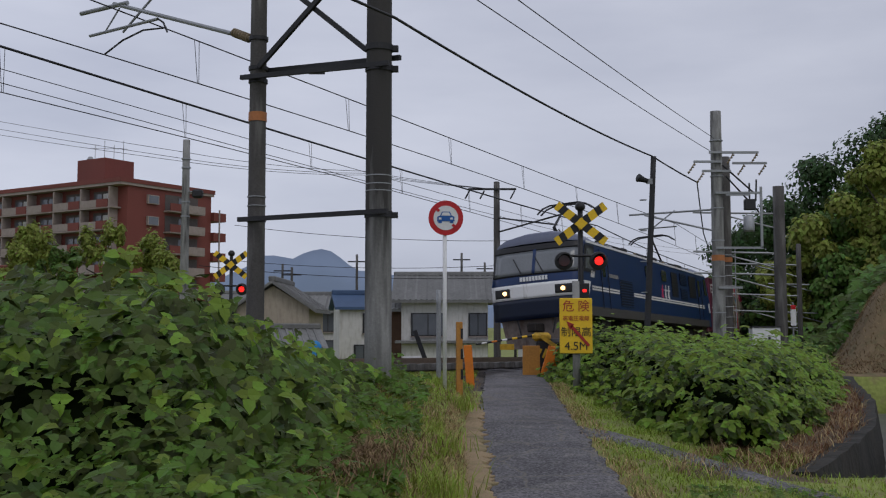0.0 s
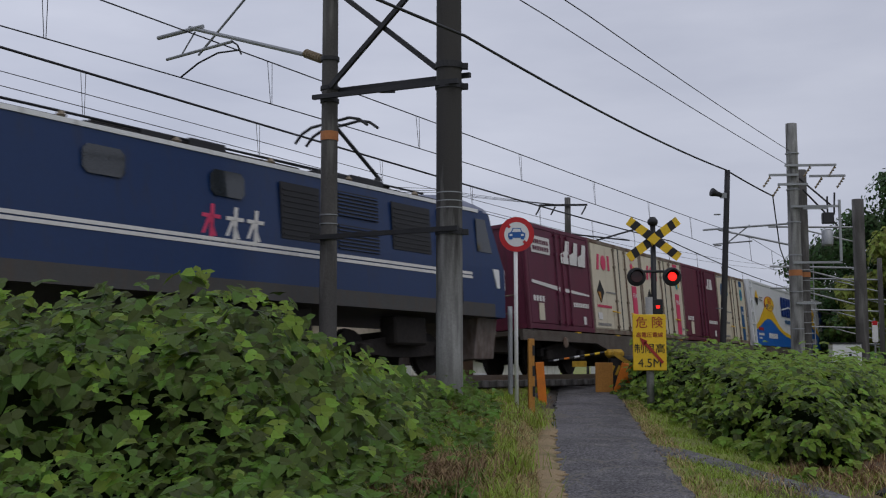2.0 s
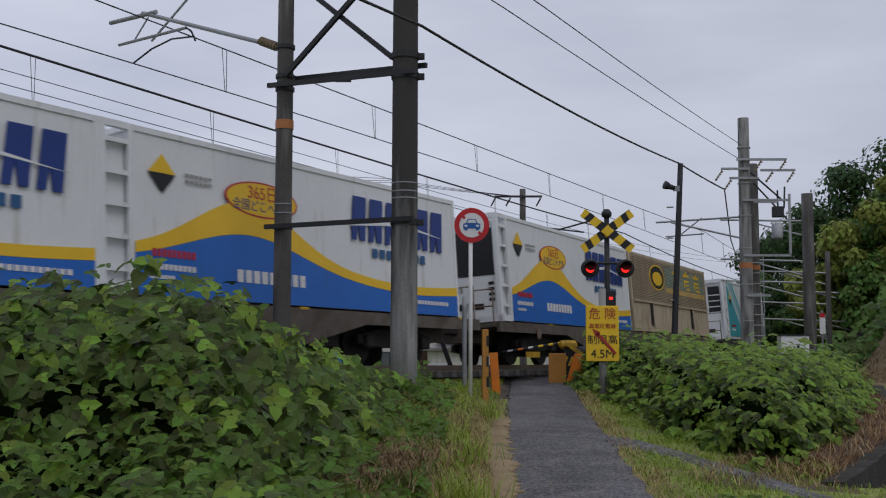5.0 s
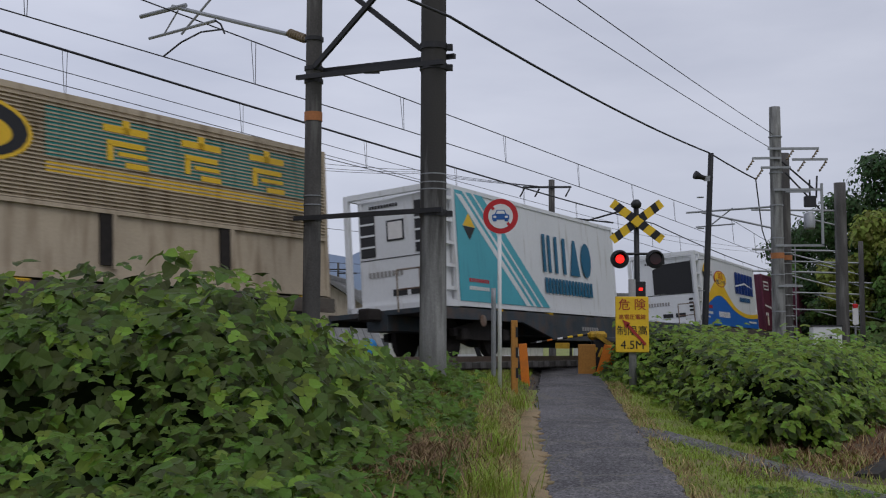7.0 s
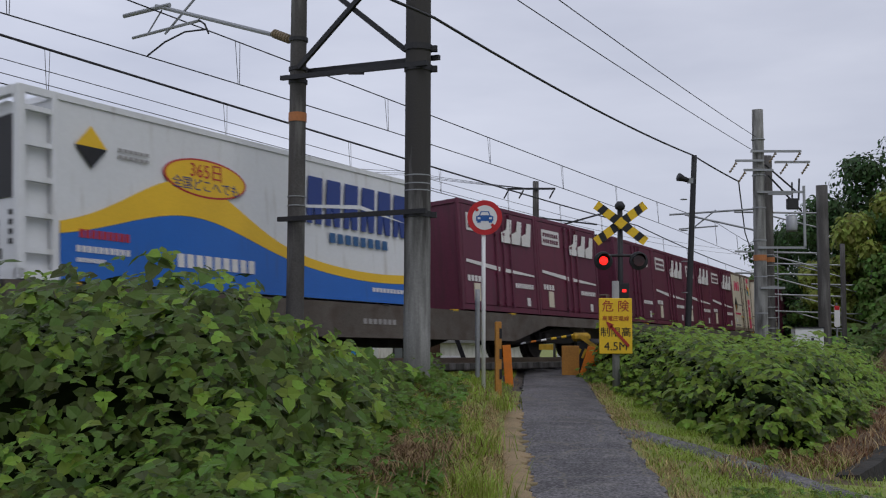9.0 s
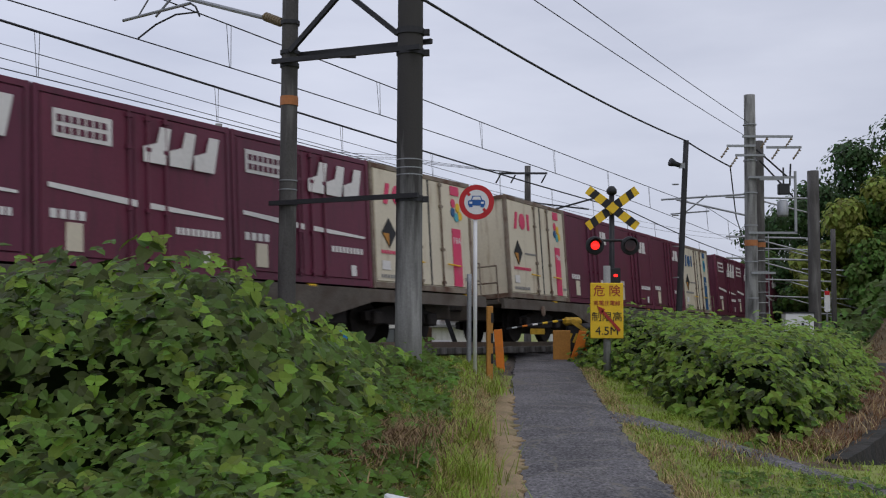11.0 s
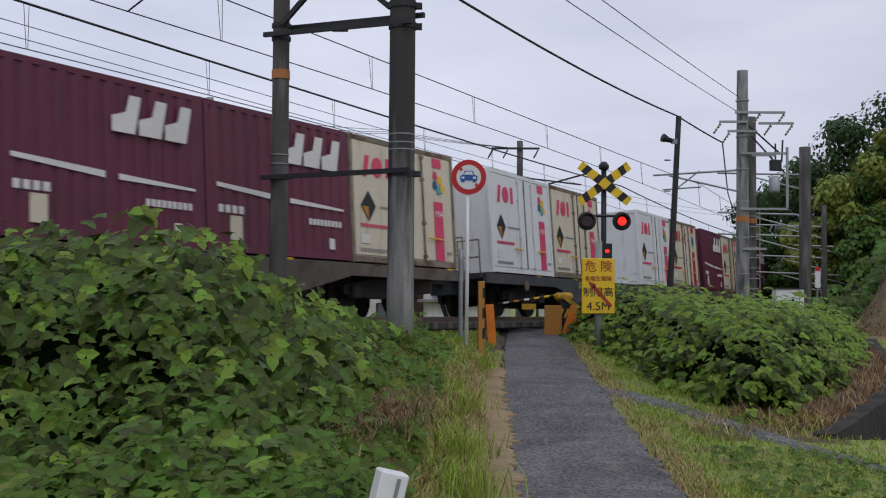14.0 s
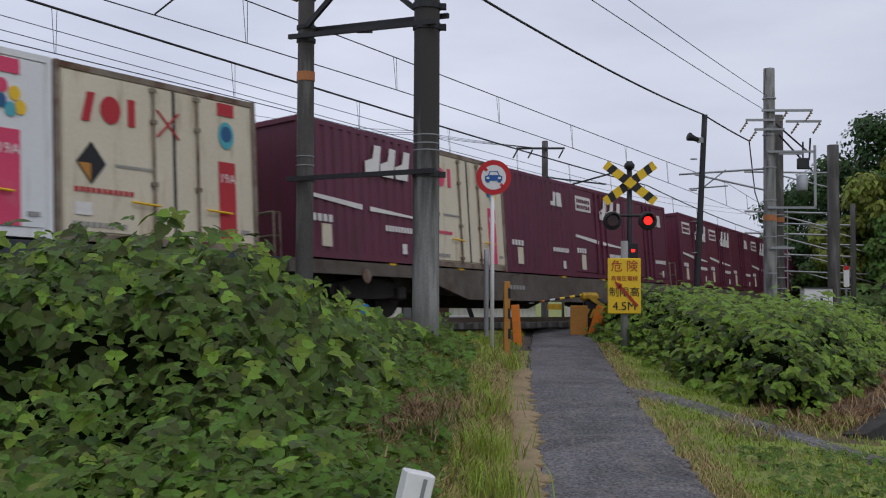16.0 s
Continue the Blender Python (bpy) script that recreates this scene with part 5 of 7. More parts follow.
# the road sign
sg = thing("road_sign", "round red and white no-motor-vehicles sign on a white post", "sign", m=pose(0.03, 18.2, 0))
link("post", rod(bmesh.new(), (0, 0.03, 0.5), (0, 0.03, 3.95), 0.035, n=12), M["white"], sg, smooth=True)
disc = lambda r, y0, y1, n=40: lathe(bmesh.new(), [(r, y0), (r, y1)], n, pose(0.02, 0, 3.63, 90, 0, 0))
link("rim", disc(0.305, 0.0, 0.02), M["red"], sg, "red rim")
link("face", disc(0.215, 0.02, 0.026), M["white"], sg, "white face")


def front(pts, y, name, m_):
    """A flat shape given as (x, z), facing the walker."""
    b2 = bmesh.new()
    f = b2.faces.new([b2.verts.new((0.02 + x, y, 3.63 + z)) for x, z in pts])
    r = bmesh.ops.extrude_face_region(b2, geom=[f])
    bmesh.ops.translate(b2, vec=(0, -0.004, 0), verts=[g for g in r["geom"] if isinstance(g, bmesh.types.BMVert)])
    bmesh.ops.recalc_face_normals(b2, faces=b2.faces)
    return link(name, b2, m_, sg)
front([(-0.15, -0.06), (0.15, -0.06), (0.15, 0.02), (0.10, 0.04), (0.07, 0.11), (-0.07, 0.11), (-0.10, 0.04), (-0.15, 0.02)], -0.028, "car_symbol", M["signblue"])
front([(-0.08, 0.04), (0.08, 0.04), (0.055, 0.095), (-0.055, 0.095)], -0.033, "car_window", M["white"])
for x in (-0.10, 0.10):
    front([(x - 0.03, -0.09), (x + 0.03, -0.09), (x + 0.03, -0.06), (x - 0.03, -0.06)], -0.028, "car_wheel", M["signblue"])
    front([(x - 0.025, -0.03), (x + 0.025, -0.03), (x + 0.025, 0.005), (x - 0.025, 0.005)], -0.033, "car_lamp", M["white"])
front([(-0.19, 0.155), (-0.155, 0.19), (-0.10, 0.135), (-0.135, 0.10)], -0.030, "bar", M["red"])
front([(0.10, -0.135), (0.135, -0.10), (0.19, -0.155), (0.155, -0.19)], -0.030, "bar", M["red"])
gp = pole(-0.08, 19.5, 0.5, 2.42, 0.045, 0.045, M["steel"], "plain grey steel post behind the road sign", "steel_post")

# the height warning board
wb = thing("warning_board", "yellow height warning board on a grey concrete post", "sign", m=pose(2.6, 20.5, 0))
link("post", lathe(bmesh.new(), [(0.075, 0.2), (0.07, 2.63)], 14, pose(0.02, 0.12, 0)), M["basepole"], wb, smooth=True)
link("board", boxed(-0.32, 0.32, -0.02, 0.02, 1.21, 2.29, bevel=0.012), M["yellow"], wb, "yellow board with red and black lettering")
text("危 険", 0.235, M["signred"], up(0, -0.026, 2.12), wb)
text("制限高", 0.20, M["black"], up(0, -0.026, 1.62), wb)
text("4.5M", 0.23, M["black"], up(0, -0.026, 1.35), wb)
text("高電圧電線", 0.105, M["signred"], up(0, -0.026, 1.89), wb)
bm = bmesh.new()
bar(bm, (-0.10, -0.03, 1.75), (0.25, -0.03, 1.36), 0.012, 0.055)
link("arrow", bm, M["signred"], wb)
b2 = bmesh.new()
slab(b2, [(-0.19, 1.84), (-0.04, 1.78), (-0.12, 1.66)], 0, 0.012)
for v in b2.verts:
    v.co = Vector((v.co.y, -0.036 + v.co.x, v.co.z))
bmesh.ops.recalc_face_normals(b2, faces=b2.faces)
link("arrow_head", b2, M["signred"], wb)


BLINDS = []  # added blind over the lit lens, side of its lamp, hinge


def crossing_signal(x, y, z0, s, label, face=1):
    """A level crossing signal: crossbuck, bell, two hooded lamps and an arrow box."""
    ob = thing("crossing_signal", label, "crossing signal", "level crossing signals", m=pose(x, y, z0, 0, 0, 0 if face > 0 else 180))
    link("post", lathe(bmesh.new(), [(0.065, -0.3), (0.06, 3.5 * s)], 12), M["black"], ob, "black post", smooth=True)
    for sign in (-1, 1):
        arm = link("crossbuck_arm", boxed(-0.69, 0.69, -0.012, 0.012, -0.10, 0.10), M["yellow"], ob, "striped yellow and black board")
        arm.matrix_basis = pose(0, -0.10 - 0.03 * sign, 3.12 * s, 0, sign * 37, 0)
        for k in (-0.5, -0.17, 0.17, 0.5):
            st = bmesh.new()
            a = k
            slab(st, [(a - 0.085, -0.10), (a + 0.055, -0.10), (a + 0.085, 0.10), (a - 0.055, 0.10)], -0.017, 0.017)
            for v in st.verts:
                v.co = Vector((v.co.y, v.co.x, v.co.z))
            bmesh.ops.recalc_face_normals(st, faces=st.faces)
            link("stripe", st, M["black"], arm)
    bell = link("bell", lathe(bmesh.new(), [(0.05, 3.42 * s), (0.11, 3.46 * s), (0.12, 3.54 * s), (0.06, 3.62 * s)], 14), M["black"], ob, smooth=True)
    link("lamp_arm", rod(bmesh.new(), (-0.40, -0.05, 2.40 * s), (0.40, -0.05, 2.40 * s), 0.03), M["black"], ob)
    for e in (-1, 1):
        lp = link("lamp", lathe(bmesh.new(), [(0.10, 0.06), (0.20, 0.04), (0.21, 0.0), (0.20, -0.01)], 24, pose(e * 0.39, -0.09, 2.28 * s, 90, 0, 0)), M["black"], ob)
        link("lens", lathe(bmesh.new(), [(0.115, 0), (0.115, 0.05), (0.07, 0.075)], 20, pose(e * 0.39, -0.09, 2.28 * s, 90, 0, 0)), M["lampred"], lp, "lit red lens", smooth=True)
        hood = bmesh.new()
        prev = None
        for k in range(11):
            a = math.pi * (k / 10) - 0.0
            row = [hood.verts.new((e * 0.39 + r * math.cos(a), yy, 2.28 * s + r * math.sin(a))) for r, yy in ((0.15, -0.10), (0.15, -0.40 * (0.35 + 0.65 * math.sin(a))))]
            if prev:
                hood.faces.new((prev[0], row[0], row[1], prev[1]))
            prev = row
        # added flap: swings over the always-lit lens, so the lamp looks unlit
        bl = link("blind", lathe(bmesh.new(), [(0.125, -0.003), (0.125, 0.003)], 20, pose(0, 0, -0.13, 90, 0, 0)), M["lampoff"], lp, "added dark red blind that covers the lit lens")
        BLINDS.append((bl, e, (e * 0.39, -0.175, 2.28 * s + 0.13)))
        hd = link("hood", hood, M["black"], lp)
        so = hd.modifiers.new("thick", "SOLIDIFY")
        so.thickness = 0.008
    ab = link("arrow_box", boxed(-0.17, 0.17, -0.16, 0.06, 1.44 * s, 1.78 * s, bevel=0.015), M["black"], ob)
    link("arrow", boxed(0.02, 0.10, -0.17, -0.155, 1.58 * s, 1.64 * s), M["lampred"], ab, "small lit red arrow")
    link("control_box", boxed(-0.16, 0.16, 0.06, 0.3, 0.3, 1.0, bevel=0.02), M["steel"], ob)
    return ob


crossing_signal(3.10, 23.5, 0.92, 1.0, "yellow and black crossing signal with red lamps by the path")
crossing_signal(-7.3, 36.0, 0.72, 1.0, "yellow and black crossing signal beyond the railway")

# barrier machine, posts and boards
bar_ = thing("barrier_machine", "yellow and black crossing barrier machine with a lowered striped pole", "barrier", m=pose(2.55, 26.4, 0))
M["oldyellow"] = mat("dirty_yellow_paint", (0.50, 0.30, 0.02), 0.6, spread=0.3, grain=14, bump=0.15, dirt=(0.10, 0.07, 0.02), dirt_at=(0.48, 0.68))
link("housing", boxed(-0.22, 0.24, -0.20, 0.20, 0.55, 1.38, bevel=0.05), M["black"], bar_)
link("cover", boxed(-0.30, 0.16, -0.18, 0.18, 1.36, 1.58, bevel=0.07), M["oldyellow"], bar_, "rounded dirty yellow cover")
link("motor", lathe(bmesh.new(), [(0.10, -0.20), (0.13, -0.18), (0.13, 0.18), (0.10, 0.20)], 14, pose(0.30, -0.05, 1.30, 0, 90, 0)), M["black"], bar_, smooth=True)
link("crank_arm", bar(bmesh.new(), (-0.12, -0.24, 1.50), (0.42, -0.24, 1.12), 0.05, 0.10), M["oldyellow"], bar_)
link("counterweight", boxed(0.34, 0.56, -0.30, -0.18, 0.98, 1.20, bevel=0.02), M["black"], bar_)
for k in range(3):
    link("hazard_stripe", bar(bmesh.new(), (-0.20 + 0.14 * k, -0.207, 0.95), (-0.10 + 0.14 * k, -0.207, 1.18), 0.012, 0.06), M["oldyellow"], bar_)
for k in range(12):
    a, b = Vector((-0.2, 0, 1.52)), Vector((-1.75, -1.0, 1.30))
    link("pole_section", rod(bmesh.new(), a.lerp(b, k / 12), a.lerp(b, (k + 1) / 12), 0.032 - 0.001 * k, n=8), M["black"] if k % 2 else (M["yellow"] if k < 5 else M["white"] if k % 4 else M["orange"]), bar_)
link("hanging_board", boxed(-1.15, -0.80, -0.60, -0.57, 1.16, 1.30), M["oldyellow"], bar_)
bb = thing("barrier_board", "faded orange plank fence at the crossing", "fence", m=pose(2.3, 25.5, 0))
link("board", boxed(-0.37, 0.05, -0.05, 0.0, 0.45, 1.27, bevel=0.01), M["brownpost"], bb)
link("board", boxed(0.33, 0.68, -0.05, 0.0, 0.45, 1.25, bevel=0.01), M["orange"], bb)
lb = link("leaning_board", boxed(-0.12, 0.12, -0.03, 0.03, 0.0, 0.86, bevel=0.01), M["orange"], bb)
lb.matrix_basis = pose(0.12, -0.12, 0.42, 0, 17, 0)
pa = thing("guide_post", "faded orange wooden post with dark notches", "post", m=pose(0.29, 18.7, 0, 0, 0, 8))
link("post", boxed(-0.055, 0.055, -0.055, 0.055, 0.3, 1.82, bevel=0.01), M["brownpost"], pa)
for k in range(3):
    link("notch", boxed(0.015, 0.058, -0.062, -0.05, 0.8 + 0.36 * k, 0.98 + 0.36 * k), M["black"], pa)
pb = thing("guide_post", "bright orange short plank post by the path", "post", m=pose(0.62, 22.5, 0, 0, -4, 0))
link("post", boxed(-0.09, 0.09, -0.03, 0.03, 0.35, 1.34, bevel=0.01), M["orange"], pb)
for x, lean in ((-1.35, 24), (-0.35, 20)):
    st = thing("leaning_strut", "black leaning strut beyond the rails", "strut", m=pose(x, 32, 0.2, 0, -lean, 0))
    link("strut", boxed(-0.07, 0.07, -0.07, 0.07, 0, 1.5, bevel=0.01), M["black"], st)
for x, y, w, h in ((-1.1, 33, 0.7, 0.4), (0.3, 34, 0.5, 0.35)):
    st = thing("white_marker", "white painted concrete marker beyond the rails", "marker", m=pose(x, y, 0.1))
    b2 = bmesh.new()
    slab(b2, [(-w, 0), (w, 0), (w * 0.55, h + 0.3), (-w * 0.2, h + 0.3)], -0.05, 0.05)
    for v in b2.verts:
        v.co = Vector((v.co.y, v.co.x, v.co.z))
    bmesh.ops.recalc_face_normals(b2, faces=b2.faces)
    link("block", b2, M["white"], st)

# the poles beyond the crossing
lp_ = pole(5.20, 27.0, 0.4, 6.15, 0.085, 0.07, M["darksteel"], "dark slim pole with a grey loudspeaker horn", "speaker_pole", lean=0.05)
hn = link("loudspeaker", lathe(bmesh.new(), [(0.06, 0), (0.07, 0.12), (0.11, 0.26), (0.11, 0.28)], 14, pose(0.10, -0.05, 5.50, 0, -75, 20)), M["darksteel"], lp_, smooth=True)
link("speaker_bracket", boxed(0.08, 0.24, -0.07, -0.03, 5.42, 5.56), M["steel"], lp_)
for z in (5.0, 4.2, 3.4, 2.6):
    band(lp_, 0.09, z, 0.02, M["steel"], "wire_band")
rp = pole(7.65, 29.0, 0.6, 7.75, 0.185, 0.15, M["concrete"], "tall grey concrete pole with cross arms and a transformer", "utility_pole")
for z, a, b in ((6.56, -0.25, 1.12), (6.30, -0.68, 0.10), (6.26, 0.4, 1.35), (6.04, -0.45, 0.35), (5.43, -0.1, 1.15), (5.38, 0.2, 0.85), (3.90, -0.1, 1.2), (2.80, -0.05, 0.6)):
    link("cross_arm", boxed(a, b, -0.22, -0.15, z - 0.03, z + 0.03), M["steel"], rp)
for x, z in ((1.08, 6.53), (0.42, 6.53), (1.30, 6.22), (0.72, 6.22), (-0.66, 6.26), (-0.42, 6.0)):
    b2 = bmesh.new()
    e = -0.16
    for k in range(4):
        lathe(b2, [(0.02, 0), (0.045, 0.02), (0.02, 0.05)], 8, Matrix.Translation((x + e * k * 0.33, -0.19, z - 0.07 - k * 0.07)))
    rod(b2, (x, -0.19, z), (x + e * 1.1, -0.19, z - 0.30), 0.018, n=6)
    link("insulator", b2, M["porcelain"], rp)
link("vertical_bar", boxed(1.14, 1.2, -0.22, -0.16, 3.9, 5.6), M["steel"], rp)
link("transformer", lathe(bmesh.new(), [(0.14, 4.35), (0.15, 4.4), (0.15, 4.75), (0.08, 4.8)], 14, pose(0.82, -0.19, 0)), M["steel"], rp, smooth=True)
link("switch", boxed(0.7, 1.0, -0.28, -0.1, 4.95, 5.25, bevel=0.02), M["darksteel"], rp)
for a, b in (((0.12, -0.19, 6.2), (0.95, -0.19, 5.45)), ((0.2, -0.19, 5.9), (1.1, -0.19, 4.9)), ((0.85, -0.19, 5.7), (0.85, -0.19, 5.2)), ((1.05, -0.19, 5.8), (1.02, -0.19, 5.2))):
    link("stay", rod(bmesh.new(), a, b, 0.025, n=6), M["darksteel"], rp)
band(rp, 0.178, 3.55, 0.16, M["orangeband"], "orange_band")
for z in (6.9, 5.9, 5.0, 4.1, 3.1, 2.1):
    band(rp, 0.184, z, 0.03, M["steel"], "wire_band")
rq = pole(8.28, 30.5, 0.6, 6.7, 0.17, 0.15, M["oldpole"], "dark concrete pole with a steel ladder", "utility_pole")
for x in (-0.12, 0.2):
    link("ladder_rail", rod(bmesh.new(), (x, -0.22, 1.2), (x, -0.22, 4.0), 0.015, n=6), M["steel"], rq)
for k in range(9):
    link("ladder_rung", rod(bmesh.new(), (-0.12, -0.22, 1.4 + 0.3 * k), (0.2, -0.22, 1.4 + 0.3 * k), 0.012, n=6), M["steel"], rq)
band(rq, 0.176, 3.60, 0.14, M["orangeband"], "orange_band")
cb = thing("catenary_bracket", "grey tubular bracket reaching over the track", "bracket", m=pose(7.5, 29, 0))
for a, b, r in (((0, 0, 4.98), (-2.15, 0.9, 4.92), 0.03), ((0, 0, 4.4), (-1.75, 0.7, 4.9), 0.03), ((-1.5, 0.6, 4.55), (-0.95, 0.4, 5.0), 0.02), ((-1.9, 0.8, 4.5), (-0.9, 0.4, 4.55), 0.022)):
    link("tube", rod(bmesh.new(), a, b, r, n=6), M["steel"], cb)
fp = pole(2.17, 42.0, -0.5, 7.56, 0.15, 0.12, M["oldpole"], "grey concrete catenary pole beyond the railway", "catenary_pole")
link("cross_arm", boxed(-1.15, 0.78, -0.2, -0.13, 7.2, 7.28), M["darksteel"], fp)
for x in (-1.1, -0.5, 0.72):
    link("insulator", rod(bmesh.new(), (x, -0.16, 7.18), (x - 0.18, -0.16, 6.85), 0.035, n=6), M["darksteel"], fp)
for a, b in (((0, 0, 6.1), (2.2, -2.2, 5.6)), ((0, 0, 5.5), (2.4, -2.4, 6.0)), ((0.6, -0.6, 5.0), (2.2, -2.2, 5.2))):
    link("bracket_tube", rod(bmesh.new(), a, b, 0.035, n=6), M["darksteel"], fp)
tp = pole(-8.92, 36.0, -1.0, 8.2, 0.17, 0.12, M["concrete"], "light grey concrete utility pole with a street lamp", "utility_pole")
link("street_lamp", boxed(0.25, 0.62, -0.2, 0.05, 6.15, 6.45, bevel=0.06), M["darksteel"], tp)
link("lamp_arm", rod(bmesh.new(), (0, 0, 6.4), (0.4, -0.1, 6.35), 0.03), M["steel"], tp)
for z in (7.5, 7.2, 6.0, 5.5):
    band(tp, 0.155, z, 0.05, M["steel"], "clamp")
for x, y, zt, r, lab in ((10.98, 34.0, 6.3, 0.2, "dark grey concrete catenary pole down the line"), (17.8, 48.0, 4.5, 0.24, "grey concrete pole beside the wooded hill"), (15.0, 44.0, 5.2, 0.11, "thin grey steel pole down the line")):
    o = pole(x, y, 0.0, zt, r, r * 0.9, M["oldpole"], lab, "catenary_pole")
    for z in (zt - 0.9, zt - 2.2, zt - 2.9):
        link("bracket_tube", rod(bmesh.new(), (0, 0, z), (-2.7, 0.5, z + 0.1), 0.035, n=6), M["steel"], o)
        link("bracket_brace", rod(bmesh.new(), (0, 0, z - 0.5), (-1.9, 0.4, z + 0.05), 0.028, n=6), M["steel"], o)
cabx = thing("equipment_cabinet", "white steel equipment cabinet with a dark lid edge", "cabinet", m=pose(9.5, 31.0, 0))
link("body", boxed(-0.41, 0.41, -0.2, 0.2, 0.5, 1.70, bevel=0.012), M["white"], cabx)
link("lid", boxed(-0.44, 0.44, -0.23, 0.23, 1.70, 1.74), M["darksteel"], cabx)
link("door_edge", boxed(0.27, 0.285, -0.207, -0.2, 0.5, 1.6), M["darksteel"], cabx)
link("lock", boxed(0.05, 0.12, -0.215, -0.2, 1.35, 1.42), M["black"], cabx)
sp_ = thing("track_sign", "white and red marker board on a thin post beside the line", "sign", m=pose(12.7, 38.0, 0))
link("post", rod(bmesh.new(), (0, 0, 0.3), (0, 0, 2.6), 0.035, n=8), M["steel"], sp_)
link("board", boxed(-0.1, 0.1, -0.05, -0.02, 1.75, 2.45, bevel=0.03), M["white"], sp_)
link("cap", boxed(-0.1, 0.1, -0.055, -0.015, 2.32, 2.5, bevel=0.03), M["red"], sp_)
mk = thing("marker_post", "white tilted square marker post in the grass", "post", m=pose(-0.52, 4.2, 0.0, 0, 14, 20))
link("post", boxed(-0.06, 0.06, -0.05, 0.05, -0.1, 1.02, bevel=0.008), M["white"], mk)
link("edge_strip", boxed(0.01, 0.025, -0.056, -0.05, 0.5, 1.0), M["steel"], mk)


# ---- leaves, grass and trees ----
V = dict(
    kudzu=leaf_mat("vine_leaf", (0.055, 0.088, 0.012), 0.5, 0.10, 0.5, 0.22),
    kudzu2=leaf_mat("young_lit_vine_leaf", (0.155, 0.245, 0.026), 0.35, 0.25, 0.5, 0.25),
    weed=leaf_mat("weed_leaf", (0.082, 0.145, 0.016), 0.4, 0.25),
    rusty=leaf_mat("rusty_weed_blade", (0.19, 0.10, 0.052), 0.45, 0.1, 0.9),
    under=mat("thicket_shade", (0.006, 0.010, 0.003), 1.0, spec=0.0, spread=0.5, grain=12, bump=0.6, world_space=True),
    grass=leaf_mat("grass_blade", (0.26, 0.34, 0.05), 0.5, 0.25),
    dry=leaf_mat("dry_grass_blade", (0.42, 0.31, 0.16), 0.4, 0.15, 0.8),
    brown=leaf_mat("brown_weed_blade", (0.23, 0.155, 0.085), 0.45, 0.1, 0.9),
    dark=leaf_mat("dark_tree_leaf", (0.036, 0.075, 0.02), 0.4, 0.15),
    mid=leaf_mat("tree_leaf", (0.085, 0.15, 0.028), 0.5, 0.25),
    bamboo=leaf_mat("bamboo_leaf", (0.22, 0.26, 0.05), 0.45, 0.3),
    bark=mat("bark", (0.06, 0.05, 0.04), 0.95, spread=0.4, bump=0.5),
)
LOBE = np.array([(0, 0, 0), (-0.44, 0.10, 0.07), (-0.42, 0.58, 0.05), (0, 1.10, -0.12), (0.42, 0.58, 0.05), (0.44, 0.10, 0.07), (0, 0.5, -0.05)])
LOBE_F = [(0, 6, 2, 1), (6, 3, 2), (0, 5, 4, 6), (6, 4, 3)]


def unit(v):
    return v / np.maximum(np.linalg.norm(v, axis=1, keepdims=True), 1e-6)


def mesh_stuff(name, verts, faces, material, label="", category="", parent=None):
    me = bpy.data.meshes.new(name)
    me.from_pydata(verts, [], faces)
    me.materials.append(material)
    ob = new(name, me)
    if parent:
        ob.parent = parent
        ob["kind"] = "stuff"
    else:
        tagged(ob, label, category, kind="stuff")
    return ob


def leaves(name, P, N, size, material, rng, three=True, droop=0.8, **kw):
    """Vine leaves of one or three lobed leaflets at points P, facing N."""
    n = len(P)
    N = unit(N + rng.normal(0, 0.27, (n, 3)))
    t = np.array([0, 0, -droop]) + rng.normal(0, 0.38, (n, 3))
    t = unit(t - N * (t * N).sum(1, keepdims=True))
    b = np.cross(N, t)
    vs, fs, base = [], [], 0
    for ang, off in (((0, 0.25), (1.75, 0.0), (-1.75, 0.0)) if three else ((0, 0.0),)):
        ca, sa = math.cos(ang), math.sin(ang)
        d, e = t * ca + b * sa, b * ca - t * sa
        s = size * (1.0 if ang == 0 else 0.85) * rng.uniform(0.85, 1.15, n)
        o = P + t * (off * size)[:, None]
        L = o[:, None, :] + s[:, None, None] * (LOBE[None, :, 0:1] * e[:, None, :] + LOBE[None, :, 1:2] * d[:, None, :] + LOBE[None, :, 2:3] * N[:, None, :])
        vs.append(L.reshape(-1, 3))
        idx = base + np.arange(n) * 7
        for f in LOBE_F:
            fs += [tuple(r) for r in (idx[:, None] + np.array(f)).tolist()]
        base += n * 7
    return mesh_stuff(name, np.concatenate(vs).tolist(), fs, material, **kw)


def bumps(x, y, s):
    return noise.noise((x * s, y * s, 3.1))


def left_top(x, y):
    g = ground_z(x, y)
    top = float(np.interp(y, [3.2, 4.6, 5.6, 6.3, 6.9, 7.4, 8.6, 10.5, 12.5, 14.0, 15.6], [0.45, 0.55, 0.72, 0.92, 1.50, 1.80, 2.04, 1.90, 1.58, 1.26, 0.95]))
    edge = float(np.interp(y, [3, 6.3, 9, 13.5, 16], [-0.55, -0.85, -0.80, -0.72, -1.0])) + 0.35 * bumps(0, y, 1.1)
    side, _ = near_track(x, y)
    f = smooth(0, 1.5, edge - x) * smooth(2.0, 3.2, side)
    return g + max(0.0, top + 0.32 * bumps(x, y, 0.9) + 0.24 * bumps(x, y, 2.4) - g) * f, f


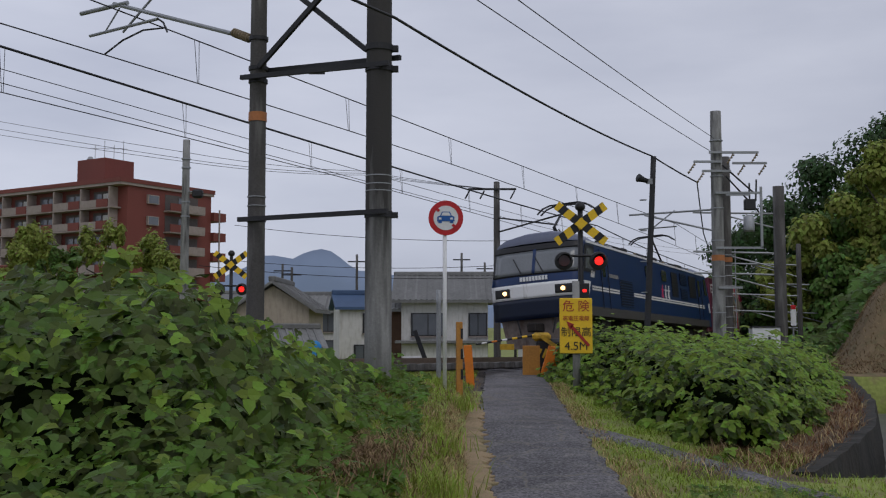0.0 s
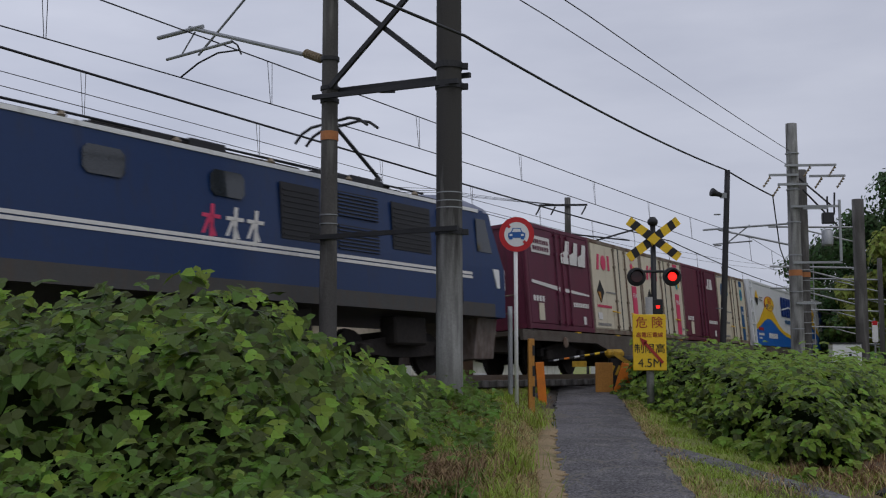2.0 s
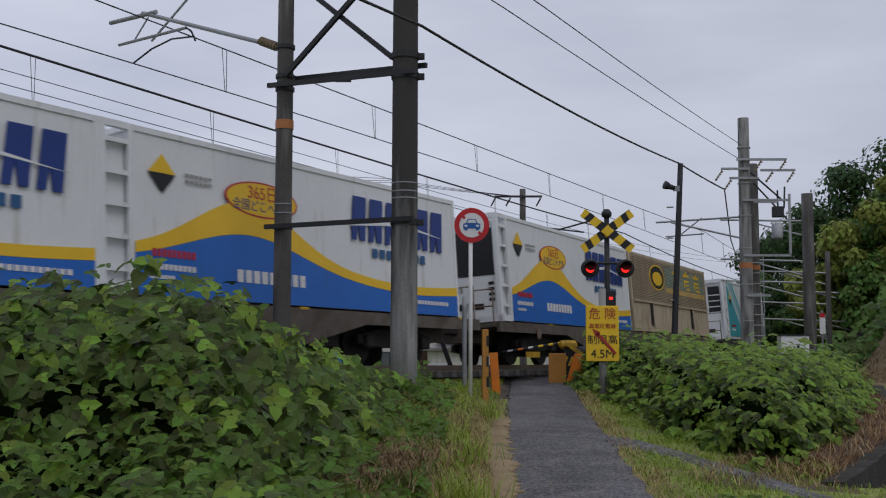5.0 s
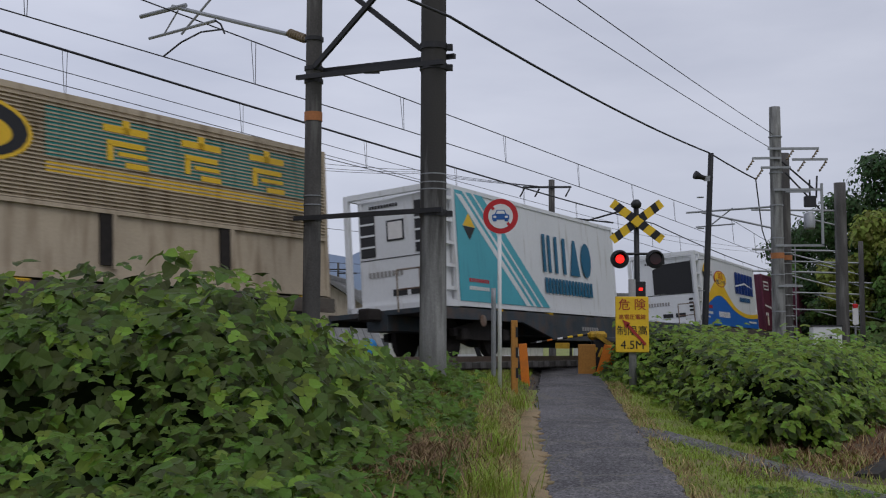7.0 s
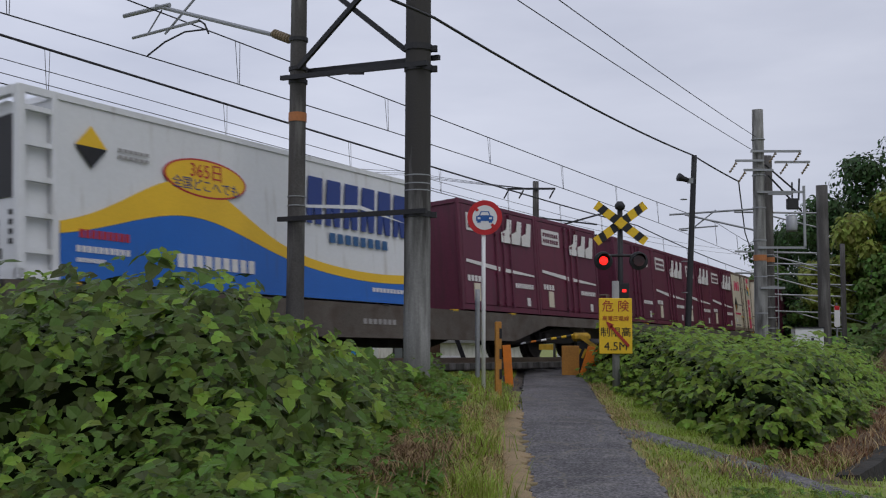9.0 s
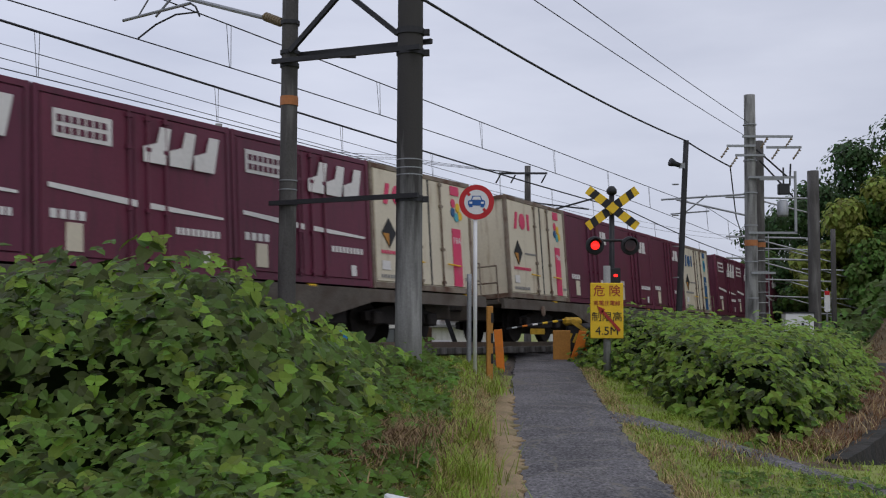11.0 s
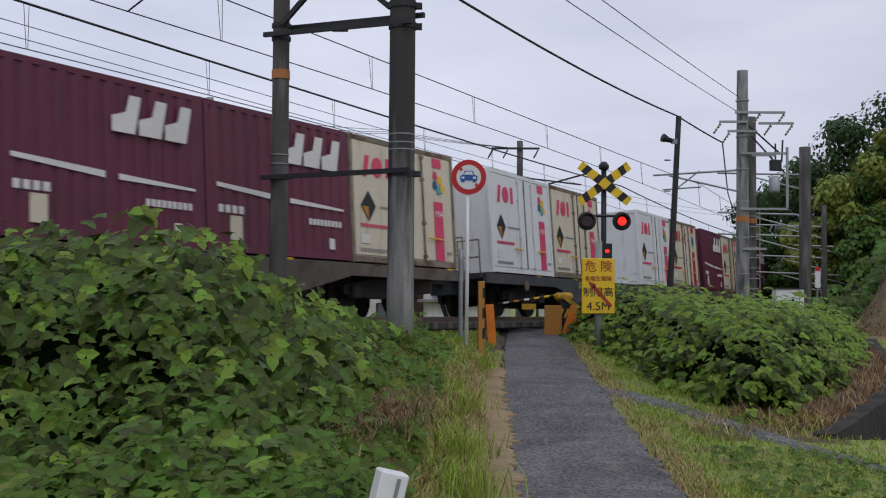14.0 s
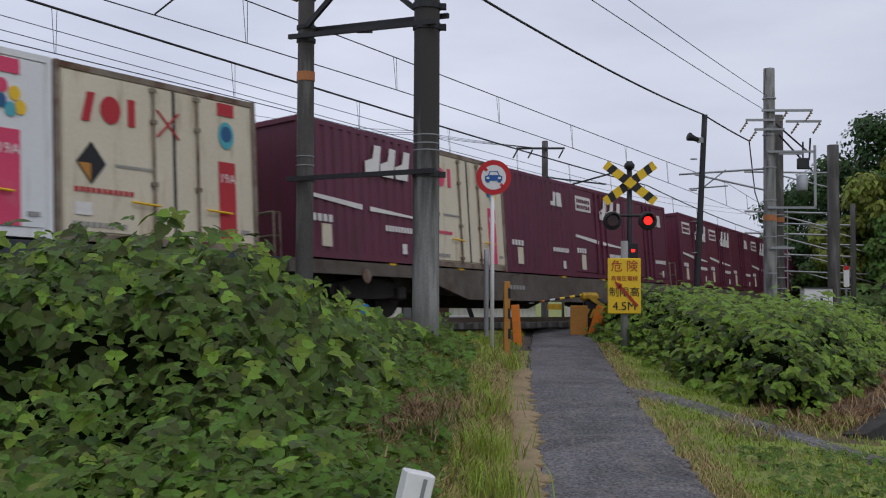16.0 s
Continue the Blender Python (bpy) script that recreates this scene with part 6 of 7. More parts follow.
RIGHT = [(2.45, 25.6), (2.75, 20.2), (3.0, 15), (3.3, 12.7), (3.9, 12.9), (4.9, 14.7), (6.1, 16.9), (8.0, 21.2), (9.9, 26.0), (11.2, 29.6), (12.0, 33.0), (14.0, 40), (12.5, 41), (9.2, 33.5), (6.2, 29.2), (4, 27)]


def inside(x, y, poly_):
    """The distance to the outline, negative outside."""
    best, hit = 1e9, False
    for (ax, ay), (bx, by) in zip(poly_, poly_[1:] + poly_[:1]):
        dx, dy = bx - ax, by - ay
        t = min(1, max(0, ((x - ax) * dx + (y - ay) * dy) / (dx * dx + dy * dy)))
        best = min(best, math.hypot(x - ax - t * dx, y - ay - t * dy))
        if (ay > y) != (by > y) and x < ax + (y - ay) * dx / dy:
            hit = not hit
    return best if hit else -best


def right_top(x, y):
    d = inside(x, y, RIGHT) + 0.55 * bumps(x, y, 1.1) + 0.3 * bumps(x, y, 2.7)
    g = ground_z(x, y)
    f = smooth(0, 0.85, d)
    return g + (1.08 - 0.45 * smooth(25, 29, y) - 0.20 * smooth(4.6, 7, x) + 0.30 * bumps(x, y, 0.8) + 0.22 * bumps(x, y, 2.2)) * f, f


def thicket(name, fn, x0, x1, y0, y1, density, size, label, seed, step=0.16, tilt=0.08, young=0.02):
    """A mound of vines: a near-black sheet standing in for inner shade, and leaves in several layers over it."""
    rng = np.random.default_rng(seed)
    xs, ys = np.arange(x0, x1, step), np.arange(y0, y1, step)
    Z = np.array([[fn(x, y) for x in xs] for y in ys])
    z, f = Z[:, :, 0], Z[:, :, 1]
    gy_, gx_ = np.gradient(z, step)
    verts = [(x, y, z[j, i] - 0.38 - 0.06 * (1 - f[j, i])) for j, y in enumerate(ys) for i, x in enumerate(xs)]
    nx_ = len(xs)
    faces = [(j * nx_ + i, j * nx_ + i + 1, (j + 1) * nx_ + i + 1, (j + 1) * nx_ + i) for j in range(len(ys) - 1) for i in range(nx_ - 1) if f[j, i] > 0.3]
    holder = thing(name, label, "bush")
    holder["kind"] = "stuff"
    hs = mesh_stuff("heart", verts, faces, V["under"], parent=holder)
    P, N, depth = [], [], []
    for j in range(len(ys)):
        for i in range(nx_):
            if f[j, i] < 0.05:
                continue
            area = step * step * min(4.0, math.sqrt(1 + gx_[j, i] ** 2 + gy_[j, i] ** 2))
            k = rng.poisson(density(xs[i], ys[j]) * area * (1.5 if f[j, i] < 0.7 else 1.0))
            for _ in range(k):
                x, y = xs[i] + rng.uniform(-0.5, 0.5) * step, ys[j] + rng.uniform(-0.5, 0.5) * step
                nn = np.array([-gx_[j, i], -gy_[j, i], 1.0])
                nn /= np.linalg.norm(nn)
                deep = rng.uniform(-0.34, 0.06) if rng.uniform() < 0.86 else rng.uniform(0.05, 0.24)
                depth.append(deep)
                P.append(np.array([x, y, z[j, i]]) + nn * deep)
                N.append(nn * 0.9 + np.array([0, -0.5, tilt]))
            # trailing leaves that hang down over the thicket's edge
            for _ in range(rng.poisson(density(xs[i], ys[j]) * step * step * 1.6) if f[j, i] < 0.85 else 0):
                P.append(np.array([xs[i] + rng.uniform(-0.5, 0.5) * step, ys[j] + rng.uniform(-0.5, 0.5) * step, z[j, i] - rng.uniform(0.0, 0.75) * f[j, i]]))
                N.append(np.array([rng.uniform(-0.3, 0.3), -0.8, 0.6]))
                depth.append(-0.05)
    P, N = np.array(P), np.array(N)
    sz = size * rng.uniform(0.5, 1.45, len(P)) * np.interp(P[:, 1], [4.0, 7.0], [0.5, 1.0])
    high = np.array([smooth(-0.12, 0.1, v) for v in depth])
    # lighter leaves mostly on outer, upward faces: young growth, plus skylight put into colour
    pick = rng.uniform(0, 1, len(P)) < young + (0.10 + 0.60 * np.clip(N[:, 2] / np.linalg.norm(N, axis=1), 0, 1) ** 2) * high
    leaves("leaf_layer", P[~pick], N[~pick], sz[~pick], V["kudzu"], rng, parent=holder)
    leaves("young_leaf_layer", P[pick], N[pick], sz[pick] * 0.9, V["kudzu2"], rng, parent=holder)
    return holder


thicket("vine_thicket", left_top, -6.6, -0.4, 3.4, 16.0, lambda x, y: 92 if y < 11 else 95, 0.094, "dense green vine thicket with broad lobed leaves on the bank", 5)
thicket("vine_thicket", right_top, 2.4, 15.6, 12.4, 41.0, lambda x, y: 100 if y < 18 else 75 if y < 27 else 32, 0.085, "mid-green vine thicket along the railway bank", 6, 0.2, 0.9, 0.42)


def blades(name, spots, height, width, material, rng, label, lean=0.5):
    """Grass blades: bent strips of two quads."""
    n = len(spots)
    P = np.array(spots)
    a = rng.uniform(0, 2 * math.pi, n)
    d = np.stack([np.cos(a), np.sin(a), 0 * a], 1)
    s = np.stack([-np.sin(a), np.cos(a), 0 * a], 1)
    h = height * rng.uniform(0.5, 1.4, n)
    w = width * rng.uniform(0.7, 1.3, n)
    up_ = np.array([0, 0, 1.0])
    m1 = P + up_ * (h * 0.6)[:, None] + d * (h * lean * 0.25)[:, None]
    tip = P + up_ * h[:, None] + d * (h * lean * rng.uniform(0.4, 1.2, n))[:, None]
    vs = np.stack([P - s * w[:, None], P + s * w[:, None], m1 - s * (w * 0.7)[:, None], m1 + s * (w * 0.7)[:, None], tip], 1).reshape(-1, 3)
    k = np.arange(n) * 5
    fs = [tuple(r) for r in np.stack([k, k + 1, k + 3, k + 2], 1).tolist()] + [tuple(r) for r in np.stack([k + 2, k + 3, k + 4], 1).tolist()]
    return mesh_stuff(name, vs.tolist(), fs, material, label, "grass")


def scatter(n, x0, x1, y0, y1, rng, keep):
    out = []
    while len(out) < n:
        y = y0 + (y1 - y0) * rng.uniform() ** 1.5
        x = rng.uniform(x0(y), x1(y))
        if rng.uniform() < keep(x, y):
            out.append((x, y, ground_z(x, y) - 0.01))
    return out


rng = np.random.default_rng(11)
edgeL = lambda y: path_mid(y) - 0.72
edgeR = lambda y: path_mid(y) + 0.74
patch = lambda x, y: 0.35 + 0.65 * smooth(-0.2, 0.3, bumps(x, y, 0.8))
blades("grass", scatter(26000, lambda y: edgeL(y) - 2.3, lambda y: edgeL(y) - (0.46 if y < 17 else 0.2), 5.5, 28, rng, patch), 0.09, 0.006, V["grass"], rng, "green grass on the bank beside the path", 1.0)
blades("dry_grass", scatter(9000, lambda y: edgeL(y) - 2.2, lambda y: edgeL(y) - 0.1, 5.5, 24, rng, lambda x, y: 1 - patch(x, y) * 0.8), 0.08, 0.005, V["brown"], rng, "withered brown grass on the bank", 1.8)
blades("straw", scatter(16000, lambda y: edgeL(y) - 0.46, lambda y: edgeL(y) + 0.06, 5.5, 19, rng, lambda x, y: 1.0), 0.045, 0.004, V["dry"], rng, "straw-coloured dry grass at the path's edge", 2.4)
blades("grass", scatter(40000, lambda y: edgeR(y) + 0.05, lambda y: 5.4 if y < 12 else min(edgeR(y) + 2.6, channel_x(y) - 0.3), 5.5, 26, rng, patch), 0.06, 0.006, V["grass"], rng, "short green grass beside the path", 1.4)
blades("straw", scatter(5000, lambda y: edgeR(y) - 0.04, lambda y: edgeR(y) + 0.3, 5.5, 26, rng, lambda x, y: patch(x + 9, y)), 0.08, 0.005, V["dry"], rng, "straw-coloured dry grass at the path's edge", 1.4)
blades("withered_weeds", scatter(5200, lambda y: channel_x(y) - 1.8, lambda y: channel_x(y) + 0.05, 12.0, 26, rng, lambda x, y: smooth(11.9, 13.2, y + bumps(x, y, 1.3)) * (0.25 + 0.75 * patch(x * 1.7, y * 1.7))), 0.11, 0.006, V["rusty"], rng, "rusty brown withered weeds above the drain wall", 1.6)
blades("withered_weeds", scatter(1000, lambda y: channel_x(y) - 1.7, lambda y: channel_x(y) - 0.05, 11.8, 24, rng, lambda x, y: patch(x, y)), 0.16, 0.006, V["dry"], rng, "straw-coloured weeds above the drain wall", 1.5)
blades("hill_stubble", scatter(9000, lambda y: 0.366 * y, lambda y: 0.366 * y + 4, 29, 38, rng, lambda x, y: 0.2 + 0.8 * patch(x * 2, y * 2)), 0.07, 0.008, V["brown"], rng, "short brown stubble on the mown hillside", 1.8)
blades("hill_grass", scatter(9000, lambda y: channel_x(y) + 1.3, lambda y: channel_x(y) + 6, 12, 28.5, rng, lambda x, y: patch(x, y)), 0.10, 0.008, V["grass"], rng, "green grass beyond the drain channel")
for cx, cy, n_ in ((-0.05, 9.0, 260), (0.0, 11.5, 160), (0.25, 16, 160), (0.0, 7.6, 240)):
    blades("grass_clump", [(cx + rng.normal(0, 0.16), cy + rng.normal(0, 0.25), ground_z(cx, cy)) for _ in range(n_)], 0.26, 0.005, V["grass"], rng, "tall green grass clump beside the path", 0.9)
spots = scatter(3000, lambda y: edgeL(y) - 2.4, lambda y: edgeL(y) - 0.75, 5.0, 17, rng, lambda x, y: patch(x + 3, y + 5))
P = np.array(spots) + np.stack([0 * rng.uniform(size=len(spots)), 0 * rng.uniform(size=len(spots)), rng.uniform(0.02, 0.16, len(spots)) + 0.35 * np.array([smooth(0.0, 0.5, bumps(a, b, 1.6)) for a, b, c in spots]) * rng.uniform(0, 1, len(spots))], 1)
leaves("low_weeds", P, np.tile([0, -0.4, 0.9], (len(P), 1)), 0.06 * rng.uniform(0.6, 1.5, len(P)), V["weed"], rng, label="low leafy green weeds on the bank", category="weeds")
spots = scatter(900, lambda y: edgeR(y) + 0.6, lambda y: edgeR(y) + 2.2, 6, 11, rng, lambda x, y: 1.0)
P = np.array(spots) + np.array([0, 0, 0.06])
leaves("low_weeds", P, np.tile([0, -0.3, 0.95], (len(P), 1)), 0.045 * rng.uniform(0.7, 1.3, len(P)), V["weed"], rng, label="low leafy green weeds beside the path", category="weeds")

blades("withered_patch", [(-0.85 + rng.normal(0, 0.3), 8.6 + rng.normal(0, 0.7), ground_z(-0.85, 8.6) + 0.02) for _ in range(3200)], 0.075, 0.005, V["brown"], rng, "withered brown grass patch on the bank", 2.0)
spots = scatter(1800, lambda y: -4.2, lambda y: edgeL(y) - 0.9, 4.2, 7.4, rng, lambda x, y: 1.0)
P = np.array([(x, y, left_top(x, y)[0] + rng.uniform(-0.02, 0.14)) for x, y, z in spots])
leaves("low_weeds", P, np.tile([0, -0.4, 0.9], (len(P), 1)), 0.06 * rng.uniform(0.6, 1.3, len(P)), V["weed"], rng, label="bright green low weeds at the thicket's foot", category="weeds")

blades("thatch", scatter(14000, lambda y: edgeL(y) - 1.9, lambda y: edgeL(y) - 0.4, 6.0, 15, rng, lambda x, y: 0.3 + 0.7 * smooth(-0.1, 0.3, bumps(x + 4, y, 0.9))), 0.055, 0.005, V["dry"], rng, "flattened straw-coloured grass thatch on the bank", 2.6)

# the drain: a stone wall and a wet concrete floor, and the kerb of the side path
bm = bmesh.new()
prev = None
for y in np.arange(DRAIN_FROM, DRAIN_TO, 0.2):
    cx = channel_x(y) + 0.05 * noise.noise((y * 1.3, 0, 7))
    top = ground_z(cx - 0.5, y) + 0.03 + 0.05 * noise.noise((y * 2.1, 3, 1))
    row = [bm.verts.new((cx + dx, y, z)) for dx, z in ((-0.25, top), (0.02, top), (0.16, -0.66), (-0.1, -0.66))]
    if prev:
        for k in range(4):
            bm.faces.new((prev[k], prev[(k + 1) % 4], row[(k + 1) % 4], row[k]))
    else:
        bm.faces.new(row)
    prev = row
bmesh.ops.recalc_face_normals(bm, faces=bm.faces)
M["drain"] = mat("mossy_concrete", (0.030, 0.026, 0.020), 0.85, spread=0.6, grain=9, big=1.6, bump=1.0, dirt=(0.02, 0.02, 0.016), dirt_at=(0.42, 0.62), streak=0.85, world_space=True)
tagged(link("drain_wall", bm, M["drain"]), "dark mossy concrete wall of the drain channel", "wall", kind="structure")
M["wet"] = mat("wet_concrete", (0.11, 0.11, 0.105), 0.35, spread=0.7, grain=7, big=1.2, bump=0.2, world_space=True)
bm = bmesh.new()
prev = None
for y in np.arange(DRAIN_FROM, DRAIN_TO, 0.4):
    cx = channel_x(y)
    row = [bm.verts.new((cx + dx, y, z)) for dx, z in ((0.1, -0.585), (1.15, -0.585), (1.22, 0.05), (1.4, 0.03))]
    if prev:
        for k in range(3):
            bm.faces.new((prev[k], prev[k + 1], row[k + 1], row[k]))
    prev = row
wet = tagged(link("drain_floor", bm, M["wet"]), "wet grey concrete floor of the drain channel", "channel", kind="structure")
so = wet.modifiers.new("thick", "SOLIDIFY")
so.thickness = 0.03
bm = bmesh.new()
prev = None
for k in range(26):
    t = k / 25
    x, y = 1.65 + 2.6 * t + 0.35 * t * t, 15.6 - 6.0 * t + 0.3 * math.sin(t * 5)
    wv = 0.30 * (1 - 0.55 * t)
    z = ground_z(x, y) + 0.035
    row = [bm.verts.new((x + dx * wv + random.uniform(-0.03, 0.03), y + dx * wv * 0.6, z - (0.06 if abs(dx) > 0.9 else 0))) for dx in (-1, -0.5, 0.5, 1)]
    if prev:
        for j in range(3):
            bm.faces.new((prev[j], prev[j + 1], row[j + 1], row[j]))
    prev = row
bmesh.ops.recalc_face_normals(bm, faces=bm.faces)
tagged(link("side_path", bm, M["asphalt"]), "narrow broken asphalt side path in the grass", "path", kind="structure")


def tree(x, y, h, r, leaf, seed, label, name="tree", z=None, n=2600, size=0.22, squash=0.75, low=0.25, three=True):
    """A tapered trunk with limbs, and a crown of leaf clumps with an uneven outline."""
    rr, rg_ = random.Random(seed), np.random.default_rng(seed)
    z = ground_z(x, y) - 0.2 if z is None else z
    ob = thing(name, label, "tree", m=pose(x, y, z))
    bm = bmesh.new()
    rod(bm, (0, 0, 0), (rr.uniform(-0.2, 0.2), 0, h * 0.6), 0.05 * h ** 0.6, 0.02 * h ** 0.6, 8)
    tips = []
    for k in range(9):
        a, zz = k * 2.4 + rr.uniform(-0.4, 0.4), h * rr.uniform(low, 0.65)
        e = (math.cos(a) * r * rr.uniform(0.4, 0.8), math.sin(a) * r * rr.uniform(0.4, 0.8), zz + h * rr.uniform(0.05, 0.25))
        rod(bm, (0, 0, zz), e, 0.05, 0.02, 5)
        tips.append(e)
    link("trunk", bm, V["bark"], ob)
    C = []
    for k in range(26 if h > 7.2 or squash < 1 else 60):
        a, f = rr.uniform(0, 2 * math.pi), rr.uniform(0.15, 1.0)
        zz = rr.uniform(low, 1.0)
        wide = math.sin(math.pi * min(1, max(0.05, (zz - low) / (1 - low) * 0.85 + 0.12))) ** 0.7
        C.append((math.cos(a) * r * f * wide, math.sin(a) * r * f * wide, h * zz, r * (rr.uniform(0.22, 0.42) if squash < 1 else rr.uniform(0.10, 0.24))))
    C = np.array(C)
    i = rg_.integers(0, len(C), n)
    D = unit(rg_.normal(0, 1, (n, 3)))
    P_ = C[i, :3] + D * (C[i, 3] * rg_.uniform(0.45, 1.08, n))[:, None] * np.array([1, 1, squash])
    lv = leaves("crown", P_, D + np.array([0, -0.2, 0.5]), size * rg_.uniform(0.6, 1.3, n), leaf, rg_, three=three, parent=ob)
    del lv["kind"]
    return ob


HILL = [(17.6, 55, 7.6, 3.4, "dark"), (20.5, 57, 8.8, 3.8, "dark"), (24.5, 58, 9.2, 4.2, "dark"), (16.8, 50, 6.2, 2.3, "bamboo"), (19.9, 48.5, 7.0, 2.2, "bamboo"), (19.6, 51, 6.0, 2.6, "mid"),
        (29.0, 57, 10.0, 4.4, "dark"), (16.4, 60, 5.2, 2.6, "mid"), (18.2, 48.5, 3.2, 1.9, "mid"), (21.6, 47, 2.8, 1.9, "mid"), (31, 50, 6.5, 3.2, "bamboo"), (34, 54, 9.0, 4.0, "dark"),
        (24, 45.5, 3.0, 2.2, "mid"), (14.0, 70, 4.2, 3.2, "mid"), (18.5, 66, 8.0, 3.8, "dark"), (28, 46, 4.0, 2.6, "mid"), (17.4, 52.5, 4.6, 2.3, "mid"), (22.5, 54, 7.6, 3.2, "bamboo")]
for k, (x, y, h, r, c) in enumerate(HILL):
    tree(x + 0.5, y, h * 1.02, r, V[c], 40 + k, {"dark": "tall dark green broadleaf tree on the hill", "mid": "leafy green tree at the foot of the hill", "bamboo": "yellow-green bamboo clump on the hill"}[c], n=9500, size=0.20, low=0.12, three=False)
for k, (x, y, h, r, c) in enumerate([(-15.2, 47, 7.0, 1.9, "bamboo"), (-18.2, 46, 6.6, 1.9, "bamboo"), (-13.4, 48, 6.4, 1.6, "bamboo"), (-21.6, 47, 6.2, 1.9, "dark"), (-16.6, 45, 5.8, 1.5, "mid"), (-20.0, 50, 6.8, 1.8, "bamboo"), (-12.2, 46, 5.4, 1.3, "bamboo"), (-23.6, 50, 6.3, 2.2, "dark")]):
    tree(x, y, h, r, V[c], 80 + k, "yellow-green bamboo thicket before the apartment house" if c == "bamboo" else "green shrubby tree before the apartment house", z=-0.6, n=5200, size=0.11, low=0.05, squash=1.5)
spots = scatter(3000, lambda y: 13.0 + 0.12 * (y - 34), lambda y: 30, 37, 56, rng, lambda x, y: patch(x * 0.4, y * 0.4))
P = np.array(spots) + np.stack([rng.normal(0, 0.2, len(spots)), rng.normal(0, 0.2, len(spots)), rng.uniform(0, 0.9, len(spots))], 1)
leaves("hill_scrub", P, np.tile([-0.2, -0.5, 0.8], (len(P), 1)), 0.24 * rng.uniform(0.6, 1.4, len(P)), V["mid"], rng, label="green scrub and weeds on the hillside", category="scrub")


# ---- the town beyond the line ----
B = dict(
    brick=mat("red_brown_tile", (0.17, 0.045, 0.035), 0.7, spread=0.18, grain=6, big=0.2, bump=0.1),
    slab=mat("balcony_slab", (0.30, 0.25, 0.225), 0.8, spread=0.15, grain=5, bump=0.1, dirt=(0.25, 0.2, 0.18), dirt_at=(0.5, 0.75)),
    plaster=mat("beige_plaster", (0.42, 0.36, 0.28), 0.85, spread=0.12, grain=6, bump=0.1, dirt=(0.28, 0.24, 0.19), dirt_at=(0.5, 0.8), streak=0.8),
    pale=mat("white_plaster", (0.60, 0.59, 0.57), 0.85, spread=0.10, grain=6, bump=0.1, dirt=(0.42, 0.40, 0.37), dirt_at=(0.5, 0.8), streak=0.8),
    tile=mat("grey_roof_tile", (0.17, 0.17, 0.165), 0.7, spread=0.25, grain=5, bump=0.2, obj=0.2),
    bluetile=mat("blue_roof", (0.05, 0.09, 0.17), 0.6, spread=0.2, bump=0.1),
    # flat plates of this dark colour paint the shade behind the balconies
    dim=mat("recess_shade_tone", (0.10, 0.085, 0.08), 0.9, spread=0.3, bump=0),
    wood=mat("dark_wood", (0.10, 0.055, 0.035), 0.8, spread=0.3, bump=0.2),
    far=mat("hazed_mountain", (0.20, 0.255, 0.35), 1.0, spread=0.10, grain=0.01, big=0.003, bump=0, world_space=True),
    cloth=mat("blue_banner", (0.03, 0.22, 0.50), 0.7, spread=0.2, bump=0.1),
)

# the apartment house: x along the balcony side, y along the gable side
apt = thing("apartment_house", "red-brown tiled apartment house with five floors of balconies", "apartment house", m=pose(-41.0, 135.0, -1.0, 0, 0, 57.5))
# local -y runs along the long balcony front, local +x faces away; built with the near corner at the origin
LF, LS, FH, NF = 46.0, 15.0, 2.85, 7
top_ = 21.0
link("wall", boxed(0, LS, 0, LF, 0, top_), B["brick"], apt)
link("roof_edge", boxed(-1.4, LS + 0.3, -0.3, LF + 0.3, top_, top_ + 0.35), B["slab"], apt)
link("roof_band", boxed(-1.5, LS + 0.4, -0.4, LF + 0.4, top_ + 0.35, top_ + 0.9), B["brick"], apt)
pen = link("penthouse", boxed(1.5, 6.5, 6.4, 12.0, top_ + 0.9, top_ + 4.4), B["brick"], apt)
link("water_tank", lathe(bmesh.new(), [(0.3, top_ + 4.4), (0.5, top_ + 4.7), (0.25, top_ + 5.1)], 14, pose(3.0, 11.2, 0)), M["steel"], apt)
for k in range(4):
    ax = 4 + 0.8 * k
    an = link("antenna", rod(bmesh.new(), (ax, 11.5 - k, top_ + 4.4), (ax, 11.5 - k, top_ + 7.0 + 0.6 * (k % 2)), 0.04, n=6), M["steel"], apt)
    link("antenna_bar", rod(bmesh.new(), (ax - 0.8, 11.5 - k, top_ + 6.4), (ax + 0.8, 11.5 - k, top_ + 6.5), 0.035, n=6), M["steel"], an)
bays = [2.0 + 5.6 * k for k in range(8)]
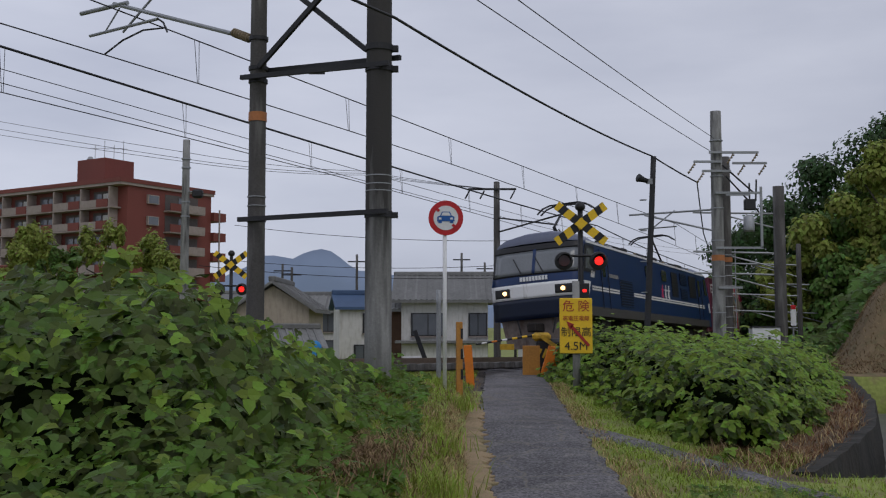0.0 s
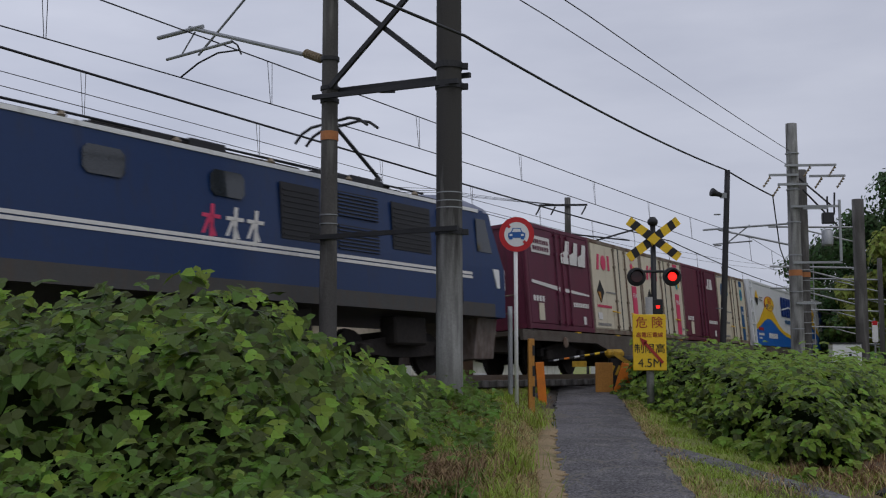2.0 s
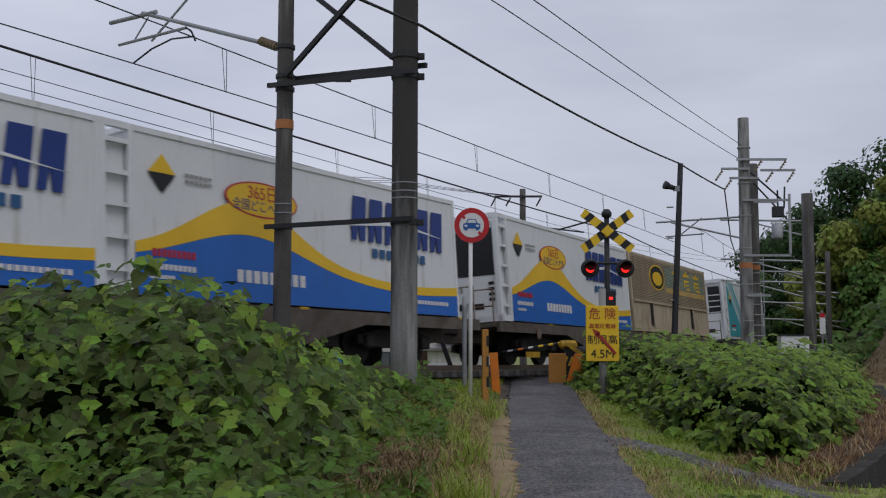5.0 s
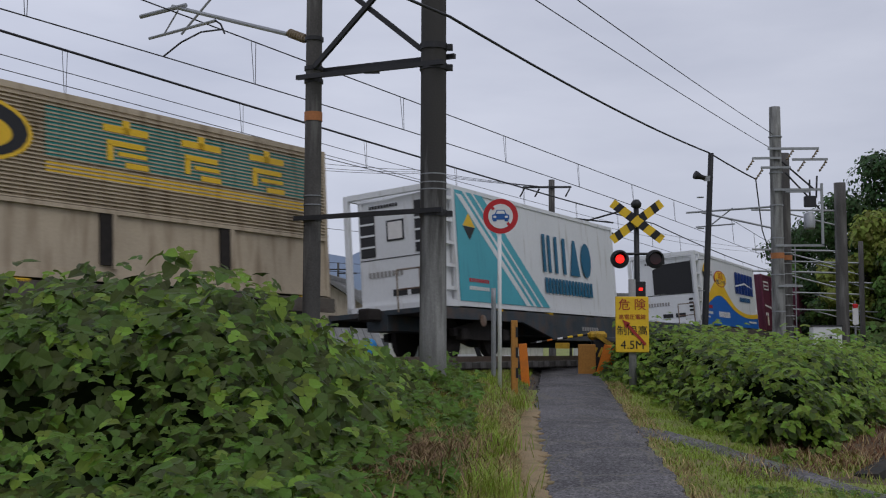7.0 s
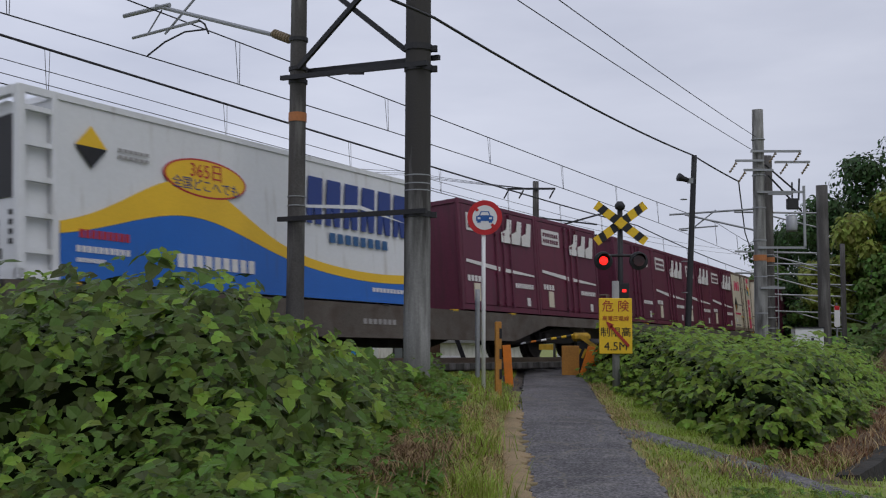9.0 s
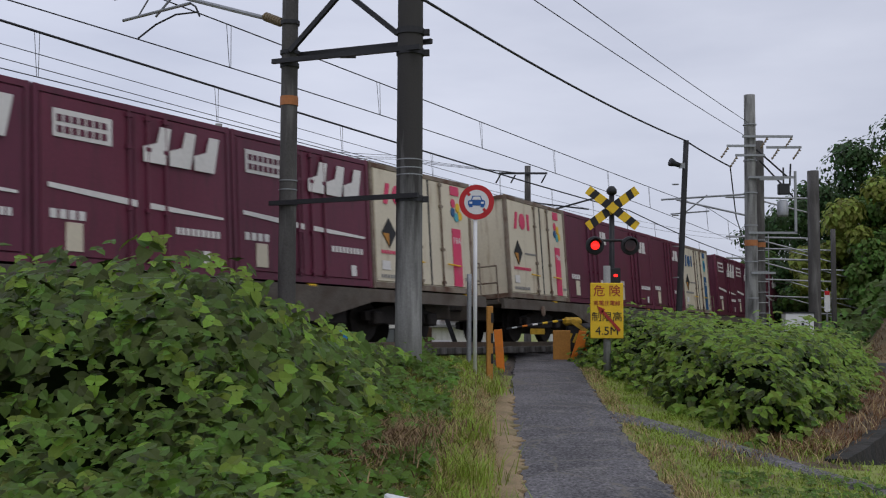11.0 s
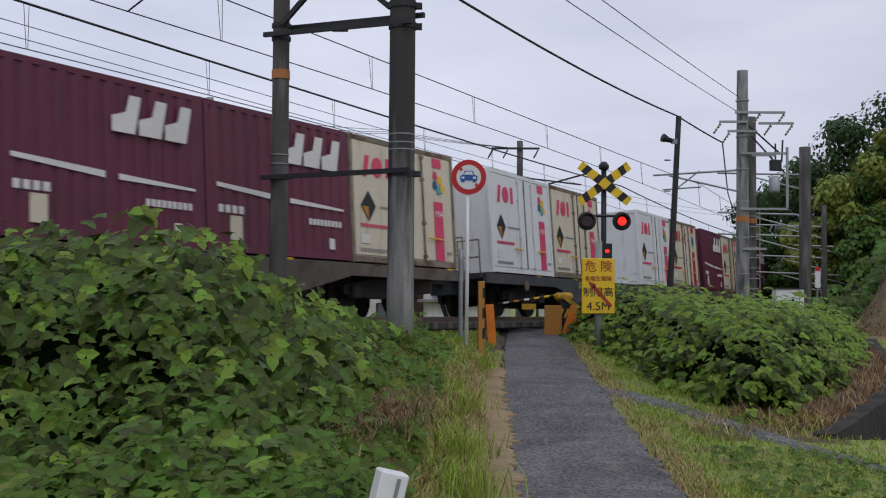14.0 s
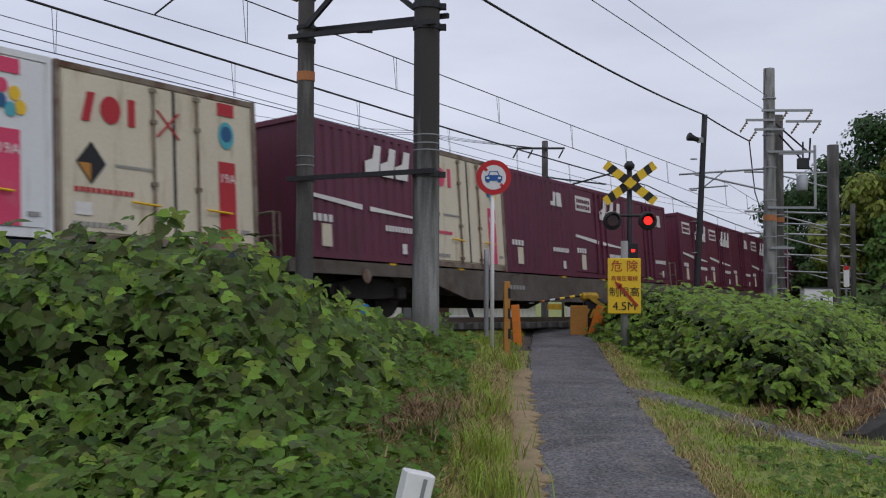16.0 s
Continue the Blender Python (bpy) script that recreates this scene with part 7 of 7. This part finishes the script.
for fl in range(2, NF):
    z = top_ - FH * (NF - fl)
    link("balcony_slab", boxed(-1.45, 0, 1.2, LF, z - 0.12, z + 0.08), B["slab"], apt)
    for k, y in enumerate(bays):
        rc = link("recess", boxed(-0.05, 0.06, y + 0.4, y + 4.6, z + 0.1, z + 2.35), B["dim"], apt)
        link("window", boxed(-0.09, -0.03, y + 0.9, y + 2.6, z + 0.15, z + 2.0), B["pale"] if k % 3 == 0 else M["winglass"], rc)
        link("window", boxed(-0.09, -0.03, y + 2.9, y + 4.2, z + 0.15, z + 2.0), M["winglass"], rc)
        link("party_wall", boxed(-1.4, 0, y - 0.15, y + 0.05, z + 0.08, z + FH - 0.15), B["slab"], apt)
        link("parapet", boxed(-1.5, -1.4, y + 0.1, y + 2.3, z + 0.05, z + 1.1), B["brick"], apt)
        link("railing_panel", boxed(-1.48, -1.42, y + 2.35, y + 5.4, z + 0.1, z + 1.05), B["slab"], apt)
    # gable side
    for x in (3.2,):
        w_ = link("bay_window", boxed(x, x + 1.9, -0.35, 0.02, z + 0.75, z + 1.95), B["slab"], apt)
        link("pane", boxed(x + 0.15, x + 1.75, -0.37, -0.34, z + 0.85, z + 1.85), M["winglass"], w_)
    link("gable_slab", boxed(6.2, 12.6, -1.3, 0, z - 0.12, z + 0.08), B["slab"], apt)
    link("gable_parapet", boxed(6.2, 8.6, -1.35, -1.25, z + 0.05, z + 1.05), B["brick"], apt)
    link("gable_railing", boxed(8.6, 12.6, -1.33, -1.27, z + 0.05, z + 1.05), B["slab"], apt)
    g2 = link("gable_recess", boxed(6.4, 12.4, -0.05, 0.05, z + 0.1, z + 2.3), B["dim"], apt)
    link("window", boxed(8.8, 10.8, -0.09, -0.03, z + 0.15, z + 2.0), M["winglass"], g2)
    st2 = link("stair_balcony", boxed(LS, LS + 2.4, -0.6, 3.0, z - 0.6, z + 0.6), B["brick"], apt)
    link("stair_column", boxed(LS + 0.9, LS + 1.1, -0.75, -0.62, z - 1.9, z + 1.0), B["slab"], apt)


def house(x, y, z, w, d, eave, ridge, wall, roof, label, turn=0, windows=(), over=0.6, gable=True, rows=16):
    """A small house: walls, a tiled gable roof along its width, windows with frames."""
    ob = thing("house", label, "house", "houses beyond the railway", m=pose(x, y, z, 0, 0, turn))
    bm = bmesh.new()
    pts = [(-d / 2, 0), (d / 2, 0), (d / 2, eave), (0, ridge - 0.12), (-d / 2, eave)]
    slab(bm, pts, -w / 2, w / 2)
    link("wall", bm, wall, ob)
    for s in (-1, 1):
        bm = bmesh.new()
        slab(bm, [(0, ridge), (s * (d / 2 + over), eave - over * (ridge - eave) / (d / 2)), (s * (d / 2 + over), eave - over * (ridge - eave) / (d / 2) + 0.16), (0, ridge + 0.16)], -w / 2 - over, w / 2 + over)
        r_ = link("roof", bm, roof, ob)
        if s < 0 and rows:
            n = int((w + 2 * over) / 0.33)
            for k in range(n):
                xx = -w / 2 - over + 0.16 + k * 0.33
                link("roof_rib", bar(bmesh.new(), (xx, 0, ridge + 0.17), (xx, -(d / 2 + over), eave - over * (ridge - eave) / (d / 2) + 0.17), 0.12, 0.08), roof, r_)
    link("ridge", boxed(-w / 2 - over, w / 2 + over, -0.18, 0.18, ridge + 0.08, ridge + 0.36, bevel=0.05), roof, ob)
    for wx, wz, ww, wh in windows:
        f = link("window", boxed(wx - ww / 2 - 0.07, wx + ww / 2 + 0.07, -d / 2 - 0.08, -d / 2 + 0.02, wz - 0.07, wz + wh + 0.07), M["darksteel"], ob)
        for k in (0, 1):
            a = wx - ww / 2 + k * ww / 2
            link("pane", boxed(a + 0.03, a + ww / 2 - 0.03, -d / 2 - 0.1, -d / 2 - 0.05, wz, wz + wh), M["winglass"], f)
        link("sill", boxed(wx - ww / 2 - 0.1, wx + ww / 2 + 0.1, -d / 2 - 0.16, -d / 2, wz - 0.14, wz - 0.07), B["slab"], f)
    return ob


hb = house(0.1, 66, -1.2, 5.2, 6.0, 4.6, 6.0, B["pale"], B["tile"], "white plaster house with grey tiled roof", windows=((-1.0, 2.4, 1.9, 1.25), (2.0, 2.4, 1.0, 1.25)))
link("lean_to_roof", bar(bmesh.new(), (-2.9, -3.9, 2.0), (2.9, -3.9, 2.0), 1.9, 0.14), B["tile"], hb)
link("lean_to_wall", boxed(-2.5, 2.5, -4.4, -3.0, 0, 1.9), B["pale"], hb)
house(-8.45, 55, -1.2, 6.0, 3.6, 3.85, 5.05, B["plaster"], B["tile"], "beige plaster house with a brown-edged gable roof", turn=90, rows=14, over=0.4)
house(-7.6, 49, -1.6, 2.6, 2.2, 2.5, 3.1, B["plaster"], B["tile"], "small beige annex with a grey tiled roof", turn=20, rows=8)
house(-7.9, 74, -1.2, 3.4, 4.0, 4.1, 5.0, B["pale"], B["tile"], "pale two-storey house with a grey tiled roof", windows=((0.0, 2.6, 1.6, 1.3), (-0.3, 0.4, 1.6, 1.5)), rows=10)
house(-5.1, 62, -1.2, 2.4, 3.2, 4.0, 4.7, B["pale"], B["bluetile"], "white house with a blue metal roof", turn=12, windows=((0.6, 2.6, 0.8, 1.0), (0.2, 0.6, 1.0, 1.2)), rows=0, over=0.3)
house(-3.6, 70, -1.2, 2.2, 4.0, 4.1, 4.9, B["wood"], B["tile"], "dark timber house with a grey roof", rows=10)
house(-14.6, 84, -1.2, 5.0, 5.0, 4.2, 5.4, B["pale"], B["tile"], "white house with a dark tiled roof", turn=8, rows=0)
house(10.0, 88, -1.2, 7.0, 6.0, 4.0, 5.2, B["pale"], B["tile"], "pale house with a wide grey roof", rows=0)
house(-22.5, 52, -1.2, 4.0, 5.0, 4.2, 5.6, B["wood"], B["brick"], "brown house with a red-brown roof", turn=10, rows=10)
for x, y, zt in ((-6.6, 80, 7.2), (-11.0, 76, 6.0), (-12.6, 82, 6.6), (1.5, 84, 7.6), (3.6, 90, 7.2), (6.2, 90, 7.4)):
    o = pole(x, y, -1.2, zt, 0.12, 0.09, M["oldpole"], "thin dark utility pole among the houses", "utility_pole")
    link("cross_arm", boxed(-0.7, 0.7, -0.05, 0.05, zt - 0.6, zt - 0.5), M["darksteel"], o)
bn = thing("blue_drum", "blue and orange plastic drum behind the bushes", "drum", m=pose(-3.75, 30.5, 0.42))
link("drum", lathe(bmesh.new(), [(0.2, 0.2), (0.22, 0.3), (0.22, 0.75), (0.16, 0.85), (0.07, 0.9)], 16), B["cloth"], bn, smooth=True)
link("base", lathe(bmesh.new(), [(0.22, -0.3), (0.22, 0.2)], 16), M["orange"], bn, smooth=True)

# the mountains, with the haze of distance put into their blue-grey colour
bm = bmesh.new()
prev = None
for k in range(141):
    x = -1700 + 24 * k
    h = 108 + 62 * math.exp(-((x + 330) / 75) ** 2) + 52 * math.exp(-((x + 450) / 65) ** 2) + 26 * math.exp(-((x + 230) / 90) ** 2) - 62 * smooth(-180, 300, x) + 26 * noise.noise((x * 0.012, 0, 0)) + 8 * noise.noise((x * 0.06, 2, 0))
    row = [bm.verts.new((x, 2500, -20)), bm.verts.new((x, 2560, h * 0.7)), bm.verts.new((x, 2640, h + 12)), bm.verts.new((x, 2900, -20))]
    if prev:
        for i in range(3):
            bm.faces.new((prev[i], row[i], row[i + 1], prev[i + 1]))
    prev = row
bmesh.ops.recalc_face_normals(bm, faces=bm.faces)
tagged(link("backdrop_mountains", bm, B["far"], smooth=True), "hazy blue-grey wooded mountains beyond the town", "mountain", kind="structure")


def motions():
    """The train runs through, from far down the line to the left; the crossing lamps flash in turn, covered by added
    blinds.
    """
    for ob, q, half, dy in MOVERS:
        walk(ob, [(t, chord(FRONT + q - gone(t), half) @ pose(0, dy, 0)) for t in np.arange(0, 16.01, 0.5)])
    for ob, e, hinge in BLINDS:
        # the lamp on one side shows for the first half of each beat, that on the other for the second
        rows, t, left = [(0.0, -84 if e > 0 else 0)], 0.24, True
        while t < 15.9:
            was = rows[-1][1]
            now = -84 if (e < 0) == left else 0
            rows += [(t - 0.035, was), (t + 0.035, now)]
            t, left = t + 0.53, not left
        rows.append((16.0, rows[-1][1]))
        walk(ob, [(t, pose(*hinge, a)) for t, a in rows])


motions()
